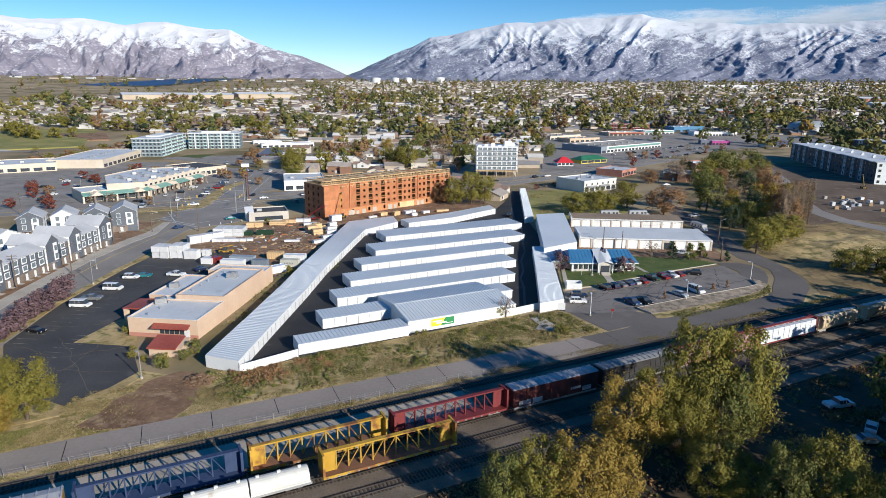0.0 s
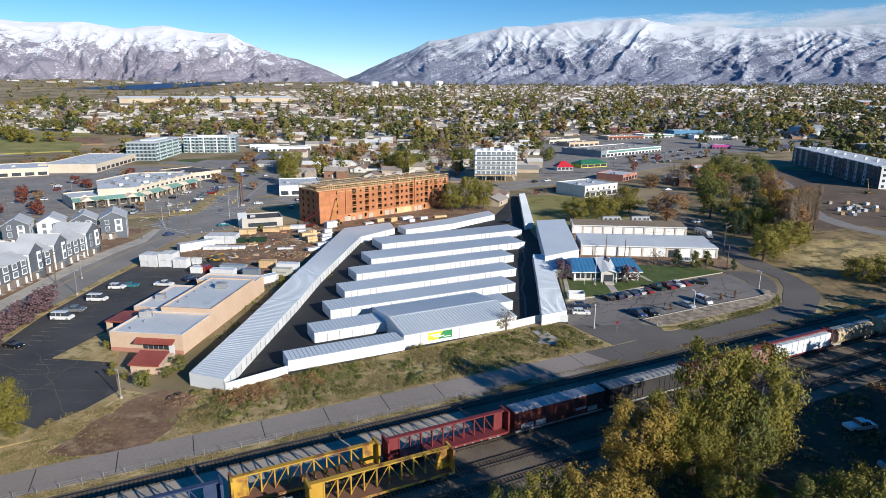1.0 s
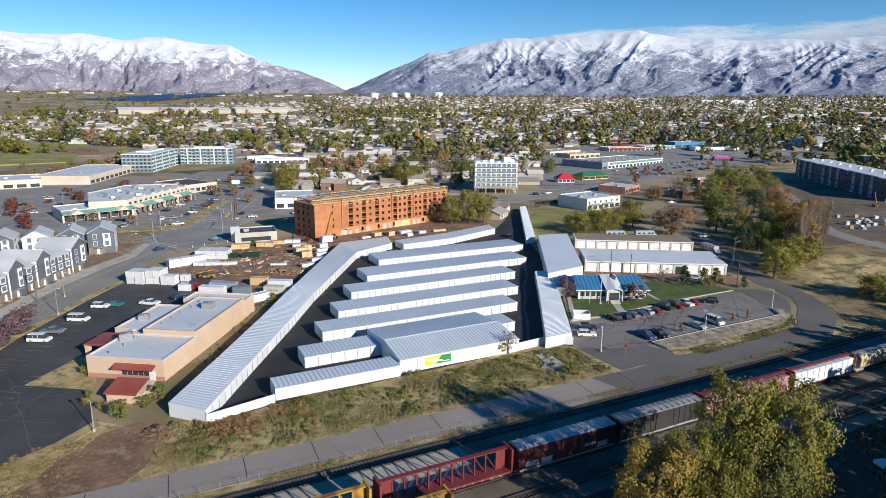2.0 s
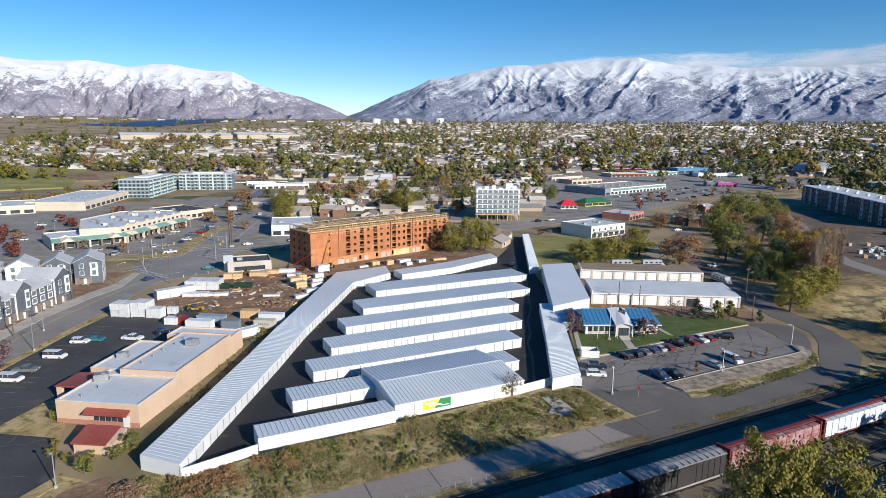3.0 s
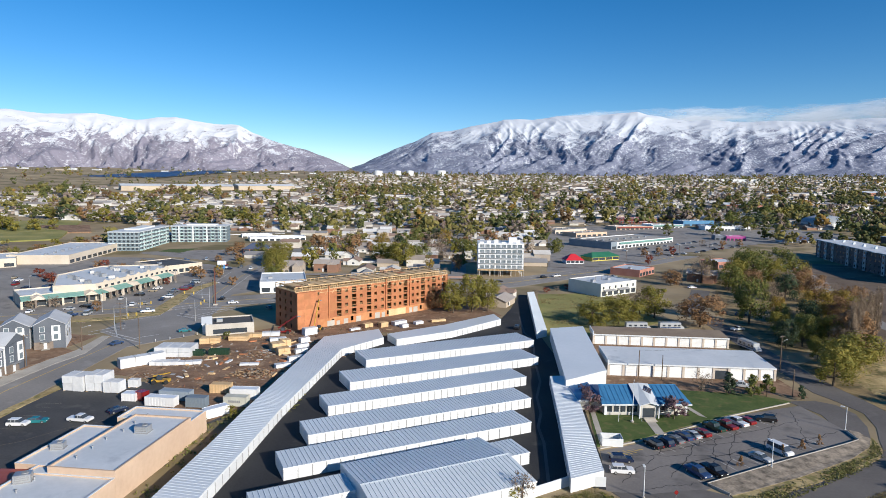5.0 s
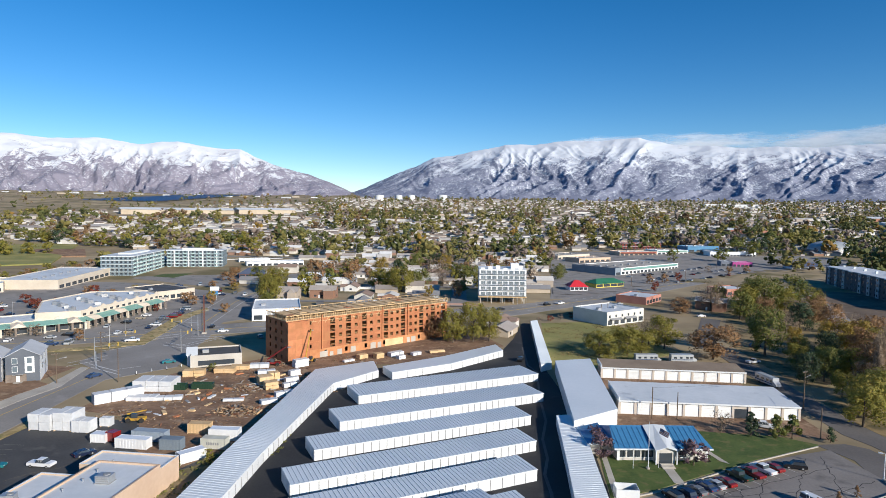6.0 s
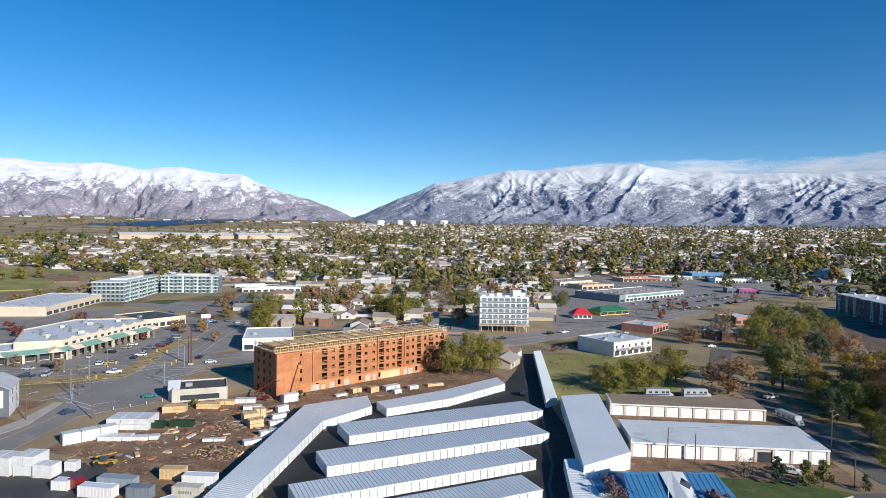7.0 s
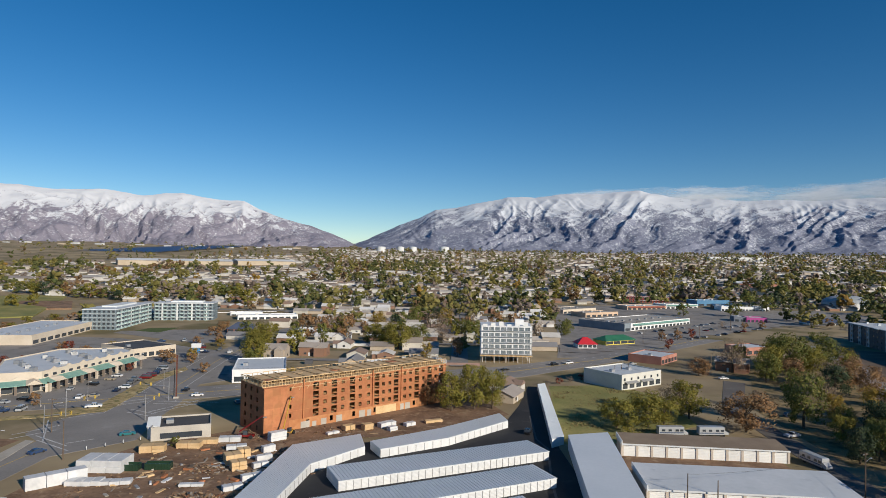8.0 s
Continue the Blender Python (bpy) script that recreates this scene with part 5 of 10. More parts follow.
    for x0, dz0, x1, dz1 in ((8.9, 0.0, 11.5, 0.75), (11.5, 0.75, 14.1, 0.0)):
        a = [(x0, -1.7, 3.3 + dz0), (x1, -1.7, 3.3 + dz1), (x1, 7.6, 5.95 + dz1 * 0.3), (x0, 7.6, 5.95 + dz0 * 0.3)]
        g.add(a + [(p[0], p[1], p[2] + 0.16) for p in a], [(0, 3, 2, 1), (4, 5, 6, 7), (0, 1, 5, 4), (1, 2, 6, 5), (2, 3, 7, 6), (3, 0, 4, 7)])
    part("entrance_roof", g, M_membrane, t, "pale gabled entrance roof")
    part("entrance_glazing", Geo().box(10.0, 13.0, -1.06, -1.004, 0.1, 2.6), M_glass, t)
    for x in (9.0, 13.8):
        part("entrance_post", Geo().box(x, x + 0.24, -1.6, -1.36, 0, 3.2), M_white, t)
    # lower wing at the far end, under the same blue metal
    part("side_wing", Geo().box(-4.6, 0.88, 4.5, 14.0, -0.1, 2.8), stone, t)
    part("side_wing_roof", Geo().prism([(-5.2, 3.9), (-0.02, 3.9), (-0.02, 14.6), (-5.2, 14.6)], 2.805, [2.9, 4.2, 4.2, 2.9]), blue, t)
    part("side_fascia", Geo().box(-5.26, -5.21, 3.8, 14.6, 2.55, 2.95).box(-5.2, -0.1, 3.78, 3.87, 2.55, 2.9), M_white, t)
    part("front_path", Geo().prism([(9.6, -11.0), (11.8, -11.4), (12.4, -1.7), (10.2, -1.7)], 0.0, 0.14), M_concrete, t)
    for k in range(4):
        part("step", Geo().box(9.9, 12.8, -2.4 - k * 0.5, -1.9 - k * 0.5, 0.0, 0.6 - 0.11 * k), M_concrete, t)


office()

# ---- the shopping plaza with green canopies ----
M_cream = shade("cream_stucco", (0.52, 0.45, 0.36), (0.62, 0.55, 0.46), 0.85, 0, 1.0, 0.1)
M_green = shade("green_metal_roof", (0.14, 0.3, 0.25), (0.22, 0.4, 0.345), 0.5, 0, 1.0, 0.15)


def plaza_wing(m, L, D, h, bays, label, upper=True, plan=None):
    t = thing("shopping_plaza", m, label, "shops", "plaza buildings")
    plan = plan or [(0, 0), (L, 0), (L, D), (0, D)]
    part("wall", Geo().prism(plan, -0.1, h), M_cream, t)
    cx, cy = sum(p[0] for p in plan) / len(plan), sum(p[1] for p in plan) / len(plan)
    part("roof", Geo().prism([(x + (cx - x) * 0.025, y + (cy - y) * 0.025) for x, y in plan], h + 0.004, h + 0.08), M_membrane, t)
    for (x0, y0), (x1, y1) in list(zip(plan, plan[1:] + plan[:1]))[1:]:
        ln = math.hypot(x1 - x0, y1 - y0)
        part("edge_parapet", Geo().box(0, ln, 0.02, 0.4, h - 0.3, h + 0.6), M_cream, t, m=pose(x0, y0, 0, 0, 0, math.degrees(math.atan2(y1 - y0, x1 - x0))))
    k = max(2, round(L / 9))
    for i in range(k):
        x0, x1 = L * i / k, L * (i + 1) / k
        xm = x0 + (x1 - x0) * 0.55
        part("parapet", Geo().across([(0.02, h - 0.4), (0.38, h - 0.4), (0.38, h + 0.7), (0.02, h + 0.7)], x0, xm), M_cream, t)
        part("parapet_gable", Geo().add([(xm, 0.02, h), (x1, 0.02, h), (x1, 0.02, h + 0.7), ((xm + x1) / 2, 0.02, h + 1.7), (xm, 0.02, h + 0.7),
               (xm, 0.38, h), (x1, 0.38, h), (x1, 0.38, h + 0.7), ((xm + x1) / 2, 0.38, h + 1.7), (xm, 0.38, h + 0.7)],
              [(0, 1, 2, 3, 4), (9, 8, 7, 6, 5), (2, 7, 8, 3), (3, 8, 9, 4), (0, 4, 9, 5), (1, 6, 7, 2)]), M_cream, t)
    part("canopy_roof", Geo().across([(0.0, 4.9), (-4.4, 3.6), (-4.4, 3.85), (0.0, 5.2)], -0.2, L + 0.2), M_green, t, "sea-green metal canopy")
    w = L / bays
    for i in range(bays + 1):
        part("pillar", Geo().soft(i * w - 0.45, i * w + 0.45, -4.3, -3.4, -0.05, 3.6), M_stone if i % 3 else M_cream, t)
    for i in range(bays):
        part("shop_window", Geo().box(i * w + 0.7, (i + 1) * w - 0.7, -0.06, -0.003, 0.3, 3.0), M_glass, t)
        if upper and h > 6:
            part("window", Geo().box(i * w + 1.3, (i + 1) * w - 1.3, -0.07, -0.003, 5.6, 6.7), M_glass, t)
    for i in range(0, bays, 4):
        x = (i + 1.2) * w
        part("canopy_gable", Geo().add([(x - 3, -4.7, 3.7), (x + 3, -4.7, 3.7), (x, -4.7, 5.6), (x - 3, 0, 4.9), (x + 3, 0, 4.9), (x, 0, 5.7)],
                                       [(0, 1, 2), (1, 4, 5, 2), (3, 0, 2, 5), (4, 3, 5)]), M_cream, t)
    return t


plaza_wing(pose(-217.0, 323.0, 0, 0, 0, 92.3), 62, 40, 7.6, 13, "two-storey cream plaza with green canopy and membrane roof", plan=[(0, 0), (62, 0), (71, 12), (58.6, 39.7), (22.6, 39.1), (-9.4, 15.4)])
plaza_wing(pose(-236.6, 299.2, 0, 0, 0, 51.0), 32, 22, 4.9, 6, "low cream plaza end with green canopy", upper=False)
for i in range(14):
    roof_unit(pose(-224 - (i % 4) * 6.6 - (i // 5) * 1.5, 326 + i * 4.2, 7.7, 0, 0, 100 + 30 * i), "grey rooftop unit on the plaza", 1.3)


def flat_shop(m, L, D, h, wall, label, band=None, roof=None, windows=6, name="shop"):
    t = thing(name, m, label, "shop", "shops")
    part("wall", Geo().box(0, L, 0, D, -0.3, h), wall, t)
    part("roof", Geo().box(0.35, L - 0.35, 0.35, D - 0.35, h - 0.3, h + 0.02), roof or M_membrane, t)
    part("parapet", Geo().box(0, L, 0, 0.33, h, h + 0.5).box(0, L, D - 0.33, D, h, h + 0.5).box(0, 0.33, 0.34, D - 0.34, h, h + 0.5).box(L - 0.33, L, 0.34, D - 0.34, h, h + 0.5), wall, t)
    if band:
        part("canopy", Geo().across([(-0.003, h - 0.4), (-2.0, h - 1.4), (-2.0, h - 1.2), (-0.003, h - 0.1)], L * 0.03, L * 0.97), band, t)
    for i in range(windows):
        w = L / windows
        part("window", Geo().box(i * w + w * 0.15, (i + 1) * w - w * 0.15, -0.06, -0.004, 0.6, min(h - 1.5, 2.9)), M_glass, t)
    for i in range(max(1, int(L / 14))):
        part("rooftop_unit", Geo().soft(4 + i * 12, 6.2 + i * 12, D * 0.4, D * 0.4 + 1.8, h + 0.02, h + 1.2), M_steel, t)
    return t


flat_shop(pose(-235.0, 405.0, 0, 0, 0, 66), 26, 34, 5.0, M_cream, "low cream bank building with dark roof", roof=shade("dark_roof", (0.05, 0.055, 0.06), (0.09, 0.09, 0.1), 0.8))
flat_shop(pose(-327.0, 434.0, 0, 0, 0, 106.8), 92, 40, 6.0, M_cream, "big cream store with a long flat roof", windows=10)
flat_shop(pose(-395.0, 372.0, 0, 0, 0, 42), 62, 40, 5.5, M_cream, "big cream store with a flat roof", windows=8)
flat_shop(pose(-128.8, 269.6, 0, 0, 0, 30), 17.5, 14, 3.8, shade("white_block", (0.4, 0.37, 0.33), (0.52, 0.49, 0.44), 0.8), "small white block building by the building site", roof=shade("dark_tar_roof", (0.05, 0.05, 0.055), (0.09, 0.09, 0.09), 0.85), windows=1)
flat_shop(pose(-150.0, 358.0, 0, 0, 0, 24), 24, 34, 5.6, M_whiteside, "pale store with white roof across the street", windows=4)
gb = thing("gabled_porch", pose(-130.6, 270.4, 0, 0, 0, 30), "white gabled front with a pale blue roof", "porch")
part("wall", Geo().across([(0.0, -0.1), (9.0, -0.1), (9.0, 3.8), (4.5, 5.6), (0.0, 3.8)], 0.0, 3.2), M_whiteside, gb, m=pose(0, 1.2, 0))
part("roof", Geo().across([(-0.4, 3.85), (4.5, 5.75), (9.4, 3.85), (9.4, 4.05), (4.5, 5.98), (-0.4, 4.05)], -0.3, 3.6), M_membrane, gb, m=pose(0, 1.2, 0))
# east side shops
t_shed = flat_shop(pose(25.5, 386.3, 0, 0, 0, 44), 28.5, 23, 6.6, shade("pale_grey_shed", (0.5, 0.5, 0.47), (0.62, 0.62, 0.58), 0.7), "pale two-storey building with a white roof", windows=6)
for i in range(6):
    part("upper_window", Geo().box(i * 4.75 + 1.4, i * 4.75 + 2.6, -0.06, -0.004, 4.1, 5.4), M_glass, t_shed)
for x in (2.0, 13.0):
    part("awning", Geo().across([(-0.004, 3.6), (-1.6, 3.0), (-1.6, 3.15), (-0.004, 3.85)], x, x + 8.5), M_trim, t_shed)
flat_shop(pose(56.4, 465.0, 0, 0, 0, 59), 24, 20, 4.2, M_brick, "brown brick shop with a pale flat roof", windows=5)
M_tanroof = shade("gravel_flat_roof", (0.34, 0.315, 0.28), (0.45, 0.42, 0.375), 0.9, 0, 1.0, 0.05, third=(0.26, 0.24, 0.22), third_at=0.62)
flat_shop(pose(56.0, 636.0, 0, 0, 0, 49.5), 9.0, 48, 6.6, shade("grey_blue_block", (0.16, 0.2, 0.24), (0.23, 0.27, 0.31), 0.8), "grey-blue end of the supermarket with a flat roof", windows=1, roof=M_tanroof)
flat_shop(pose(62.0, 643.0, 0.2, 0, 0, 49.5), 98, 46, 6.0, M_whiteside, "long shop row with a green canopy and a gravel roof", band=M_green, windows=16, roof=M_tanroof)
flat_shop(pose(8.0, 771.0, 2.0, 0, 0, 51), 60, 30, 4.6, M_cream, "low tan shops with flat gravel roofs", windows=8, roof=M_tanroof)
flat_shop(pose(30.0, 742.0, 1.6, 0, 0, 40), 46, 22, 4.8, M_tan, "low tan shop with a flat gravel roof", windows=6, roof=M_tanroof)
flat_shop(pose(81.5, 828.0, 4.0, 0, 0, 26.6), 52, 24, 5.0, M_tan, "low shop row with a brown canopy", windows=8, band=M_redroof)
flat_shop(pose(128.2, 851.4, 5.0, 0, 0, 26.6), 44, 24, 5.6, M_whiteside, "white shop with a green canopy", windows=7, band=M_green)
flat_shop(pose(172.4, 894.0, 7.0, 0, 0, 27), 48, 20, 7.0, shade("blue_wall", (0.05, 0.17, 0.32), (0.08, 0.22, 0.38), 0.7), "bright blue hall with a pale roof", windows=4)
flat_shop(pose(187.0, 843.0, 5.2, 0, 0, 8.5), 54, 20, 5.6, M_whiteside, "long white shop with columns", windows=14)
motel = flat_shop(pose(88.0, 920.0, 7.4, 0, 0, 3), 57, 16, 8.0, shade("dark_red_brick", (0.2, 0.04, 0.035), (0.28, 0.07, 0.06), 0.8), "long dark red two-storey motel with a white roof", windows=0, name="motel")
for i in range(14):
    for z in (0.6, 4.6):
        part("room_window", Geo().box(1.0 + i * 4.05, 3.0 + i * 4.05, -0.06, -0.004, z, z + 2.0), M_glass, motel)
for z in (3.6, 7.7):
    part("gallery", Geo().box(0, 57, -1.6, -0.005, z, z + 0.25), M_white, motel)

flat_shop(pose(184.0, 742.0, 2.0, 0, 0, 0), 19, 16, 4.8, shade("magenta_wall", (0.36, 0.055, 0.22), (0.48, 0.09, 0.3), 0.7), "bright magenta shop with a flat roof", windows=5)
flat_shop(pose(173.0, 744.0, 2.0, 0, 0, 0), 10.8, 14, 5.2, shade("slate_wall", (0.13, 0.15, 0.19), (0.18, 0.2, 0.24), 0.8), "slate-grey shop beside the magenta one", windows=2)


flat_shop(pose(118.0, 520.0, 0, 0, 0, 30), 22, 18, 4.6, M_brick, "low brown shop with a grey flat roof among trees", windows=4)


def hip_house(m, L, D, h, top, wall, roof, label, name="restaurant", category="restaurant"):
    t = thing(name, m, label, category)
    part("wall", Geo().box(0.6, L - 0.6, 0.6, D - 0.6, -0.2, h), wall, t)
    e = min(D, L) / 2.4
    part("roof", Geo().add([(0, 0, h), (L, 0, h), (L, D, h), (0, D, h), (e, D / 2, top), (L - e, D / 2, top), (0, 0, h - 0.25), (L, 0, h - 0.25), (L, D, h - 0.25), (0, D, h - 0.25)],
                           [(0, 1, 5, 4), (1, 2, 5), (2, 3, 4, 5), (3, 0, 4), (6, 7, 1, 0), (7, 8, 2, 1), (8, 9, 3, 2), (9, 6, 0, 3), (9, 8, 7, 6)]), roof, t)
    for i in range(4):
        w = (L - 1.2) / 4
        part("window", Geo().box(0.9 + i * w, 0.6 + (i + 1) * w - 0.3, 0.53, 0.597, 0.8, h - 0.6), M_glass, t)
    return t


hip_house(pose(12.0, 520.0, 0, 0, 0, 14), 14, 13, 3.2, 7.2, M_whiteside, shade("scarlet_roof", (0.5, 0.02, 0.035), (0.6, 0.04, 0.05), 0.5), "small restaurant with a scarlet peaked roof")
hip_house(pose(32.2, 540.5, 0, 0, 0, 38), 29, 14, 3.4, 6.4, shade("yellow_wall", (0.6, 0.48, 0.08), (0.7, 0.58, 0.12), 0.7), shade("dark_green_roof", (0.02, 0.13, 0.07), (0.04, 0.18, 0.1), 0.5), "restaurant with dark green roof and yellow end")
hip_house(pose(-247.0, 527.0, 0, 0, 0, 12), 21, 15, 3.6, 8.0, M_brick, shade("slate_blue_roof", (0.06, 0.08, 0.13), (0.1, 0.12, 0.18), 0.6), "brick bank house with a dark hipped roof", "bank", "bank")
flat_shop(pose(-286.0, 617.0, 0, 0, 0, 32), 54, 15, 4.2, M_whiteside, "long low white building beside the car park", windows=9)
flat_shop(pose(-309.0, 646.0, 0, 0, 0, 32), 30, 12, 4.0, M_whiteside, "low white building behind the car park", windows=5)
ground_piece("garden_wall", Geo().prism([(-337, 661), (-284, 694), (-284.3, 694.4), (-337.3, 661.4)], -0.2, [2.4, 2.4, 2.4, 2.4]), M_whiteside, "long white wall behind the car park", "wall")
hip_house(pose(236.0, 730.0, 1, 0, 0, 10), 34, 18, 4.0, 8.0, M_whiteside, shade("slate_blue_roof", (0.06, 0.08, 0.13), (0.1, 0.12, 0.18), 0.6), "shop with a dark blue roof")

# ---- apartment blocks ----
M_grey_panel = shade("grey_panel", (0.13, 0.18, 0.21), (0.19, 0.24, 0.275), 0.7, 0, 0.7, 0.1)
M_pale_glass = shade("pale_balcony_glass", (0.32, 0.45, 0.46), (0.42, 0.56, 0.57), 0.25, 0, 0.5, 0.1, spec=0.6)
M_lightpanel = shade("light_panel", (0.6, 0.64, 0.65), (0.72, 0.75, 0.76), 0.7, 0, 0.7, 0.1)


def apartment(m, L, D, storeys, label, wall, nf, ns, storey=3.1, base=0.0, balconies=True, tall=1.6, roof=None, panel=None):
    t = thing("apartment_building", m, label, "apartment block", "apartment blocks")
    levels = [(base + i * storey, base + i * storey + 0.9, base + i * storey + 0.9 + tall, base + (i + 1) * storey) for i in range(storeys)]
    top = base + storeys * storey
    windowed(t, L, D, wall, levels, even(L, nf, 1.9, 0.6), even(D, ns, 1.9, 0.6), sides="flr")
    part("back_wall", Geo().box(0.31, L - 0.31, D - 0.3, D, base, top), wall, t)
    part("roof", Geo().box(-0.3, L + 0.3, -0.3, D + 0.3, top + 0.004, top + 0.5), roof or M_membrane, t)
    if balconies:
        bm = plain_mesh("balcony", Geo().box(0, 3.0, -1.5, 0, 0, 0.18), M_lightpanel)
        rm = plain_mesh("balcony_rail", Geo().box(0, 3.0, -1.5, -1.44, 0.185, 1.2).box(0, 0.06, -1.44, 0, 0.185, 1.2).box(2.94, 3.0, -1.44, 0, 0.185, 1.2), M_pale_glass)
        for i in range(storeys):
            for k in range(nf // 2):
                gap = (L - 1.2) / nf
                x = 0.6 + gap * (2 * k + 0.5) - 1.5
                b = part("balcony", bm, None, t, m=pose(max(0.1, x), -0.004, base + i * storey))
                part("balcony_rail", rm, None, b)
    if balconies:
        for i in range(storeys + 1):
            z = base + i * storey
            part("slab_edge", Geo().box(-0.25, L + 0.25, -0.45, -0.005, z - 0.16, z + 0.16).box(-0.45, -0.255, -0.45, D, z - 0.16, z + 0.16), M_lightpanel, t)
        part("penthouse", Geo().box(L * 0.25, L * 0.8, D * 0.3, D * 0.75, top + 0.5, top + 1.7), M_lightpanel, t)
    if balconies:
        for i in range(4):
            x = L * (0.5 + i) / 4
            part("light_panel", Geo().box(x, x + 1.2, -0.2, -0.004, base, top - 0.2), M_lightpanel, t)
        return t
    # pale bays in threes between dark recesses, a near end painted pale as sunlit, and windows in both
    pane = plain_mesh("bay_window", Geo().box(-0.85, 0.85, -0.05, 0, 0, 1.7), M_glass)
    n = int(L / 13.5)
    spots = [L * (i + 0.5) / n for i in range(n) if i % 4 != 3]
    for x in spots:
        part("light_panel", Geo().box(x - 2.0, x + 2.0, -0.5, -0.004, base, top - 0.2), panel, t)
        for i in range(storeys):
            part("bay_window", pane, None, t, m=pose(x, -0.504, base + i * storey + 1.0))
    for i in range(n):
        if i % 4 == 3:
            part("recess_cap", Geo().box(L * (i + 0.5) / n - 3.4, L * (i + 0.5) / n + 3.4, -1.1, -0.304, top - 0.1, top + 0.45), M_lightpanel, t)
    part("end_panel", Geo().box(L + 0.004, L + 0.3, 0.4, D - 0.4, base, top - 0.2), M_lightpanel, t)
    for i in range(storeys):
        for k in range(ns):
            part("bay_window", pane, None, t, m=pose(L + 0.304, D * (k + 0.5) / ns, base + i * storey + 1.0, 0, 0, 90))
    unit = plain_mesh("roof_unit", Geo().box(-0.9, 0.9, -0.7, 0.7, 0, 1.1), M_lightpanel)
    for i in range(int(L / 9)):
        part("roof_unit", unit, None, t, m=pose(6 + i * 9.0, D * (0.42 + 0.16 * (i % 2)), top + 0.504))
    return t


# five storeys in grey and sea-glass, two wings
apartment(pose(-334.5, 520.0, 0, 0, 0, 105.7), 74, 25, 5, "grey apartment block with pale glass balconies", M_grey_panel, 20, 7)
apartment(pose(-352.0, 591.0, 0, 0, 0, 19.0), 50, 20, 5, "grey apartment wing with pale glass balconies", M_grey_panel, 14, 5)


def white_block():
    """Concrete frame going up beside the main street, on stilts, wrapped in white."""
    t = thing("apartment_building", pose(-45.5, 447.0, 0, 0, 0, 8), "white apartment block under construction standing on columns", "apartment block")
    L, D = 29.0, 20.0
    wrap = shade("white_wrap", (0.66, 0.68, 0.7), (0.8, 0.81, 0.82), 0.7, 0, 0.6, 0.2)
    for i in range(5):
        for j in range(3):
            part("column", Geo().box(0.8 + i * 6.7, 1.4 + i * 6.7, 0.8 + j * 8.8, 1.4 + j * 8.8, -0.1, 3.6), M_concrete, t)
    part("deck", Geo().box(-0.4, L + 0.4, -0.4, D + 0.4, 3.6, 4.4), M_lumber, t)
    levels = [(4.4 + 3.3 * i, 5.1 + 3.3 * i, 7.0 + 3.3 * i, 7.7 + 3.3 * i) for i in range(5)]
    windowed(t, L, D, wrap, levels, even(L, 8, 2.7, 0.8), even(D, 6, 2.2, 0.6), glass=M_winblue)
    part("roof", Geo().box(0, L, 0, D, 20.91, 21.1), M_membrane, t)
    p = Geo()
    for i in range(6):
        p.box(1 + i * 4.6, 3.6 + i * 4.6, 0.1, 0.5, 21.1, 22.0 + (i % 3) * 0.7)
    part("parapet", p, wrap, t)
    part("stair_head", Geo().box(20, 25, 7, 12, 21.1, 24.2), wrap, t)
    for i in range(5):
        part("scaffold_walkway", Geo().box(-0.2, L + 0.2, -1.4, -0.2, 4.9 + 3.3 * i, 5.0 + 3.3 * i), M_steel, t)
        part("guard_rail", Geo().box(-0.2, L + 0.2, -1.42, -1.36, 5.9 + 3.3 * i, 5.98 + 3.3 * i), M_steel, t)
    for i in range(12):
        part("scaffold_pole", Geo().tube((i * L / 11, -1.38, 0), (i * L / 11, -1.38, 21.5), 0.06, n=5), M_steel, t)


white_block()
# the large block by the site road, seen from its shaded side, shade put in the wall colour
dark = shade("shaded_side_panel", (0.05, 0.053, 0.06), (0.08, 0.083, 0.092), 0.7, 0, 0.7, 0.1)
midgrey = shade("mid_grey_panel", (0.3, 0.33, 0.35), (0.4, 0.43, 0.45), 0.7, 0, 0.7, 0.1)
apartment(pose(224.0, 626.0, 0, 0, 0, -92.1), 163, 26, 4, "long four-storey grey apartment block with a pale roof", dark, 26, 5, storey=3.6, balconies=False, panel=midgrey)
apartment(pose(290.0, 660.0, 0, 0, 0, -60.0), 60, 24, 5, "grey apartment block with walls darkened for shade and a pale roof", dark, 8, 3, storey=3.2, balconies=False, panel=midgrey)
apartment(pose(318.0, 590.0, 0, 0, 0, -60.0), 70, 24, 5, "grey apartment block with walls darkened for shade and a pale roof", dark, 8, 3, storey=3.2, balconies=False, panel=midgrey)

# ---- the railway yard ----
M_rail = shade("rail_steel", (0.1, 0.08, 0.07), (0.2, 0.17, 0.15), 0.4, 0.8, 3.0, 0.3)
M_sleeper = shade("sleeper", (0.05, 0.04, 0.032), (0.1, 0.08, 0.065), 0.95, 0, 3.0, 0.4, by_island=0.3)
M_pale_strip = shade("pale_gravel", (0.27, 0.24, 0.2), (0.42, 0.375, 0.315), 0.95, 0, 2.0, 0.15, 0.03)
# same strip in darker ballast, standing in for the box cars' cast shade
ground_piece("service_strip_shade", flat(uvpts((62.05, 102.0), (300, 102.0), (300, 110.2), (62.05, 110.2)), 0.16), M_ballast, "service strip between the tracks, gravel darkened for box car shade", "track bed")
ground_piece("service_strip", flat(uvpts((-220, 102.0), (62, 102.0), (62, 110.2), (-220, 110.2)), 0.16), M_pale_strip, "pale gravel service strip between the tracks", "track bed")


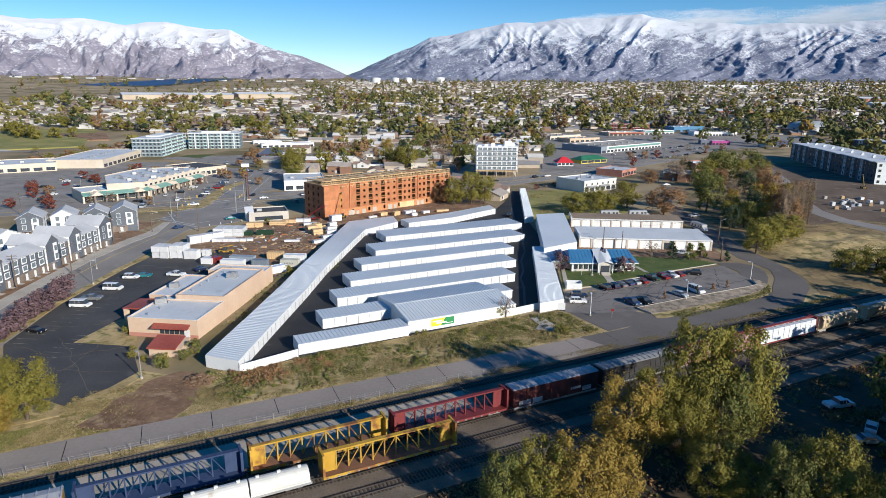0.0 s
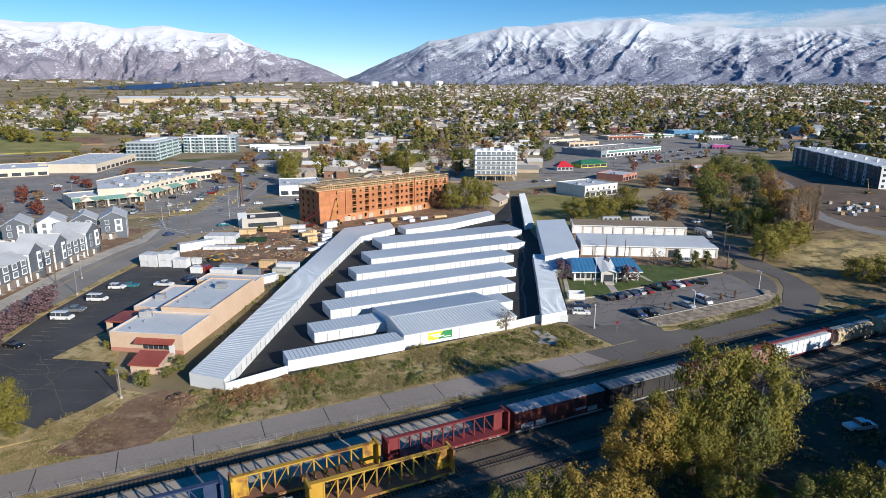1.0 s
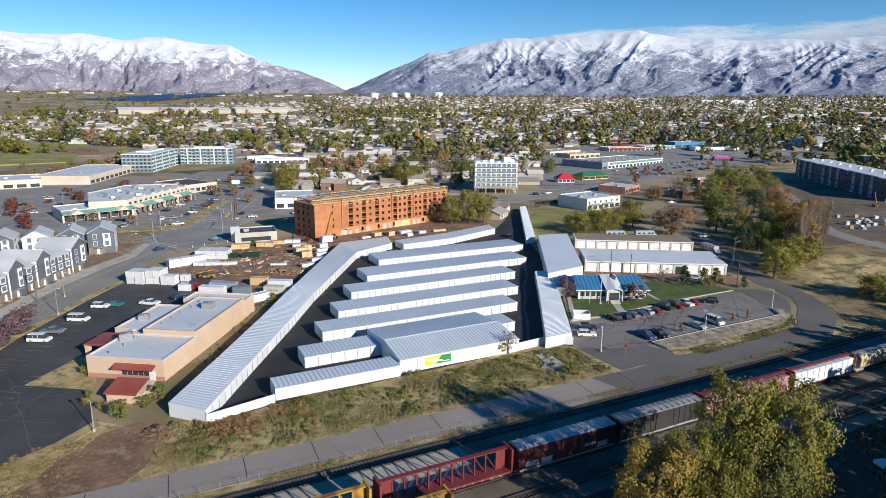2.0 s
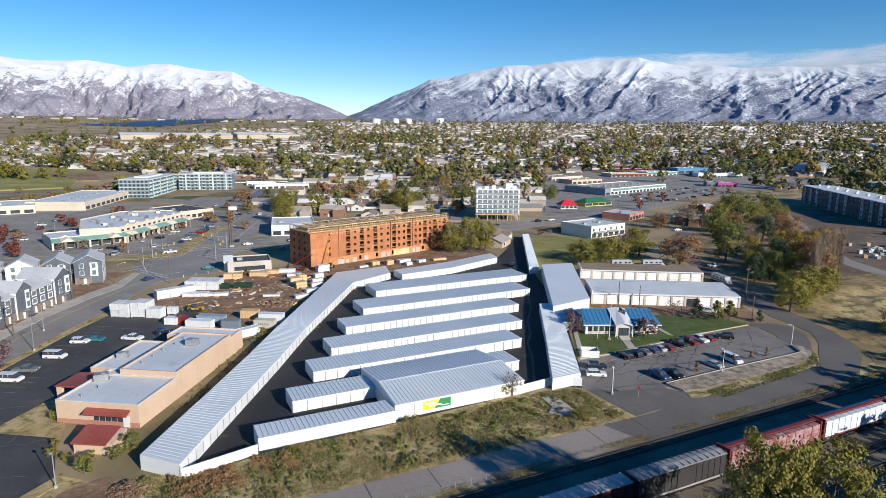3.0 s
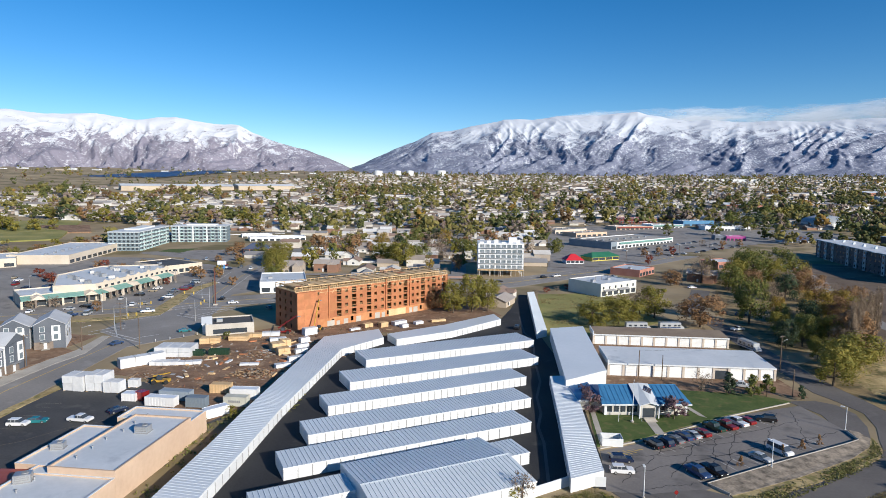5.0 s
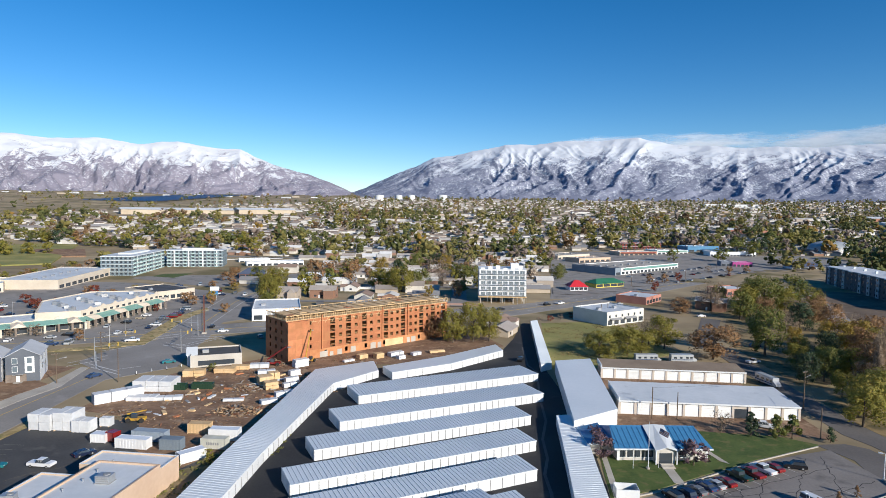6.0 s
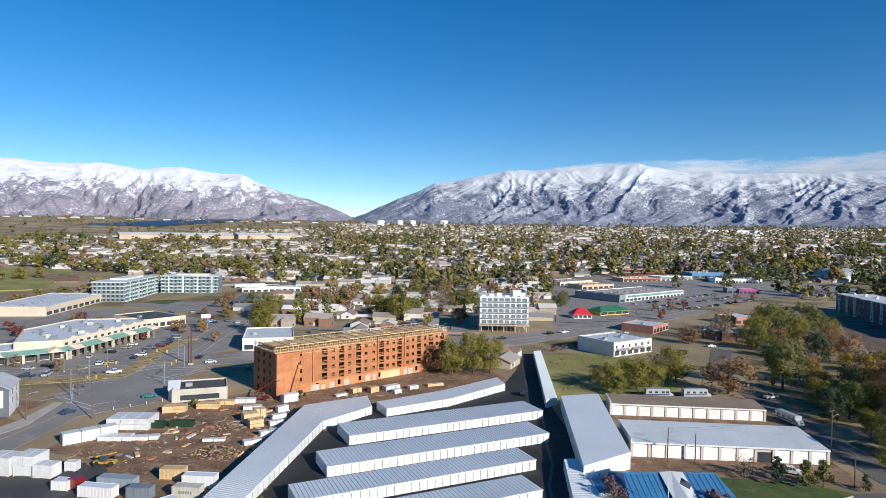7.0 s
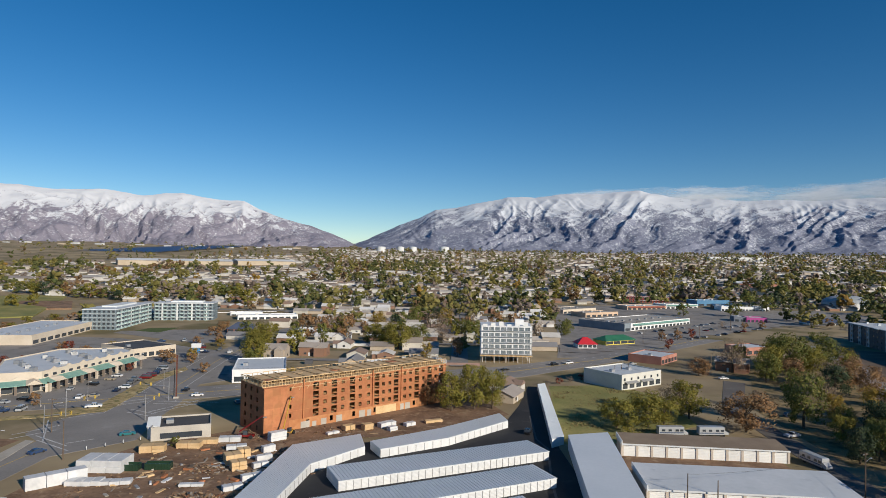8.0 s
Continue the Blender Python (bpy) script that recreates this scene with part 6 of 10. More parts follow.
def track(v, u0, u1):
    t = thing("railway_track", at_uv(0, v, 0.1), "railway track on dark sleepers in gravel", "railway track", "tracks", "structure")
    g = Geo()
    u = u0
    k = 0
    while u < u1:
        g.box(u - 0.13, u + 0.13, -1.3 + 0.05 * math.sin(k * 1.7), 1.3 + 0.05 * math.sin(k * 2.9), -0.05, 0.12)
        u += 0.62
        k += 1
    sl = part("sleepers", g, M_sleeper, t)
    tagged(sl, kind="stuff")
    for y in (-0.76, 0.76):
        part("rail", Geo().across([(y - 0.08, 0.121), (y + 0.08, 0.121), (y + 0.02, 0.17), (y + 0.045, 0.27), (y - 0.045, 0.27), (y - 0.02, 0.17)], u0, u1), M_rail, t)


for v, a, b in ((111.9, -200, 290), (99.7, -200, 290), (93.5, -160, 200), (88.2, 20, 260)):
    track(v, a, b)

RAIL = 0.38


def bogies(t, L):
    wm = plain_mesh("wheel", Geo().tube((0, -0.09, 0), (0, 0.09, 0), 0.46, n=14).tube((0, 0.09, 0), (0, 0.14, 0), 0.2, n=8), M_rail)
    for x in (2.6, L - 2.6):
        b = part("bogie", Geo().box(-1.3, 1.3, -1.0, -0.86, 0.35, 0.75).box(-1.3, 1.3, 0.86, 1.0, 0.35, 0.75).box(-0.25, 0.25, -0.86, 0.86, 0.4, 0.85), M_trim, t, m=pose(x, 0, RAIL))
        for dx in (-0.9, 0.9):
            for y in (-0.76, 0.76):
                part("wheel", wm, None, b, m=pose(dx, y, 0.46))
    for x0, x1 in ((-0.5, 0.0), (L, L + 0.5)):
        part("coupler", Geo().box(x0, x1, -0.15, 0.15, RAIL + 0.75, RAIL + 1.0), M_rail, t)


def centerbeam(u, v, L, colour, label, rust=None):
    """Flat car with end walls and a lattice spine down the middle."""
    t = thing("flat_car", at_uv(u, v), label, "railway wagon", "wagons")
    ma = colour
    bogies(t, L)
    z0 = RAIL + 0.85
    part("deck", Geo().box(0, L, -1.4, -0.2, z0, z0 + 0.3).box(0, L, 0.2, 1.4, z0, z0 + 0.3).box(0.5, L - 0.5, -0.19, 0.19, z0 - 0.4, z0 + 0.3), rust or ma, t)
    for y in (-1.45, 1.4):
        part("side_sill", Geo().box(0, L, y, y + 0.06, z0 - 0.1, z0 + 0.32), ma, t)
    top = RAIL + 4.75
    for x in (0.0, L - 0.35):
        e = part("end_wall", Geo().box(x, x + 0.35, -1.4, 1.4, z0 + 0.302, top), ma, t)
        for y in (-1.1, -0.4, 0.3, 1.0):
            part("rib", Geo().box(x - 0.06 if x == 0 else x + 0.352, x - 0.002 if x == 0 else x + 0.42, y, y + 0.14, z0 + 0.4, top - 0.1), ma, e)
    part("end_panel", Geo().box(0.36, 2.4, -0.08, 0.08, z0 + 0.303, top - 0.3), ma, t)
    part("end_panel", Geo().box(L - 2.4, L - 0.36, -0.08, 0.08, z0 + 0.303, top - 0.3), ma, t)
    part("top_chord", Geo().box(0.36, L - 0.36, -0.4, 0.4, top - 0.28, top - 0.1).box(0.36, L - 0.36, -0.1, 0.1, top - 0.5, top - 0.28), ma, t)
    n = 9
    w = (L - 4.8) / n
    post = plain_mesh("spine_post", Geo().box(-0.1, 0.1, -0.16, -0.04, 0, top - z0 - 0.82).box(-0.1, 0.1, 0.04, 0.16, 0, top - z0 - 0.82), ma)
    for i in range(n + 1):
        part("spine_post", post, None, t, m=pose(2.4 + i * w, 0, z0 + 0.305))
    for i in range(n):
        a, b = (2.4 + i * w, 2.4 + (i + 1) * w)
        if i >= n / 2:
            a, b = b, a
        part("brace", Geo().tube((a, 0, z0 + 0.35), (b, 0, top - 0.5), 0.09, n=4), ma, t)
    for k in range(int(L / 1.6)):
        part("strap_winch", Geo().box(0.6 + k * 1.6, 0.9 + k * 1.6, -1.56, -1.452, z0 - 0.05, z0 + 0.15), M_trim, t)
    return t


def house_car(u, v, L, side, roof, label, stripes=None, h=4.7, ribs=14):
    """Boxcar: ribbed sides, sliding door, pale corrugated roof."""
    t = thing("box_car", at_uv(u, v), label, "railway wagon", "wagons")
    bogies(t, L)
    z0 = RAIL + 0.8
    part("body", Geo().soft(0, L, -1.48, 1.48, z0, h, 0.08), side, t)
    part("roof", Geo().across([(-1.5, h - 0.02), (1.5, h - 0.02), (1.5, h + 0.06), (0, h + 0.28), (-1.5, h + 0.06)], -0.05, L + 0.05), roof, t)
    for i in range(ribs + 1):
        x = 0.05 + i * (L - 0.2) / ribs
        part("side_rib", Geo().box(x, x + 0.1, -1.56, -1.482, z0 + 0.1, h - 0.15), side, t)
        part("roof_rib", Geo().box(x, x + 0.08, -1.45, 1.45, h + 0.06, h + 0.3), roof, t)
    part("sliding_door", Geo().box(L * 0.42, L * 0.58, -1.62, -1.562, z0 + 0.05, h - 0.2), side, t)
    part("sill", Geo().box(0.2, L - 0.2, -1.5, 1.5, z0 - 0.35, z0 - 0.004), M_trim, t)
    if stripes:
        for i, (x, w, z, hh) in enumerate(((1.2, 2.6, 1.5, 0.9), (4.2, 2.2, 1.4, 1.0), (L * 0.66, 2.4, 2.2, 0.5), (L * 0.8, 2.2, 1.5, 0.9))):
            part("paint_patch", Geo().box(x, x + w, -1.66, -1.64, z, z + hh), stripes, t)
    return t


def wrapped_load(u, v, L, wrap, label, band):
    """Centre-beam wagon loaded with wrapped timber packs."""
    t = thing("flat_car", at_uv(u, v), label, "railway wagon", "wagons")
    bogies(t, L)
    z0 = RAIL + 0.85
    part("deck", Geo().box(0, L, -1.45, 1.45, z0, z0 + 0.3), band, t)
    for x in (0.0, L - 0.35):
        part("end_wall", Geo().box(x, x + 0.35, -1.4, 1.4, z0 + 0.302, RAIL + 4.75), band, t)
    part("top_chord", Geo().box(0.36, L - 0.36, -0.4, 0.4, RAIL + 4.5, RAIL + 4.72), band, t)
    n = 10
    w = (L - 1.0) / n
    pm = plain_mesh("timber_pack", Geo().soft(0.07, w - 0.07, 0, 1.2, 0.02, 0.6, 0.06), wrap)
    for i in range(n):
        for k in range(5):
            part("timber_pack", pm, None, t, m=pose(0.5 + i * w, -1.42, z0 + 0.31 + k * 0.63))
    part("load_block", Geo().soft(0.5, L - 0.5, 0.22, 1.42, z0 + 0.31, z0 + 3.45, 0.06), wrap, t)
    return t


def hopper(u, v, L, ma, label):
    t = thing("hopper_car", at_uv(u, v), label, "railway wagon", "wagons")
    bogies(t, L)
    pts = [(-0.7, 1.0), (0.7, 1.0), (1.45, 2.0), (1.45, 4.0), (0.9, 4.6), (-0.9, 4.6), (-1.45, 4.0), (-1.45, 2.0)]
    part("body", Geo().across(pts, 1.6, L - 1.6), ma, t)
    part("end_platform", Geo().box(0, 1.58, -1.3, 1.3, 1.3, 1.5).box(L - 1.58, L, -1.3, 1.3, 1.3, 1.5), ma, t)
    for x in (0.1, L - 0.2):
        part("end_post", Geo().tube((x, -1.2, 1.5), (x, -1.2, 4.4), 0.06, n=5).tube((x, 1.2, 1.5), (x, 1.2, 4.4), 0.06, n=5), ma, t)
    for i in range(16):
        x = 1.7 + i * (L - 3.5) / 15
        part("side_rib", Geo().box(x, x + 0.1, -1.53, -1.452, 2.0, 3.95), ma, t)
    part("roof_walk", Geo().box(1.0, L - 1.0, -0.35, 0.35, 4.66, 4.72), M_steel, t)
    for i in range(5):
        part("hatch", Geo().tube((3 + i * (L - 6) / 4, 0.62, 4.55), (3 + i * (L - 6) / 4, 0.62, 4.7), 0.3, n=8), M_steel, t)
    return t


def coil_car(u, v, L, label):
    white = shade("white_hood", (0.5, 0.51, 0.48), (0.62, 0.62, 0.59), 0.55, 0, 1.0, 0.3, third=(0.4, 0.36, 0.3), third_at=0.68)
    t = thing("coil_car", at_uv(u, v), label, "railway wagon", "wagons")
    bogies(t, L)
    part("deck", Geo().box(0, L, -1.45, 1.45, 1.1, 1.5), M_trim, t)
    ring = [(-1.4, 1.504)] + [(-1.4 * math.cos(math.pi * i / 10), 2.2 + 1.3 * math.sin(math.pi * i / 10)) for i in range(11)] + [(1.4, 1.504)]
    for x0, x1 in ((0.3, L / 2 - 0.12), (L / 2 + 0.12, L - 0.3)):
        h = part("hood", Geo().across(ring[::-1], x0, x1), white, t, "white rounded steel hood")
        for k in range(3):
            x = x0 + 1.2 + k * (x1 - x0 - 2.4) / 2
            part("lifting_lug", Geo().box(x - 0.25, x + 0.25, -0.12, 0.12, 3.5, 3.85), white, h)
        part("hood_rim", Geo().box(x0 - 0.05, x1 + 0.05, -1.5, -1.405, 1.51, 1.8), white, h)
    return t


C_yellow = shade("wagon_yellow", (0.38, 0.22, 0.022), (0.5, 0.31, 0.045), 0.7, 0, 1.0, 0.15, third=(0.2, 0.085, 0.03), third_at=0.56)
C_rust = shade("wagon_rust", (0.13, 0.062, 0.035), (0.22, 0.11, 0.06), 0.9, 0, 1.5, 0.2)
C_blue = shade("wagon_blue", (0.018, 0.034, 0.085), (0.04, 0.065, 0.14), 0.7, 0, 1.0, 0.2)
C_red = shade("wagon_red", (0.13, 0.018, 0.022), (0.2, 0.036, 0.036), 0.65, 0, 1.0, 0.2)
C_box = shade("wagon_brown", (0.1, 0.026, 0.022), (0.17, 0.045, 0.038), 0.8, 0, 1.0, 0.2)
C_grey = shade("wagon_roof_grey", (0.36, 0.37, 0.39), (0.5, 0.51, 0.53), 0.55, 0.25, 1.0, 0.2)
C_wrap = shade("white_wrapping", (0.5, 0.55, 0.6), (0.62, 0.66, 0.7), 0.6, 0, 0.8, 0.4, by_object=0.06)
C_paint = shade("sprayed_paint", (0.3, 0.28, 0.28), (0.6, 0.58, 0.58), 0.7, 0, 2.5, 0.8)
C_hop = shade("hopper_tan", (0.38, 0.3, 0.19), (0.5, 0.41, 0.28), 0.7, 0, 1.0, 0.2, third=(0.22, 0.13, 0.07), third_at=0.6)
house_car(-26.0, 99.7, 21.2, C_yellow, C_grey, "yellow box car with a grey ribbed roof")
centerbeam(-3.6, 99.7, 22.2, C_blue, "empty blue lattice flat car")
centerbeam(19.6, 99.7, 22.2, C_yellow, "empty yellow lattice flat car", C_rust)
centerbeam(43.0, 99.7, 22.4, C_red, "empty dark red lattice flat car")
house_car(66.4, 99.7, 19.6, C_box, C_grey, "brown-red box car with sprayed paint low on its side", C_paint)
# this car stands in tree shade, which is put into its near-black colours
house_car(87.2, 99.7, 19.6, shade("wagon_shade_black", (0.02, 0.02, 0.022), (0.04, 0.038, 0.038), 0.8), M_trim, "black box car, body and roof darkened for tree shade")
wrapped_load(107.6, 99.7, 24.8, shade("red_white_wrap", (0.2, 0.04, 0.045), (0.42, 0.3, 0.3), 0.6, 0, 2.0, 0.5), "flat car loaded with red and white wrapped timber", C_red)
wrapped_load(133.2, 99.7, 20.6, C_wrap, "flat car stacked with white wrapped timber packs", C_red)
hopper(154.6, 99.7, 17.0, C_hop, "weathered tan grain hopper car")
hopper(172.8, 99.7, 17.0, C_hop, "weathered tan grain hopper car")
hopper(191.0, 99.7, 17.0, C_hop, "weathered tan grain hopper car")
coil_car(9.6, 93.5, 17.8, "coil car with two white rounded hoods")
centerbeam(29.1, 93.5, 22.5, C_yellow, "empty yellow lattice flat car on the siding", C_rust)

# wire fence along the lane
fence = thing("wire_fence", at_uv(-15, 115.2), "low post and wire fence beside the lane", "fence")
pm = plain_mesh("fence_post", Geo().tube((0, 0, -0.1), (0, 0, 1.25), 0.045, n=5), M_steel)
for i in range(48):
    part("fence_post", pm, None, fence, m=pose(i * 2.9 - 40, 0.15 * math.sin(i), 0.03))
for z in (0.4, 0.8, 1.2):
    part("wire", Geo().tube((-40, 0, z), (98, 0, z), 0.012, n=3), M_steel, fence)

# ---- trees ----
LEAF = {
    "olive": pick("leaf_olive", ((0.16, 0.165, 0.03), (0.21, 0.205, 0.036), (0.25, 0.225, 0.04), (0.29, 0.235, 0.042)), 0.75, "i", through_light=0.22),
    "green": pick("leaf_green", ((0.085, 0.115, 0.028), (0.13, 0.16, 0.036), (0.175, 0.19, 0.042), (0.22, 0.2, 0.05)), 0.75, "i", through_light=0.22),
    "gold": pick("leaf_gold", ((0.27, 0.215, 0.04), (0.33, 0.24, 0.043), (0.37, 0.25, 0.046), (0.3, 0.2, 0.04)), 0.75, "i", through_light=0.22),
    "straw": pick("dry_straw", ((0.27, 0.21, 0.095), (0.36, 0.29, 0.14), (0.31, 0.25, 0.12), (0.22, 0.18, 0.075)), 0.9, "i", through_light=0.2),
    "weed": pick("weed_leaf", ((0.15, 0.16, 0.05), (0.22, 0.21, 0.065), (0.28, 0.24, 0.09), (0.13, 0.15, 0.04)), 0.85, "i", through_light=0.2),
    "rust": pick("leaf_rust", ((0.24, 0.13, 0.058), (0.32, 0.17, 0.075), (0.38, 0.215, 0.1), (0.28, 0.18, 0.095)), 0.8, "i", through_light=0.15),
    "bare": pick("twigs", ((0.19, 0.138, 0.095), (0.255, 0.19, 0.132), (0.31, 0.235, 0.165), (0.22, 0.16, 0.112)), 0.9, "i"),
    "red": pick("leaf_red", ((0.2, 0.045, 0.035), (0.28, 0.07, 0.045), (0.16, 0.04, 0.04), (0.32, 0.1, 0.05)), 0.75, "i", through_light=0.3),
    "purple": pick("purple_twigs", ((0.1, 0.062, 0.075), (0.16, 0.1, 0.115), (0.21, 0.14, 0.15), (0.13, 0.075, 0.085)), 0.9, "i"),
    "dark": pick("leaf_dark", ((0.026, 0.050, 0.022), (0.048, 0.077, 0.030), (0.065, 0.098, 0.038), (0.039, 0.060, 0.038)), 0.8, "i", through_light=0.1),
}
# crowns seen from afar run together: duller and more even
WOODS = {
    "olive": pick("far_olive", ((0.19, 0.175, 0.048), (0.225, 0.2, 0.056), (0.26, 0.225, 0.068)), 0.8, "i", grain=0.5, through_light=0.14),
    "green": pick("far_green", ((0.095, 0.115, 0.034), (0.115, 0.135, 0.04), (0.14, 0.15, 0.048)), 0.8, "i", grain=0.5, through_light=0.2),
    "rust": pick("far_brown", ((0.17, 0.1, 0.05), (0.205, 0.125, 0.06), (0.23, 0.145, 0.075)), 0.85, "i", grain=0.45, through_light=0.15),
    "bare": pick("far_twigs", ((0.17, 0.13, 0.105), (0.2, 0.155, 0.125), (0.225, 0.175, 0.145)), 0.9, "i", grain=0.4),
    "gold": pick("far_gold", ((0.3, 0.19, 0.035), (0.34, 0.21, 0.04), (0.27, 0.16, 0.035)), 0.8, "i", grain=0.4, through_light=0.14),
}
rng = np.random.default_rng(7)


def leaf_quads(centres, size, r, normals=None):
    """One small four-sided leaf clump at each place; with normals they lie roughly along the crown's skin."""
    n = len(centres)
    if normals is None:
        a = r.normal(size=(n, 3))
        a[:, 2] *= 0.7
        a /= np.linalg.norm(a, axis=1, keepdims=True)
        b = np.cross(a, r.normal(size=(n, 3)))
    else:
        nrm = normals + 0.42 * r.normal(size=(n, 3))
        a = np.cross(nrm, r.normal(size=(n, 3)))
        a /= np.linalg.norm(a, axis=1, keepdims=True) + 1e-9
        b = np.cross(nrm, a)
    b /= np.linalg.norm(b, axis=1, keepdims=True) + 1e-9
    s = (size * (0.6 + 0.8 * r.random((n, 1))))
    v = np.stack([centres - a * s, centres - b * s * 0.6, centres + a * s * (0.8 + 0.4 * r.random((n, 1))), centres + b * s * 0.6], 1).reshape(-1, 3)
    f = np.arange(4 * n).reshape(-1, 4)
    return v, f


def crown_points(n, r, lobes, shape):
    """Places in a crown of height 1 and radius about 0.42, thick near the lobes' skins, and the way the skin faces."""
    centres, radii = [], []
    fine = lobes > 9
    for i in range(lobes):
        z = (0.16 + 0.8 * r.random()) if fine else (0.3 + 0.62 * r.random())
        reach = shape(z) * (0.37 * r.random() ** 0.33 if fine else 0.30 * math.sqrt(r.random()))
        a = 2 * math.pi * r.random()
        centres.append((reach * math.cos(a), reach * math.sin(a), z))
        radii.append(((0.045 + 0.075 * r.random()) * (0.85 if lobes > 50 else 1.35) if fine else (0.10 + 0.12 * r.random())) * (0.55 + 0.5 * shape(z)))
    centres, radii = np.array(centres), np.array(radii)
    k = r.integers(0, lobes, n)
    d = r.normal(size=(n, 3))
    d /= np.linalg.norm(d, axis=1, keepdims=True)
    rad = radii[k] * (r.random(n) ** 0.35) * (0.85 + 0.3 * r.random(n))
    p = centres[k] + d * rad[:, None] * np.array([1.15, 1.15, 1.25 if fine else 0.9])
    p[:, 2] = np.clip(p[:, 2], 0.1, 1.02)
    out = (p - np.array([0, 0, 0.5])) * np.array([1.6, 1.6, 1.2])
    out /= np.linalg.norm(out, axis=1, keepdims=True) + 1e-9
    return p, centres, 0.6 * d + 0.6 * out


def round_shape(z):
    return math.sqrt(max(0.02, 1 - ((z - 0.56) / 0.5) ** 2))


def cone_shape(z):
    return max(0.06, 1.05 - z)


def column_shape(z):
    return 0.28


TREE_CACHE = {}


def tree_mesh(kind, variant, leaves, size, lobes, shape):
    key = (kind, variant, leaves, shape)
    if key not in TREE_CACHE:
        r = np.random.default_rng(100 + variant * 7 + leaves)
        p, c, nrm = crown_points(leaves, r, lobes, shape)
        v, f = leaf_quads(p, size, r, nrm)
        me = from_arrays("crown", v, f)
        me.materials.append(LEAF[kind])
        g = Geo()
        g.tube((0, 0, -0.02), (0.01, 0.0, 0.32), 0.03, 0.021, 7)
        g.tube((0.01, 0, 0.3), (0.0, 0.015, 0.62), 0.021, 0.01, 6)
        for q in c[: 8 if leaves > 600 else 4]:
            g.tube((0.005, 0.005, min(0.2 + 0.3 * float(q[2]), 0.5)), tuple(q), 0.013, 0.003, 5)
        tm = g.mesh("trunk")
        tm.materials.append(M_bark)
        TREE_CACHE[key] = (me, tm)
    return TREE_CACHE[key]


KIND_WORDS = {"olive": "broad tree with olive and yellowing leaves", "green": "broad green tree with an uneven crown", "gold": "autumn tree with golden leaves", "rust": "tree with thin rust-brown autumn leaves",
              "purple": "leafless purple-brown tree with fine twigs", "bare": "bare tree with a haze of brown twigs", "red": "small tree with dark red autumn leaves", "dark": "dark evergreen tree with a dense crown"}


def tree(x, y, h, r, kind="olive", detail=1, shape=round_shape, label="", group="trees", seed=None):
    k = int(abs(x * 13.7 + y * 7.3)) % 4 if seed is None else seed
    detail = 0 if detail == 1 and h < 8 else detail
    leaves, size, lobes = ((800, 0.042, 22), (4200, 0.0205, 40), (13500, 0.0117, 120))[detail]
    if kind == "bare":
        leaves, size = int(leaves * 0.8), size * 0.62
    cm, tm = tree_mesh(kind, k, leaves, size, lobes, shape)
    s = r / 0.42
    t = thing("tree", pose(x, y, rise(x, y), 0, 0, (x * 31 + y * 17) % 360), label or KIND_WORDS[kind], "tree", group)
    m = Matrix.Diagonal((s, s, h, 1))
    part("trunk", tm, None, t, m=Matrix.Diagonal((min(s, h), min(s, h), h, 1)))
    part("crown", cm, None, t, m=m)
    return t


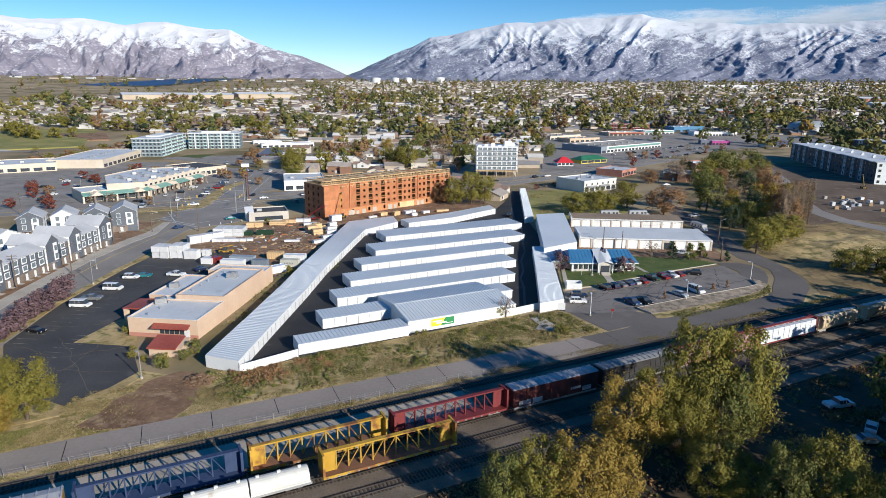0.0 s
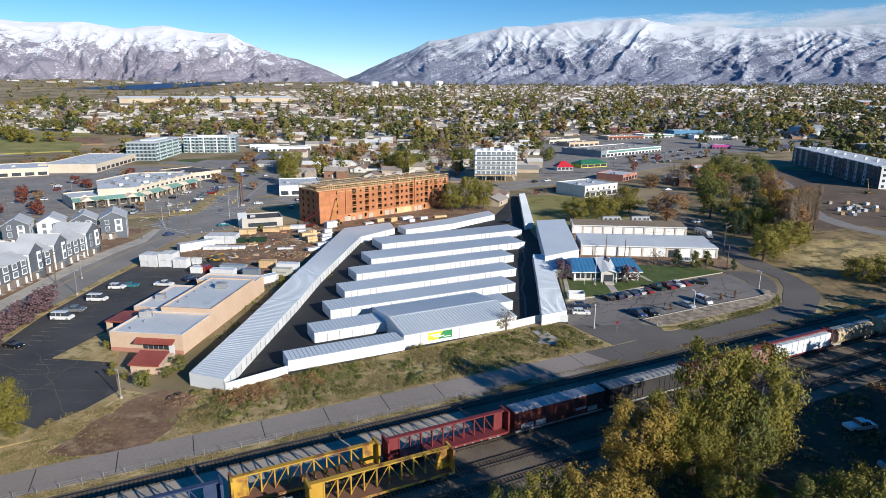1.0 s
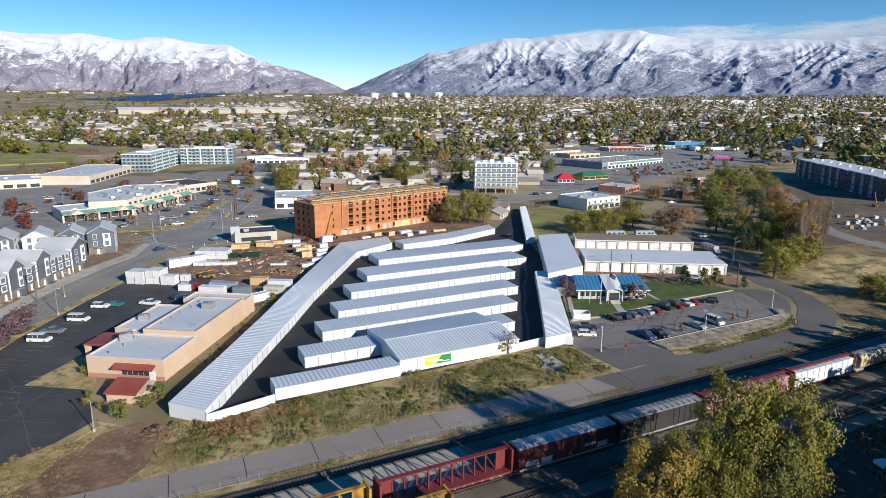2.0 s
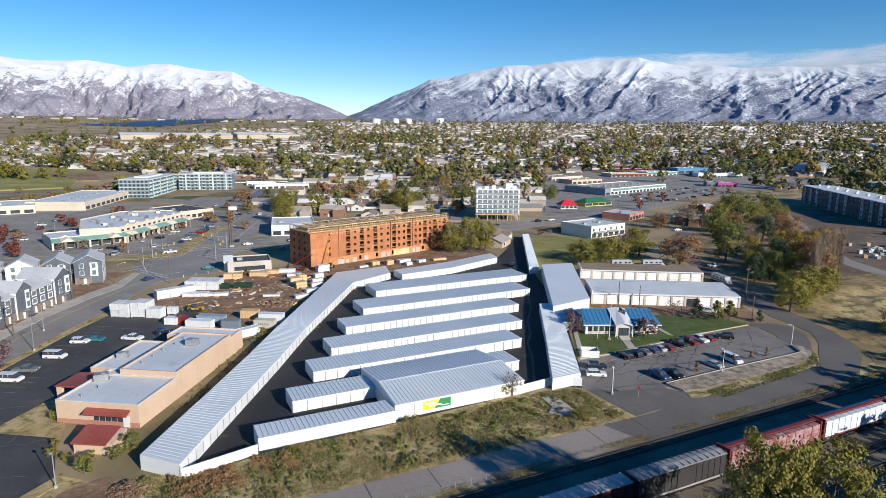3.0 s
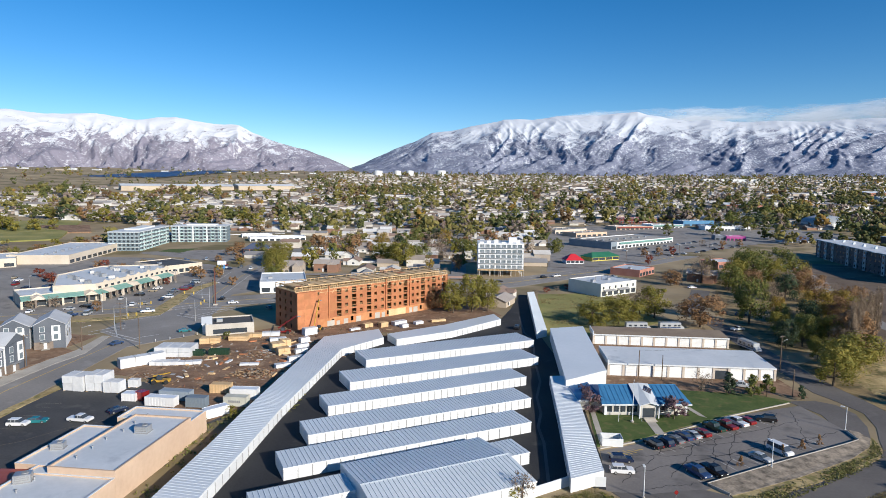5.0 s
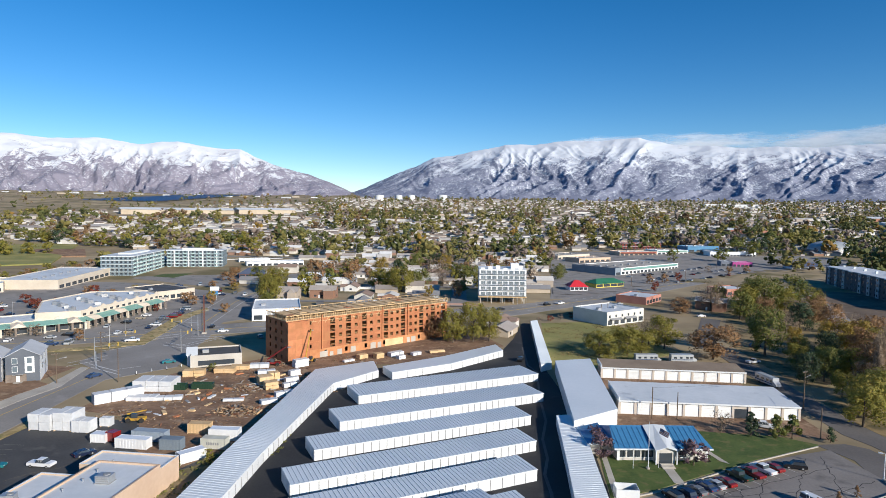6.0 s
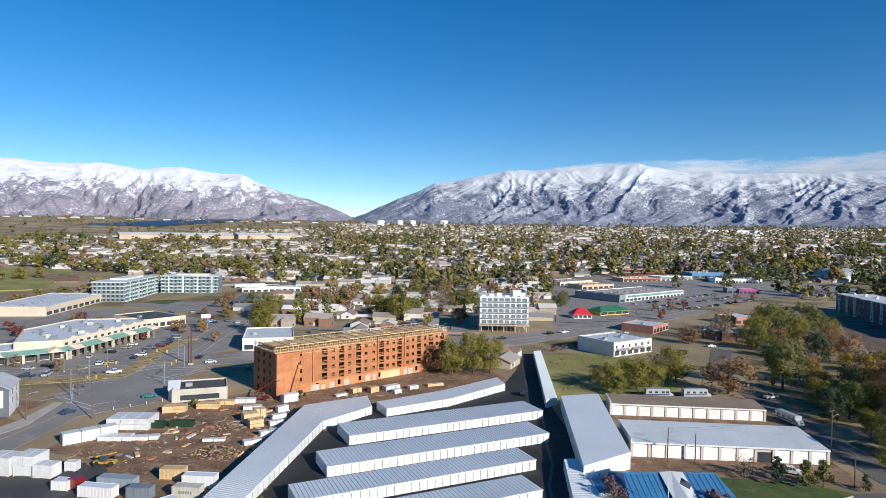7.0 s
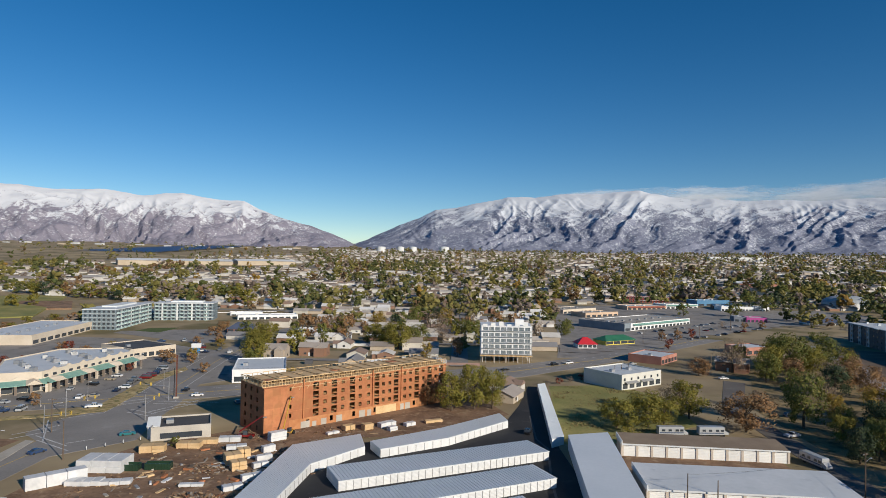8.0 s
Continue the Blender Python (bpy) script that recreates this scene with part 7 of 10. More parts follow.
# beside the tracks
for x, y, h, r, kind in ((27.5, 114.6, 22.0, 5.0, "olive"), (35.3, 116.4, 20.6, 5.4, "olive"), (31.5, 112.0, 15.0, 4.6, "green"), (16.5, 108.3, 13.9, 5.0, "gold"), (20.6, 111.0, 14.6, 3.4, "olive"), (25.5, 109.6, 13.6, 3.8, "olive"), (27.1, 99.0, 9.9, 3.4, "olive"), (30.4, 98.8, 8.0, 3.0, "olive"), (7.9, 88.4, 14.7, 4.8, "gold"), (2.5, 87.5, 14.0, 3.6, "olive"), (12.1, 89.7, 12.8, 3.2, "gold"), (-2.5, 87.2, 12.3, 2.8, "green"),
                         (40.5, 94.6, 14.4, 4.0, "olive"), (35.7, 94.4, 12.4, 3.4, "green"), (45.3, 96.7, 9.7, 2.6, "green"), (64.6, 128.8, 15.0, 3.8, "green"), (-88.5, 101.4, 11.5, 4.6, "olive"), (-94.5, 100.0, 11.5, 5.4, "olive"), (-101.5, 97.0, 10.5, 5.0, "olive"), (-90.5, 95.5, 8.5, 4.2, "gold"),
                         (48, 88, 15, 4.8, "green"), (92, 163, 15, 5.2, "green"), (98, 176, 14, 5.2, "olive"), (58, 108, 10, 3.6, "green"),
                         (61, 82, 15, 6.0, "green"), (68, 89, 15, 6.2, "green"), (75, 97, 15, 6.2, "olive"), (82, 103, 15, 6.2, "green"), (88, 111, 15, 6.2, "green"), (94, 119, 15, 6.2, "olive"), (101, 128, 14, 6.0, "green"), (108, 137, 14, 6.0, "green"), (114, 148, 13, 6.0, "olive"), (72, 78, 16, 6.5, "green"), (84, 88, 16, 6.5, "green"), (96, 104, 16, 6.5, "green"), (108, 120, 16, 6.5, "green"), (52, 74, 14, 6.0, "green"), (40, 72, 13, 5.6, "green"), (118, 160, 12, 5.6, "olive"),
                         (62, 97, 15, 5.6, "green"), (66, 106, 19, 5.8, "olive"), (72, 115, 20, 6.0, "green"), (78, 124, 19, 5.8, "green"), (97, 172, 13, 5.6, "olive"), (104, 184, 12, 5.4, "green"), (58, 90, 13, 5.4, "green"), (79, 112, 17, 6.2, "green"), (86, 124, 16, 6.0, "olive"), (92, 130, 20, 6.0, "green"), (100, 140, 20, 6.0, "green"), (108, 151, 19, 6.0, "olive"), (97, 113, 20, 6.0, "green"), (115, 163, 18, 6.0, "green"), (111, 196, 11, 5.4, "olive")):
    tree(x, y, h, r * 1.24, kind, 2 if x < 56 and y > 85 else 0, group="trackside trees")
# round the yard, the garages and the field
for x, y, h, r, kind in ((-44, 331, 14.5, 6.4, "olive"), (-36, 336, 17.0, 7.0, "olive"), (-29, 338, 15.0, 5.8, "olive"), (-50, 340, 9, 4.6, "bare"), (-55, 338, 8, 4.2, "rust"),
                         (16.4, 320.3, 10.2, 6.2, "olive"), (27.6, 324.7, 12.0, 7.4, "olive"), (38.9, 344.0, 12.0, 6.3, "bare"), (44.6, 340.0, 14.0, 7.8, "olive"), (60.3, 325.0, 13.5, 9.4, "rust"), (90.0, 450.0, 18.0, 11.0, "bare"), (82.5, 335.6, 20.5, 8.6, "green"), (99.2, 425.0, 15.0, 7.6, "green"), (106.0, 380.0, 12.0, 7.5, "bare"), (118.0, 396.0, 14.0, 8.0, "dark"), (122.4, 480.0, 17.0, 11.4, "green"),
                         (122.0, 412.0, 14.0, 8.6, "bare"), (122.0, 458.0, 21.0, 12.5, "green"), (142.0, 474.0, 20.0, 12.5, "green"), (108.0, 446.0, 16.0, 9.0, "olive"), (138.0, 436.0, 17.0, 8.8, "olive"), (97.0, 345.6, 10.7, 4.4, "gold"), (99.5, 321.2, 13.8, 5.5, "dark"), (92.7, 328.7, 10.2, 4.7, "green"), (112.0, 343.0, 14.5, 8.6, "gold"), (124.3, 358.9, 15.6, 7.1, "bare"), (100.9, 305.6, 11.2, 6.0, "olive"), (80.5, 252.7, 11.5, 6.6, "olive"), (88.0, 263.0, 12.0, 8.6, "olive"), (96.0, 272.0, 12.0, 8.4, "olive"), (106.0, 298.0, 14.0, 8.0, "rust"), (112.0, 312.0, 15.0, 8.4, "bare"), (116.0, 328.0, 14.0, 8.0, "rust"), (138.0, 371.0, 13.0, 7.5, "rust"), (122.0, 330.0, 14.0, 8.0, "olive"), (99.2, 292.6, 9.0, 5.0, "bare"),
                         (76.0, 362.0, 8.0, 4.6, "bare"), (122.0, 348.0, 14.0, 7.6, "gold"), (108.0, 318.0, 10.0, 5.6, "rust"), (92.0, 306.0, 7.0, 4.2, "green"), (70.0, 436.0, 9.0, 6.0, "rust"), (88.0, 318.0, 9.0, 5.4, "olive"), (96.0, 312.0, 10.0, 5.6, "green"), (104.0, 300.0, 9.0, 5.0, "gold"), (134.0, 420.0, 15.0, 8.0, "rust"), (120.0, 346.0, 13.0, 6.4, "rust"), (132.0, 396.0, 14.0, 7.0, "rust"), (112.0, 426.0, 12.0, 7.0, "rust"), (134.0, 460.0, 15.0, 8.0, "olive"), (100.0, 470.0, 13.0, 7.0, "olive"), (83.0, 296.0, 11.0, 5.0, "dark"), (90.0, 300.0, 12.0, 5.5, "green"), (97.0, 282.0, 9.0, 4.6, "green"), (88.0, 282.0, 8.0, 4.2, "olive"), (106.0, 282.0, 5.0, 3.4, "olive"), (20.0, 314.0, 6.0, 4.2, "olive"), (34.0, 330.0, 9.0, 5.4, "olive"),
                         (102.7, 231.9, 8, 7.0, "olive"), (111.5, 231.9, 9, 7.5, "olive"), (118.6, 223.0, 9, 8.0, "olive"), (109.7, 215.9, 6, 5.0, "olive"), (129.2, 231.9, 9, 7, "olive"), (-7.0, 169.0, 6.0, 2.2, "bare"), (-8.6, 168.6, 3.0, 1.6, "olive")):
    tree(x, y, h, r * (0.86 if x > 75 else 1.0), kind, 1, group="yard trees")
for k in range(13):
    x, y = 100.5 + k * 1.85 + 0.5 * math.sin(k * 3), 288 + k * 2.35
    tree(x, y, 19 + 2 * math.sin(k * 1.9), 3.4, "bare", 1, column_shape, "tall bare Lombardy poplar in a row", "poplar row")
# the lawn
for x, y, h, r in ((47.8, 239.0, 6.2, 2.9), (53.8, 238.6, 6.4, 2.8), (57.8, 239.2, 6.6, 2.6), (66.4, 238.4, 4.2, 1.7)):
    tree(x, y, h, r * 1.2, "dark" if x < 50 or x > 60 else "green", 1, cone_shape, "dense dark conical evergreen on the lawn", "lawn evergreens")
for x, y, h, r, kind in ((28.8, 216.6, 5.6, 3.6, "purple"), (8.2, 216.5, 5.8, 3.0, "purple"), (7.8, 223.5, 5.2, 2.6, "purple"), (41.0, 240.5, 5.6, 2.8, "bare")):
    tree(x, y, h, r, kind, 1, group="lawn trees")
for x, y in ((53.2, 203.0), (58.1, 206.6), (37.2, 191.6), (47.8, 199.0)):
    tree(x, y, 2.6, 1.0, "rust", 0, cone_shape, "small brown clipped shrub in the gravel bank", "bank shrubs")
# shrubs along the west street and before the tan building
for i in range(17):
    x, y = -122.5 - i * 0.75, 128 + i * 2.4
    tree(x + math.sin(i * 5.0), y, 5.0 + 0.8 * math.sin(i * 2.1), 3.3, "purple", 1, round_shape, "leafless purple-brown street shrub", "street shrubs")
for x, y, h, r, kind in ((-199, 300, 5, 2.4, "rust"), (-206, 396, 6, 3.4, "rust"), (-214, 404, 7, 4.2, "rust"), (-204, 414, 6, 3.6, "gold"), (-197, 402, 5, 3.0, "rust"), (-166, 412, 14, 8.0, "olive"), (-160, 398, 9, 5.0, "green"), (-247, 510, 7, 6.0, "rust"), (-256, 538, 8, 6.0, "rust"), (-191, 478, 15, 9.0, "olive"), (-199, 486, 12, 7.0, "gold"), (-212, 372, 4, 2.2, "red"), (-128, 372, 6, 3.4, "gold"), (-288, 420, 6, 3.4, "red"), (-262, 402, 7, 3.4, "rust"), (-176, 378, 5, 3.0, "rust")):
    tree(x, y, h, r, kind, 1, group="street trees")
for x, y, r in ((-97.5, 141, 1.2), (-87, 128.5, 1.1), (-83.5, 127.4, 1.0), (-89.0, 131.5, 0.9), (-78.6, 127.0, 1.5), (-75.2, 130.0, 1.6), (-75, 133, 2.0), (-77.3, 124.5, 2.0), (6.4, 160.2, 1.6), (8.0, 159.6, 1.2), (-25.9, 153.0, 0.9), (-27.6, 152.6, 0.7), (-118.5, 266.8, 1.8), (-80.5, 199, 1.4), (-78.5, 196, 1.2), (-84.2, 192, 1.2)):
    tree(x, y, r * 1.7, r, "green" if r > 1.5 else "olive", 0, round_shape, "leafy green shrub at the foot of the wall", "shrubs")
# along the main street
for x, y, kind in ((77, 584, "rust"), (90, 591, "rust"), (103, 605, "red"), (145, 680, "bare"), (161, 671, "rust"), (182, 691, "rust"), (73, 534, "red"), (70, 656, "bare")):
    tree(x, y, 7.5, 3.6, kind, 0, group="street trees")
# the plaza
for x, y, kind in ((-248, 289, "red"), (-273, 308, "red"), (-272, 318, "rust"), (-284, 369, "red"), (-278, 363, "red"), (-271, 371, "red"), (-264, 378, "red"), (-299, 378, "red"), (-294, 421, "rust"), (-260, 279, "red"), (-238, 279, "red"), (-289, 325, "red"), (-300, 336, "red"), (-309, 315, "red"), (-268, 432, "gold"), (-232, 300, "bare"), (-222, 303, "bare"), (-236, 470, "rust"), (-214, 462, "gold"), (-226, 480, "rust"),
                   (-188, 458, "olive"), (-196, 470, "olive"), (-180, 450, "olive"), (-172, 462, "green")):
    big = kind == "olive"
    tree(x, y, 11 if big else 5.5, 6.5 if big else 3.6, kind, 1, group="plaza trees")
for i in range(26):
    f = i / 25
    tree(-399 - 12 * f + 9 * math.sin(i * 2.7), 448 + 150 * f + 5 * math.sin(i * 1.3), 6 + 2 * math.sin(i * 1.9), 5.2, ("rust", "olive", "rust", "olive", "bare")[i % 5], 0, round_shape, "brown and olive hedge tree by the playing field", "field hedge")
for x, y, h, r in ((-556, 612, 17, 9.5), (-540, 607, 16, 9.0), (-528, 622, 15, 8.5), (-572, 622, 17, 9.5), (-590, 634, 16, 9.5), (-608, 646, 17, 10), (-520, 640, 13, 7.0)):
    tree(x, y, h, r, "olive", 0, round_shape, "large olive tree beside the playing field", "field trees")
for i in range(14):
    tree(-640 + i * 15.5 + 4 * math.sin(i * 2.2), 742 + 5 * math.sin(i * 1.7) - i * 1.5, 14 + 3 * math.sin(i * 2.9), 9.5, ("olive", "green", "olive", "dark", "olive", "rust", "green")[i % 7], 0, round_shape, "large leafy tree behind the playing field", "field trees")
for x, y, h, r, kind in ((-114, 492, 15, 9.5, "olive"), (-103, 484, 17, 10, "olive"), (-92, 492, 15, 9, "green"), (-124, 500, 14, 8.5, "olive"), (-80, 518, 12, 8, "bare"), (-62, 540, 15, 8, "green"), (4.8, 594, 13, 7.5, "green"), (-8, 700, 14, 8, "olive"), (-72, 556, 14, 7.5, "green"), (-128, 560, 12, 6, "bare"), (-150, 600, 14, 8, "gold"), (-126, 640, 17, 7.5, "green"), (-108, 650, 15, 7, "dark"), (-98, 640, 15, 7.5, "gold"),
                         (-331, 722, 19, 12, "olive"), (-352, 735, 17, 11, "olive"), (-305, 740, 17, 10, "green"), (-412, 801, 20, 12, "green"), (-395, 815, 18, 11, "olive"), (-257, 818, 20, 12, "olive"), (-232, 800, 17, 10, "green"), (-196, 830, 20, 11, "olive"), (-164, 850, 21, 11, "olive"),
                         (-47, 899, 20, 11, "green"), (-20, 880, 18, 11, "green"), (4, 905, 19, 11, "olive"), (25, 915, 21, 10, "gold"), (52, 920, 20, 11, "olive"), (184, 787, 16, 9, "green"), (220, 853, 22, 12, "green"), (236, 846, 20, 11, "green"), (250, 870, 22, 12, "dark"), (133, 779, 14, 8, "green"), (296, 970, 22, 13, "green"), (318, 980, 20, 12, "olive"), (352, 1010, 21, 12, "green"),
                         (-548, 742, 10, 6.5, "red"), (-534, 748, 9, 6, "red")):
    tree(x, y, h, r, kind, 1 if y < 700 else 0, group="town trees")
for i in range(9):
    tree(-8 + i * 5.5, 400 + i * 6.2 - 12, 3.0, 2.2, "red" if i % 2 else "bare", 0, round_shape, "bare reddish shrub along the field's fence", "field shrubs")



# ---- weeds and grass tufts on the verge and banks: stuff ----
def tufts(name, places, kind, size, label):
    r = np.random.default_rng(len(places))
    p = np.array(places)
    p = np.repeat(p, 3, axis=0)
    p[:, :2] += r.normal(size=(len(p), 2)) * 0.25
    p[:, 2] += 0.05 + 0.9 * size * r.random(len(p))
    v, f = leaf_quads(p, size, r)
    tagged(part(name, from_arrays(name, v, f), LEAF[kind]), label, "grass", kind="stuff")


def in_poly(x, y, poly):
    c = False
    for (x0, y0), (x1, y1) in zip(poly, poly[1:] + poly[:1]):
        if (y0 > y) != (y1 > y) and x < (x1 - x0) * (y - y0) / (y1 - y0) + x0:
            c = not c
    return c


def scatter(n, u0, u1, v0, v1, seed, dens):
    r = random.Random(seed)
    out = []
    while len(out) < n:
        u, v = r.uniform(u0, u1), r.uniform(v0, v1)
        m = at_uv(u, v).translation
        if r.random() < dens + 1.3 * noise.noise(Vector((m.x / 7, m.y / 7, seed))) and (r.random() < 0.07 or not in_poly(m.x, m.y, DUG)):
            out.append((m.x, m.y, 0.0))
    return out


def bushes(name, places, kind, radius, label, leaves=46):
    """Low rounded clumps of leaves, too many to count."""
    r = np.random.default_rng(len(places) + 3)
    cs, ns = [], []
    for x, y, z in places:
        k = radius * (0.45 + 1.0 * r.random() ** 1.6)
        d = r.normal(size=(leaves, 3))
        d[:, 2] = np.abs(d[:, 2])
        d /= np.linalg.norm(d, axis=1, keepdims=True)
        q = d * (0.6 + 0.5 * r.random((leaves, 1))) * np.array([k * (0.8 + 0.5 * r.random()), k * (0.8 + 0.5 * r.random()), k * 0.75])
        cs.append(q + np.array([x, y, z + 0.03]))
        ns.append(d)
    v, f = leaf_quads(np.concatenate(cs), radius * 0.24, r, np.concatenate(ns))
    tagged(part(name, from_arrays(name, v, f), LEAF[kind]), label, "shrubs", kind="stuff")


bushes("verge_shrubs", scatter(80, 14, 108, 125.5, 139.0, 31, -0.05), "green", 0.95, "low dark green shrubs in clumps on the verge")
bushes("verge_bushes", scatter(210, 12, 108, 124.6, 139.5, 33, 0.0), "weed", 0.75, "olive weeds in clumps on the verge")
bushes("rust_brush", scatter(90, 22, 42, 131, 139.0, 34, 0.3), "rust", 0.85, "rust-coloured dry brush by the wall")
bushes("straw_clumps", scatter(420, -8, 108, 123.8, 140.0, 35, 0.2), "straw", 0.6, "dry yellow grass in clumps on the verge")
bushes("scrub_bushes", scatter(160, 10, 190, 50, 82, 36, 0.1), "rust", 1.1, "rust-brown brush beside the tracks")
tufts("verge_weeds", scatter(3300, 18, 108, 124, 139.8, 1, 0.0), "weed", 0.137, "olive weeds thick on the verge")
tufts("verge_green", scatter(1600, 14, 108, 126, 139.8, 21, -0.1), "green", 0.144, "green weeds in clumps on the verge")
tufts("verge_grass", scatter(12150, -6, 108, 123.4, 141.0, 2, 0.35), "straw", 0.115, "dry yellow grass on the verge")
tufts("verge_brush", scatter(2250, 24, 46, 132, 139.5, 3, 0.1), "rust", 0.144, "rust-coloured dry brush by the wall")
tufts("lane_weeds", scatter(6750, -60, 200, 113.7, 115.9, 4, 0.4), "straw", 0.122, "dry weeds along the fence")
tufts("west_verge_weeds", scatter(5250, -45, 4, 123.6, 137, 5, 0.25), "straw", 0.137, "dry yellow weeds on the western verge")
tufts("west_verge_green", scatter(2100, -45, 2, 123.6, 130, 25, 0.05), "weed", 0.144, "green weeds low on the western verge")
tufts("scrub_brush", scatter(2600, 20, 170, 60, 83.5, 6, 0.0), "rust", 0.26, "rust-brown scrub beside the tracks")
tufts("scrub_weeds", scatter(1800, -20, 170, 55, 83.5, 7, 0.0), "weed", 0.26, "olive scrub beside the tracks")


def scatter_poly(n, poly, seed, dens=0.5):
    r = random.Random(seed)
    xs, ys = [p[0] for p in poly], [p[1] for p in poly]
    out = []
    while len(out) < n:
        x, y = r.uniform(min(xs), max(xs)), r.uniform(min(ys), max(ys))
        c = False
        for (x0, y0), (x1, y1) in zip(poly, poly[1:] + poly[:1]):
            if (y0 > y) != (y1 > y) and x < (x1 - x0) * (y - y0) / (y1 - y0) + x0:
                c = not c
        if c and r.random() < dens + 0.9 * noise.noise(Vector((x / 9, y / 9, seed))):
            out.append((x, y, 0.05))
    return out


tufts("bank_grass", scatter_poly(900, [(34, 177.5), (66, 202), (72, 212), (70, 203), (62, 195), (40, 177)], 11), "weed", 0.2, "green grass on the bank")
tufts("hill_grass", scatter_poly(2200, [(94, 256), (112, 258), (122, 276), (116, 288), (100, 284)], 12), "straw", 0.24, "dry yellow grass on the bank")
tufts("field_grass", scatter_poly(1500, [(-6, 386), (-2, 298), (16, 304), (44, 330), (38, 378), (20, 396)], 13, 0.1), "straw", 0.24, "rough grass on the empty lot")
tufts("yard_weeds", scatter_poly(500, [(-83, 190), (-78, 205), (-71, 236), (-66, 205), (-72, 150), (-77, 150)], 14), "weed", 0.3, "weeds between the buildings")
# ---- the town beyond ----
TOWN_WALL = pick("house_wall", ((0.62, 0.6, 0.56), (0.5, 0.42, 0.33), (0.28, 0.16, 0.11), (0.7, 0.7, 0.68), (0.42, 0.36, 0.3), (0.33, 0.2, 0.15), (0.58, 0.56, 0.5), (0.66, 0.62, 0.55)), 0.8)
TOWN_ROOF = pick("house_roof", ((0.38, 0.34, 0.31), (0.64, 0.63, 0.61), (0.28, 0.2, 0.16), (0.46, 0.42, 0.38), (0.72, 0.72, 0.72), (0.32, 0.28, 0.25), (0.24, 0.24, 0.25), (0.6, 0.58, 0.55)), 0.85)
STUFF_WALL = pick("far_house_wall", ((0.6, 0.58, 0.55), (0.74, 0.73, 0.71), (0.42, 0.33, 0.26), (0.66, 0.64, 0.6)), 0.8, "i")
STUFF_ROOF = pick("far_house_roof", ((0.22, 0.19, 0.17), (0.62, 0.61, 0.59), (0.2, 0.14, 0.11), (0.36, 0.32, 0.29), (0.16, 0.15, 0.15), (0.3, 0.24, 0.2)), 0.85, "i")


def house_meshes(k):
    """Walls and a pitched roof of one house, centred, facing -y."""
    r = random.Random(50 + k)
    L, D, h = 11 + 6 * r.random(), 8 + 2.5 * r.random(), 2.9 + (2.4 if k % 5 == 4 else 0)
    top = h + 1.6 + 0.9 * r.random()
    x, y = L / 2, D / 2
    w = Geo().add([(-x, -y, -0.6), (x, -y, -0.6), (x, y, -0.6), (-x, y, -0.6), (-x, -y, h), (x, -y, h), (x, y, h), (-x, y, h), (-x, 0, top), (x, 0, top)],
                  [(0, 1, 5, 4), (1, 2, 6, 9, 5), (2, 3, 7, 6), (3, 0, 4, 8, 7)])
    e = 0.5
    rf = Geo()
    for s in (-1, 1):
        a = [(-x - e, s * (y + e), h - 0.2), (x + e, s * (y + e), h - 0.2), (x + e, 0, top + 0.05), (-x - e, 0, top + 0.05)]
        b = [(p[0], p[1], p[2] + 0.18) for p in a]
        rf.add(a + b, [(4, 5, 6, 7), (3, 2, 1, 0), (0, 1, 5, 4), (1, 2, 6, 5), (2, 3, 7, 6), (3, 0, 4, 7)])
    wing = r.random() < 0.6
    if wing:
        rf.add([(x * 0.1, -y - 3.2, h - 0.2), (x * 0.9, -y - 3.2, h - 0.2), (x * 0.9, -y, h - 0.1), (x * 0.1, -y, h - 0.1), (x * 0.5, -y - 3.2, top - 0.4), (x * 0.5, -y + 2.0, top - 0.35)], [(0, 4, 5, 3), (1, 2, 5, 4), (0, 1, 4)])
        w.box(x * 0.15, x * 0.85, -y - 3.0, -y - 0.003, -0.6, h - 0.25)
    wm, rm = w.mesh("wall"), rf.mesh("roof")
    wm.materials.append(TOWN_WALL)
    rm.materials.append(TOWN_ROOF)
    win = plain_mesh("window", Geo().box(-0.8, 0.8, -0.05, 0.0, -0.6, 0.6), M_glass)
    door = plain_mesh("door", Geo().box(-0.5, 0.5, -0.06, 0.0, -1.0, 1.1), M_white)
    return wm, rm, win, door, (x, y, wing)


HOUSES = [house_meshes(k) for k in range(10)]
MAIN = ((-900, 20), (-420, 161), (-215, 295), (-130, 350), (-55, 402), (20, 478), (90, 575), (183, 698), (240, 780), (330, 840), (900, 1000))


def main_y(x):
    for (x0, y0), (x1, y1) in zip(MAIN, MAIN[1:]):
        if x <= x1:
            return y0 + (y1 - y0) * (x - x0) / (x1 - x0)
    return 1000


def inside(x, y, poly):
    c = False
    for (x0, y0), (x1, y1) in zip(poly, poly[1:] + poly[:1]):
        if (y0 > y) != (y1 > y) and x < (x1 - x0) * (y - y0) / (y1 - y0) + x0:
            c = not c
    return c


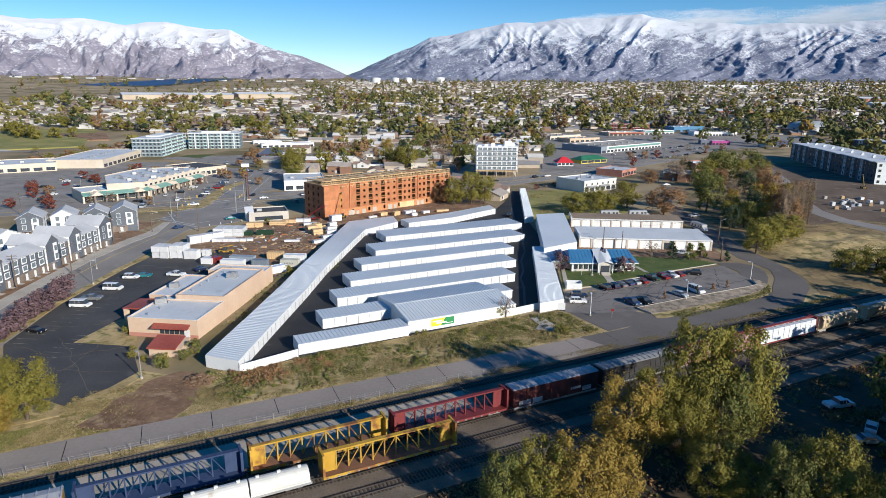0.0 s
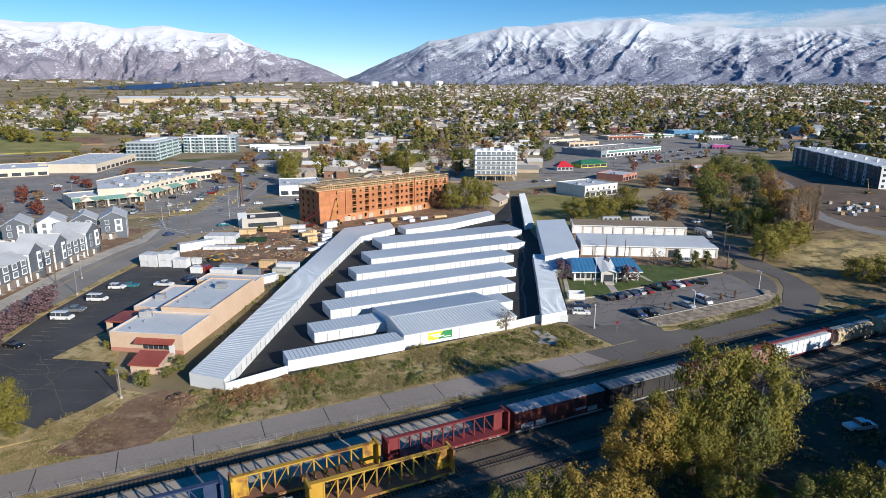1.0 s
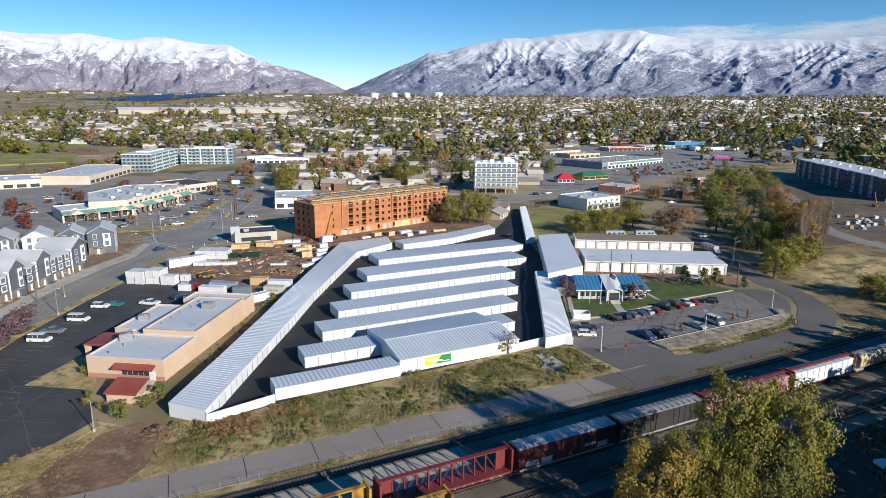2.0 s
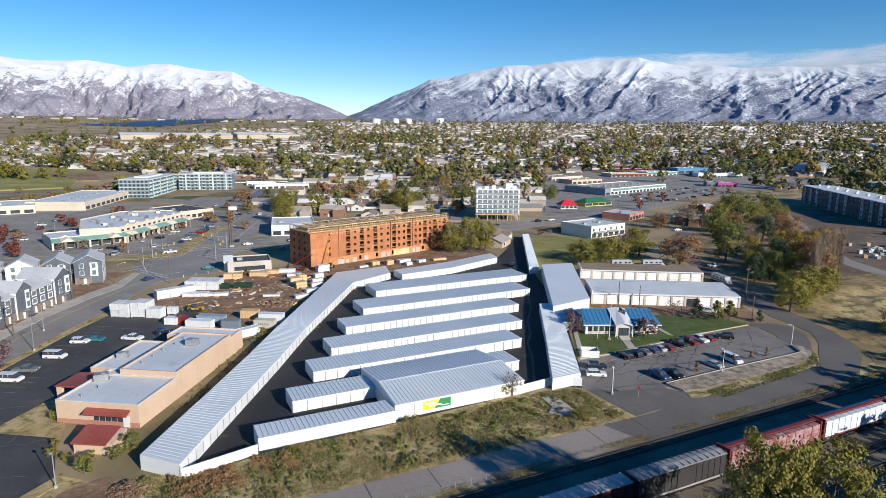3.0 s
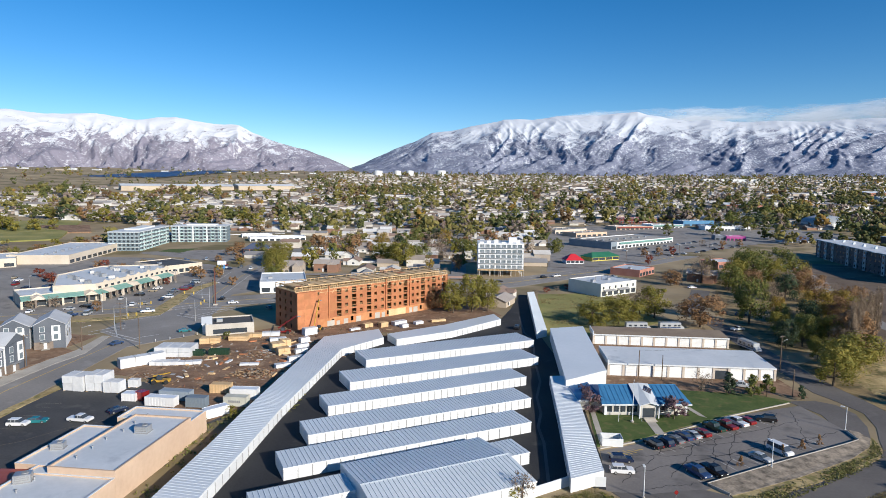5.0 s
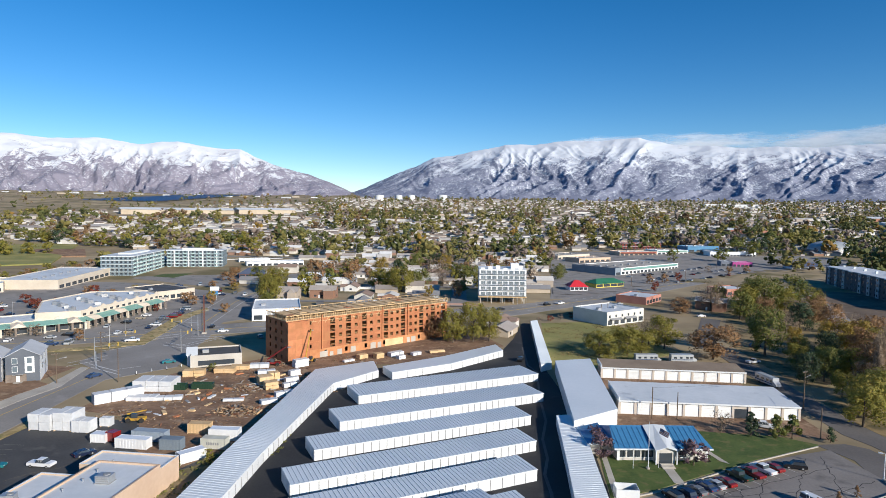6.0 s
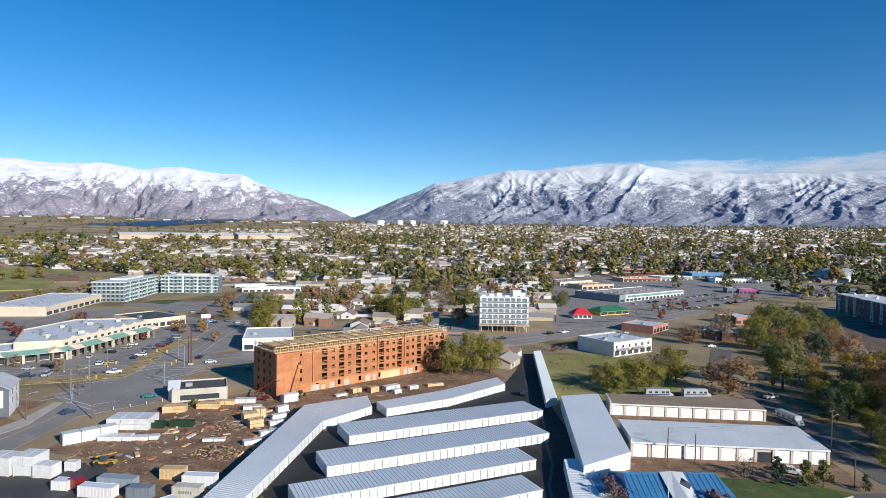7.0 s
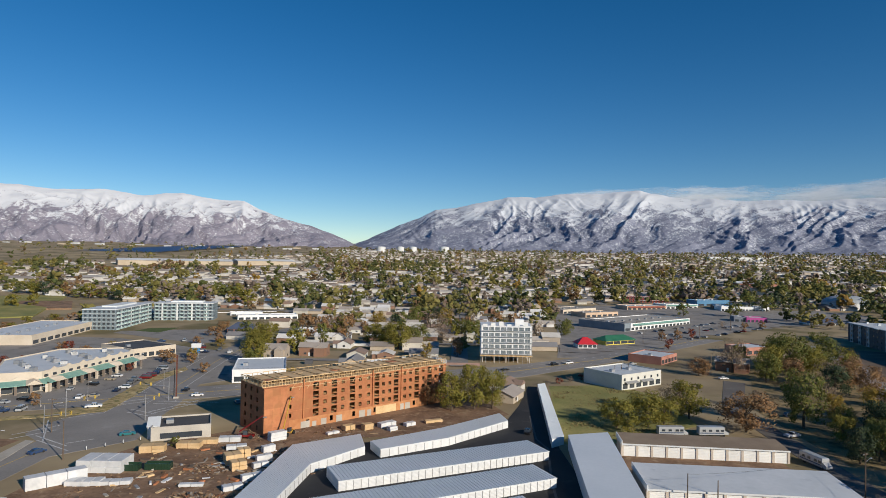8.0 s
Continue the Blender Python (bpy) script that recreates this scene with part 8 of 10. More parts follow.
CLEAR = [[(-345, 600), (-226, 600), (-226, 668), (-270, 700), (-345, 672)], [(-620, 180), (-300, 240), (-170, 322), (-160, 420), (-190, 470), (-225, 500), (-235, 606), (-330, 640), (-375, 530), (-640, 470)],
         [(-680, 520), (-400, 520), (-400, 640), (-480, 720), (-700, 740)],
         [(-52, 405), (-8, 440), (-8, 486), (-58, 474)],
         [(-8, 455), (40, 490), (110, 600), (260, 690), (330, 780), (330, 860), (120, 880), (0, 870), (-4, 640)],
         [(-140, 300), (-152, 345), (-166, 395), (-184, 470), (-198, 545), (-206, 640), (-232, 640), (-224, 538), (-190, 350)],
         [(-165, 340), (-110, 372), (-118, 410), (-165, 410)],
         [(78, 895), (152, 895), (152, 948), (78, 948)], [(160, 880), (228, 900), (228, 940), (160, 930)],
         [(-960, 1215), (-900, 1200), (-600, 1470), (-600, 1650), (-760, 1650), (-1000, 1400)]]


def street(x, y):
    """True on the town's streets, a slightly turned grid."""
    a = radians(8)
    u, v = x * math.cos(a) + y * math.sin(a), -x * math.sin(a) + y * math.cos(a)
    return (u % 176) < 11 or ((v - 16 * math.sin(u / 310)) % 74) < 8


def free(x, y):
    return y > main_y(x) + 16 and not any(inside(x, y, p) for p in CLEAR)


def spread(step_u, step_v, y0, y1, a_max, seed):
    """Jittered grid places in the wedge that the valley shows."""
    r = random.Random(seed)
    a = radians(8)
    out = []
    n = int(y1 / min(step_u, step_v)) + 2
    for i in range(-int(y1 * 0.95 / step_u), int(y1 * 0.95 / step_u) + 1):
        for j in range(0, int(y1 * 1.3 / step_v) + 1):
            u, v = i * step_u + r.uniform(-0.4, 0.4) * step_u + 9 * (j % 3), j * step_v + 20 + r.uniform(-0.22, 0.22) * step_v + 16 * math.sin(i * step_u / 310)
            x, y = u * math.cos(a) - v * math.sin(a), u * math.sin(a) + v * math.cos(a)
            if y0 <= math.hypot(x, y) < y1 and y > 0 and abs(math.degrees(math.atan2(x, y))) < a_max and free(x, y):
                out.append((x, y, r.random()))
    return out


# near houses, each a thing of its own
near_houses = [p for p in spread(19.0, 37.0, 380, 930, 43, 5) if not street(p[0], p[1])]
near_houses.sort(key=lambda p: math.hypot(p[0], p[1]))
for i, (x, y, q) in enumerate(near_houses[:290]):
    k = int(q * 997) % 10
    wm, rm, win, door, (hx, hy, wing) = HOUSES[k]
    turn = 8 + (0 if q < 0.5 else 180) + (90 if q % 0.1 < 0.02 else 0)
    t = thing("house", pose(x, y, rise(x, y), 0, 0, turn), "small single-family house with a pitched roof and pale walls", "house", "town houses")
    part("wall", wm, None, t)
    part("roof", rm, None, t)
    for wx in ((-0.55, 0.0) if wing else (-0.55, 0.55)) if i < 60 else ():
        part("window", win, None, t, m=pose(hx * wx, -hy - 0.002, 1.5))
    if i < 60:
        part("window", win, None, t, m=pose(hx + 0.002, 0, 1.5, 0, 0, 90))
        part("door", door, None, t, m=pose(-hx * 0.25, -hy - 0.003, 1.0))


for x, y, turn, k, label in ((-24.5, 356.0, 76, 3, "small white house behind the storage yard"), (-27.0, 374.0, 76, 6, "small pale house behind the storage yard")):
    wm, rm, win, door, (hx, hy, wing) = HOUSES[k]
    t = thing("house", pose(x, y, 0, 0, 0, turn), label, "house", "town houses")
    part("wall", wm, M_whiteside, t)
    part("roof", rm, None, t)
    part("window", win, None, t, m=pose(-hx * 0.5, -hy - 0.002, 1.5))
    part("door", door, None, t, m=pose(-hx * 0.2, -hy - 0.003, 1.0))
wm, rm, win, door, (hx, hy, wing) = HOUSES[4]
back = thing("house", pose(92.0, 456.0, 0, 0, 0, -20), "white two-storey house with a steep roof among trees", "house", "town houses")
part("wall", wm, None, back)
part("roof", rm, None, back)
part("window", win, None, back, m=pose(-hx * 0.5, -hy - 0.002, 3.6))
part("door", door, None, back, m=pose(-hx * 0.25, -hy - 0.003, 1.0))


def joined_houses(places, name, label):
    wv, wf, rv, rf = [], [], [], []
    nw = nr = 0
    boxf = np.array([(0, 1, 5, 4), (1, 2, 6, 5), (2, 3, 7, 6), (3, 0, 4, 7)])
    rooff = np.array([(0, 1, 5, 4), (3, 4, 5, 2), (0, 4, 3, 6), (1, 7, 2, 5)])
    for x, y, q in places:
        L, D, h = 5 + 4.5 * q, 4 + 1.5 * ((q * 7) % 1), 2.8 + (2.5 if (q * 13) % 1 > 0.85 else 0)
        if (q * 29) % 1 > 0.965:
            L, D, h = L * 3, D * 2.4, 5
        a = radians(8 + (90 if (q * 31) % 1 < 0.3 else 0))
        c, s = math.cos(a), math.sin(a)
        z = rise(x, y)
        pts = np.array([(-L, -D, -3), (L, -D, -3), (L, D, -3), (-L, D, -3), (-L, -D, h), (L, -D, h), (L, D, h), (-L, D, h)])
        top = h + 1.2 + 1.6 * ((q * 17) % 1)
        rp = np.array([(-L - 0.5, -D - 0.5, h), (L + 0.5, -D - 0.5, h), (L + 0.5, D + 0.5, h), (-L - 0.5, D + 0.5, h), (-L, 0, top), (L, 0, top), (-L - 0.5, 0, h), (L + 0.5, 0, h)])
        for src, dst in ((pts, wv), (rp, rv)):
            o = np.empty_like(src)
            o[:, 0] = src[:, 0] * c - src[:, 1] * s + x
            o[:, 1] = src[:, 0] * s + src[:, 1] * c + y
            o[:, 2] = src[:, 2] + z
            dst.append(o)
        wf.append(boxf + nw)
        rf.append(rooff + nr)
        nw += 8
        nr += 8
    t = thing(name, pose(0, 0, 0), label, "houses", kind="stuff")
    a = part("walls", from_arrays("walls", np.concatenate(wv), np.concatenate(wf)), STUFF_WALL, t)
    b = part("roofs", from_arrays("roofs", np.concatenate(rv), np.concatenate(rf)), STUFF_ROOF, t)
    tagged(a, kind="stuff")
    tagged(b, kind="stuff")


def open_land(x, y):
    """Bare fields far to the west."""
    a = math.degrees(math.atan2(x, y))
    r = math.hypot(x, y)
    return (a < -31 and r > 1720) or (a < -19 and r > 2050 + (a + 31) * 45)


def thick(x, y):
    """How wooded a quarter is."""
    return 0.55 + 0.15 * min(1.0, max(0.0, (x / max(y, 1.0) - 0.02) * 4)) + 1.5 * noise.noise(Vector((x / 150, y / 150, 5.0))) + 0.6 * noise.noise(Vector((x / 45, y / 45, 9.0)))


rest = near_houses[290:]
mid = [p for p in spread(25.0, 37.0, 930, 1700, 44, 6) if not street(p[0], p[1]) and not open_land(p[0], p[1])]
far = [p for p in spread(40.0, 62.0, 1700, 3250, 44, 8) if not open_land(p[0], p[1])]
joined_houses(rest + mid + far, "far_houses", "distant low houses with pale and brown roofs")

M_clutter = pick("yard_clutter", ((0.7, 0.7, 0.69), (0.5, 0.46, 0.4), (0.72, 0.72, 0.72), (0.1, 0.1, 0.11), (0.62, 0.6, 0.56), (0.25, 0.12, 0.09), (0.74, 0.74, 0.73)), 0.7, "i")


def yard_clutter():
    r = np.random.default_rng(91)
    box = np.array([(-1, -1, 0), (1, -1, 0), (1, 1, 0), (-1, 1, 0), (-1, -1, 1), (1, -1, 1), (1, 1, 1), (-1, 1, 1)], float)
    faces = np.array([(4, 5, 6, 7), (0, 1, 5, 4), (1, 2, 6, 5), (2, 3, 7, 6), (3, 0, 4, 7)])
    vs, fs = [], []
    for x, y, q in spread(21.0, 23.0, 400, 1250, 44, 23):
        if q < 0.45 or open_land(x, y):
            continue
        kind = r.random()
        d = (np.array([2.3, 0.95, 1.5]) if kind < 0.45 else np.array([1.4 + 1.4 * r.random(), 1.2 + r.random(), 2.3]) if kind < 0.75 else np.array([6 + 6 * r.random(), 0.1, 1.7]))
        a = radians(8) + (math.pi / 2 if r.random() < 0.5 else 0) + 0.1 * r.normal()
        m = np.array([(math.cos(a), -math.sin(a), 0), (math.sin(a), math.cos(a), 0), (0, 0, 1)])
        vs.append((box * d) @ m.T + np.array([x, y, rise(x, y) - 0.1]))
        fs.append(faces + 8 * len(fs))
    tagged(part("yard_clutter", from_arrays("yard_clutter", np.concatenate(vs), np.concatenate(fs)), M_clutter), "sheds, fences and parked cars between the town houses", "clutter", kind="stuff")


yard_clutter()

# car parks and streets that follow the rising ground
def draped(name, cells, lift, material, label, category):
    g = Geo()
    for quad in cells:
        g.quad(*[(x, y, rise(x, y) + lift) for x, y in quad])
    ground_piece(name, g, material, label, category)


LOT = [(-2, 476), (24, 486), (66, 552), (150, 650), (215, 705), (330, 770), (330, 858), (120, 878), (0, 868), (-4, 640)]
draped("shop_car_park", [[(x, y), (x + 12, y), (x + 12, y + 12), (x, y + 12)] for x in range(0, 324, 12) for y in range(500, 866, 12) if all(inside(a, b, LOT) for a, b in ((x, y), (x + 12, y), (x + 12, y + 12), (x, y + 12)))], 0.3, M_palelot, "wide grey car park round the shops", "car park")


def town_streets():
    a = radians(8)
    out = []

    def world_xy(u, v):
        return u * math.cos(a) - v * math.sin(a), u * math.sin(a) + v * math.cos(a)

    def strip(p0, p1, p2, p3):
        c = ((p0[0] + p2[0]) / 2, (p0[1] + p2[1]) / 2)
        r = math.hypot(*c)
        if 420 < r < 2000 and c[1] > 0 and abs(math.degrees(math.atan2(c[0], c[1]))) < 44 and free(*c) and not open_land(*c):
            out.append([p0, p1, p2, p3])
    for i in range(-12, 13):
        for k in range(0, 100):
            u, v = i * 176, k * 24
            strip(world_xy(u, v), world_xy(u + 10, v), world_xy(u + 10, v + 24), world_xy(u, v + 24))
    for j in range(0, 32):
        for k in range(-80, 80):
            u = k * 24
            v0, v1 = j * 74 + 16 * math.sin(u / 310), j * 74 + 16 * math.sin((u + 24) / 310)
            strip(world_xy(u, v0), world_xy(u + 24, v1), world_xy(u + 24, v1 + 7.5), world_xy(u, v0 + 7.5))
    return out


draped("town_street", town_streets(), 0.4, M_road, "grey streets between the houses", "road")

# near town trees, each a thing; the rest as woods
kinds = ("olive", "olive", "green", "green", "rust", "bare", "green", "olive", "rust", "bare", "dark", "gold")
r70 = random.Random(70)
town_trees = [p for p in spread(15.0, 18.0, 395, 1000, 44, 11) if p[2] < 0.66 * thick(p[0], p[1]) and not (-150 < p[0] < -30 and p[1] < 560 and p[2] > 0.12)]
town_trees.sort(key=lambda p: math.hypot(p[0], p[1]))
for x, y, q in town_trees[:40]:
    if street(x, y) and q > 0.2:
        continue
    h = 9 + 11 * ((q * 37) % 1)
    tree(x, y, h, h * (0.36 + 0.12 * ((q * 11) % 1)), kinds[int(q * 1201) % 12], 0, group="town trees", seed=int(q * 911) % 4)


GOLD = (1 + 5 ** 0.5) / 2
ICO_V = np.array([(-1, GOLD, 0), (1, GOLD, 0), (-1, -GOLD, 0), (1, -GOLD, 0), (0, -1, GOLD), (0, 1, GOLD), (0, -1, -GOLD), (0, 1, -GOLD), (GOLD, 0, -1), (GOLD, 0, 1), (-GOLD, 0, -1), (-GOLD, 0, 1)]) / 1.902
ICO_F = np.array([(0, 11, 5), (0, 5, 1), (0, 1, 7), (0, 7, 10), (0, 10, 11), (1, 5, 9), (5, 11, 4), (11, 10, 2), (10, 7, 6), (7, 1, 8), (3, 9, 4), (3, 4, 2), (3, 2, 6), (3, 6, 8), (3, 8, 9), (4, 9, 5), (2, 4, 11), (6, 2, 10), (8, 6, 7), (9, 8, 1)])


def clump_tree(r, clumps, leaves, size):
    """A crown of height 1: uneven leaf clumps in clusters, and loose leaves that break its outline. Triangles only."""
    vs, fs, n = [], [], 0
    for i in range(clumps):
        z = 0.26 + 0.68 * r.random()
        reach = round_shape(z) * 0.34 * math.sqrt(r.random())
        a = 2 * math.pi * r.random()
        k = (0.075 + 0.075 * r.random()) * (0.7 + 0.4 * round_shape(z))
        v = ICO_V * (k * (0.5 + 0.95 * r.random((12, 1)))) * np.array([1.15, 1.15, 0.9])
        turn = np.array(Euler(r.random(3) * 6.28).to_matrix())
        vs.append(v @ turn.T + np.array([reach * math.cos(a), reach * math.sin(a), z]))
        fs.append(ICO_F + n)
        n += 12
    p, _, nm = crown_points(leaves, r, 9, round_shape)
    q, f = leaf_quads(p, size, r, nm)
    vs.append(q)
    fs.append(np.concatenate([f[:, :3], f[:, [0, 2, 3]]]) + n)
    return np.concatenate(vs), np.concatenate(fs)


def joined_trees(places, name, label, kind, clumps, leaves, size):
    r = np.random.default_rng(len(places))
    base = [clump_tree(r, clumps, leaves, size) for _ in range(10)]
    cs, fs, n = [], [], 0
    for x, y, q in places:
        h = 7.5 + 15 * ((q * 37) % 1) ** 1.8
        w = h * (0.95 + 0.5 * ((q * 11) % 1))
        c, s = math.cos(q * 40), math.sin(q * 40)
        p, f = base[int(q * 555) % 10]
        o = np.empty_like(p)
        o[:, 0], o[:, 1] = (p[:, 0] * c - p[:, 1] * s) * w + x, (p[:, 0] * s + p[:, 1] * c) * w + y
        o[:, 2] = p[:, 2] * h + rise(x, y) - 0.3
        cs.append(o)
        fs.append(f + n)
        n += len(p)
    tagged(part(name, from_arrays(name, np.concatenate(cs), np.concatenate(fs)), WOODS[kind]), label, "woods", kind="stuff")


rest_t = town_trees[40:] + [p for p in spread(17.0, 19.0, 1000, 1750, 44, 13) if not open_land(p[0], p[1]) and p[2] < 0.62 * thick(p[0], p[1])]
r77 = random.Random(77)
for x0, x1, y0, y1, n in ((225, 345, 690, 765, 34), (150, 345, 920, 950, 46), (-20, 0, 600, 860, 14), (330, 420, 690, 900, 50), (240, 300, 540, 640, 16)):
    rest_t += [(r77.uniform(x0, x1), r77.uniform(y0, y1), r77.random()) for _ in range(n)]
far_t = [p for p in spread(27.0, 31.0, 1750, 3300, 44, 17) if p[2] < (0.1 if open_land(p[0], p[1]) else 0.75 * thick(p[0], p[1]))]
for i, kind in enumerate(("olive", "green", "rust", "bare", "gold")):
    share = ((0.0, 0.44), (0.44, 0.78), (0.78, 0.86), (0.86, 0.96), (0.96, 1.0))[i]
    sel = lambda ps: [p for p in ps if share[0] <= (p[2] * 101) % 1 < share[1]]
    joined_trees(sel(rest_t), "town_woods", "town trees in autumn colours between the houses", kind, 9, 58, 0.052)
    joined_trees(sel(far_t), "far_woods", "distant trees in autumn colours over the town", kind, 4, 12, 0.1)


# ---- landmarks far off ----
def long_block(name, a, b, depth, h, wall, roof, label, category):
    a, b = Vector((*a, 0)), Vector((*b, 0))
    d = b - a
    z = min(rise(a.x, a.y), rise(b.x, b.y))
    t = thing(name, pose(a.x, a.y, z, 0, 0, math.degrees(math.atan2(d.y, d.x))), label, category)
    part("wall", Geo().box(0, d.length, 0, depth, -8, h), wall, t)
    if roof:
        part("roof", Geo().across([(-1, h + 0.01), (depth + 1, h + 0.01), (depth / 2, h + depth * 0.08)], -1, d.length + 1), roof, t)
    return t


M_farwhite = shade("far_white_roof", (0.55, 0.58, 0.6), (0.66, 0.68, 0.7), 0.7, 0, 0.2, 0.02)
M_fartan = shade("far_tan_wall", (0.4, 0.33, 0.25), (0.5, 0.43, 0.34), 0.9, 0, 0.2, 0.02)
long_block("warehouse", (-935, 1300), (-752, 1462), 60, 11, M_fartan, M_farwhite, "very long low warehouse with a white roof", "warehouse")
long_block("warehouse", (-744, 1470), (-640, 1566), 60, 11, M_fartan, M_farwhite, "long low warehouse with a white roof", "warehouse")
long_block("canal_wall", (-465, 1505), (-151, 1690), 8, 9, M_fartan, None, "long pale tan embankment wall across the town", "wall")
long_block("school", (300, 1180), (380, 1200), 40, 9, M_brick, M_farwhite, "brick school building with a pale roof", "school")
long_block("warehouse", (620, 1330), (800, 1330), 60, 9, M_fartan, M_farwhite, "pale flat-roofed warehouse among trees", "warehouse")
long_block("warehouse", (700, 1560), (800, 1580), 50, 9, M_brick, M_farwhite, "brick hall with a pale roof", "warehouse")
long_block("apartment_row", (560, 2440), (760, 2480), 20, 14, M_farwhite, None, "white apartment row far across the valley", "apartment block")
for x, y, r in ((-756, 2790, 21), (-682, 2856, 17), (-632, 2900, 17), (-512, 3060, 24)):
    k = thing("water_tank", pose(x, y, rise(x, y)), "large round white storage tank on the rise", "tank", "storage tanks")
    part("shell", Geo().tube((0, 0, -8), (0, 0, 24), r, n=28), M_farwhite, k)
    part("lid", Geo().tube((0, 0, 24.01), (0, 0, 27), r, r * 0.3, 28), M_farwhite, k)
dome = thing("domed_hall", pose(344, 905, rise(344, 905)), "low grey domed hall with white walls", "hall")
part("wall", Geo().tube((0, 0, -3), (0, 0, 6), 26, n=24), M_farwhite, dome)
ring = [(26 * math.cos(k * math.pi / 16), 6 + 9 * math.sin(k * math.pi / 16)) for k in range(9)]
dg = Geo()
for (r0, z0), (r1, z1) in zip(ring, ring[1:]):
    dg.tube((0, 0, z0 + 0.01), (0, 0, z1), max(r0, 0.3), max(r1, 0.2), 24)
part("dome_roof", dg, shade("dome_grey", (0.3, 0.33, 0.36), (0.38, 0.41, 0.44), 0.6), dome)
# the solar field on the western slope
pv = []
for i in range(26):
    for j in range(9):
        x, y = -1420 - i * 8 + j * 6, 1900 + i * 38 + j * 4
        pv.append((x - 100 + j * 24, y, rise(x, y)))
sg = Geo()
for x, y, z in pv:
    sg.add([(x - 11, y - 17, z + 1), (x + 11, y - 17, z + 1), (x + 11, y + 12, z + 5), (x - 11, y + 12, z + 5)], [(0, 1, 2, 3)])
tagged(part("solar_field", sg, shade("solar_panel", (0.012, 0.02, 0.06), (0.02, 0.035, 0.09), 0.35)), "dark blue solar panels covering a far field", "solar field", kind="stuff")
# pale buildings strung along the far bench
for i in range(46):
    a = radians(-44 + i * 1.55 + 0.5 * math.sin(i * 4.0))
    r = 3120 + 90 * math.sin(i * 2.3)
    if -9 < math.degrees(a) < -5:
        continue
    x, y = r * math.sin(a), r * math.cos(a)
    w = 14 + 16 * abs(math.sin(i * 1.3))
    f = part("far_building", Geo().box(-w * 0.7, w * 0.7, -8, 8, -8, 3 + 3 * abs(math.sin(i * 3.7))), (M_farwhite, M_farwhite, M_fartan)[i % 3])
    f.matrix_basis = pose(x, y, rise(x, y), 0, 0, 10 * math.sin(i))
    tagged(f, "pale low building on the far bench", "building", "far buildings")
# ---- vehicles ----
M_tyre = M_black
PAINT = {n: shade("paint_" + n, c, tuple(min(1, v * 1.08 + 0.004) for v in c), 0.25, 0.1, 1.0, 0.3, spec=0.6) for n, c in (
    ("white", (0.7, 0.71, 0.72)), ("silver", (0.4, 0.42, 0.44)), ("grey", (0.16, 0.17, 0.18)), ("black", (0.012, 0.012, 0.014)), ("blue", (0.03, 0.06, 0.14)), ("navy", (0.012, 0.02, 0.05)),
    ("red", (0.2, 0.015, 0.015)), ("green", (0.02, 0.05, 0.03)), ("teal", (0.02, 0.16, 0.18)), ("tan", (0.35, 0.3, 0.22)))}
CAR_CACHE = {}
SHAPES = {  # length, half width, roof height, sill, bonnet height, cabin base x0 x1, cabin roof x0 x1, boot height
    "car": (4.7, 0.9, 1.45, 0.25, 0.92, 0.6, 3.45, 1.3, 2.75, 1.0),
    "suv": (4.8, 0.95, 1.75, 0.3, 1.08, 0.12, 3.4, 0.5, 2.75, 1.1),
    "van": (5.4, 1.0, 2.15, 0.3, 1.15, 0.05, 4.7, 0.2, 4.0, 1.2),
    "pickup": (5.8, 1.0, 1.85, 0.4, 1.15, 2.1, 4.45, 2.3, 3.75, 1.1)}


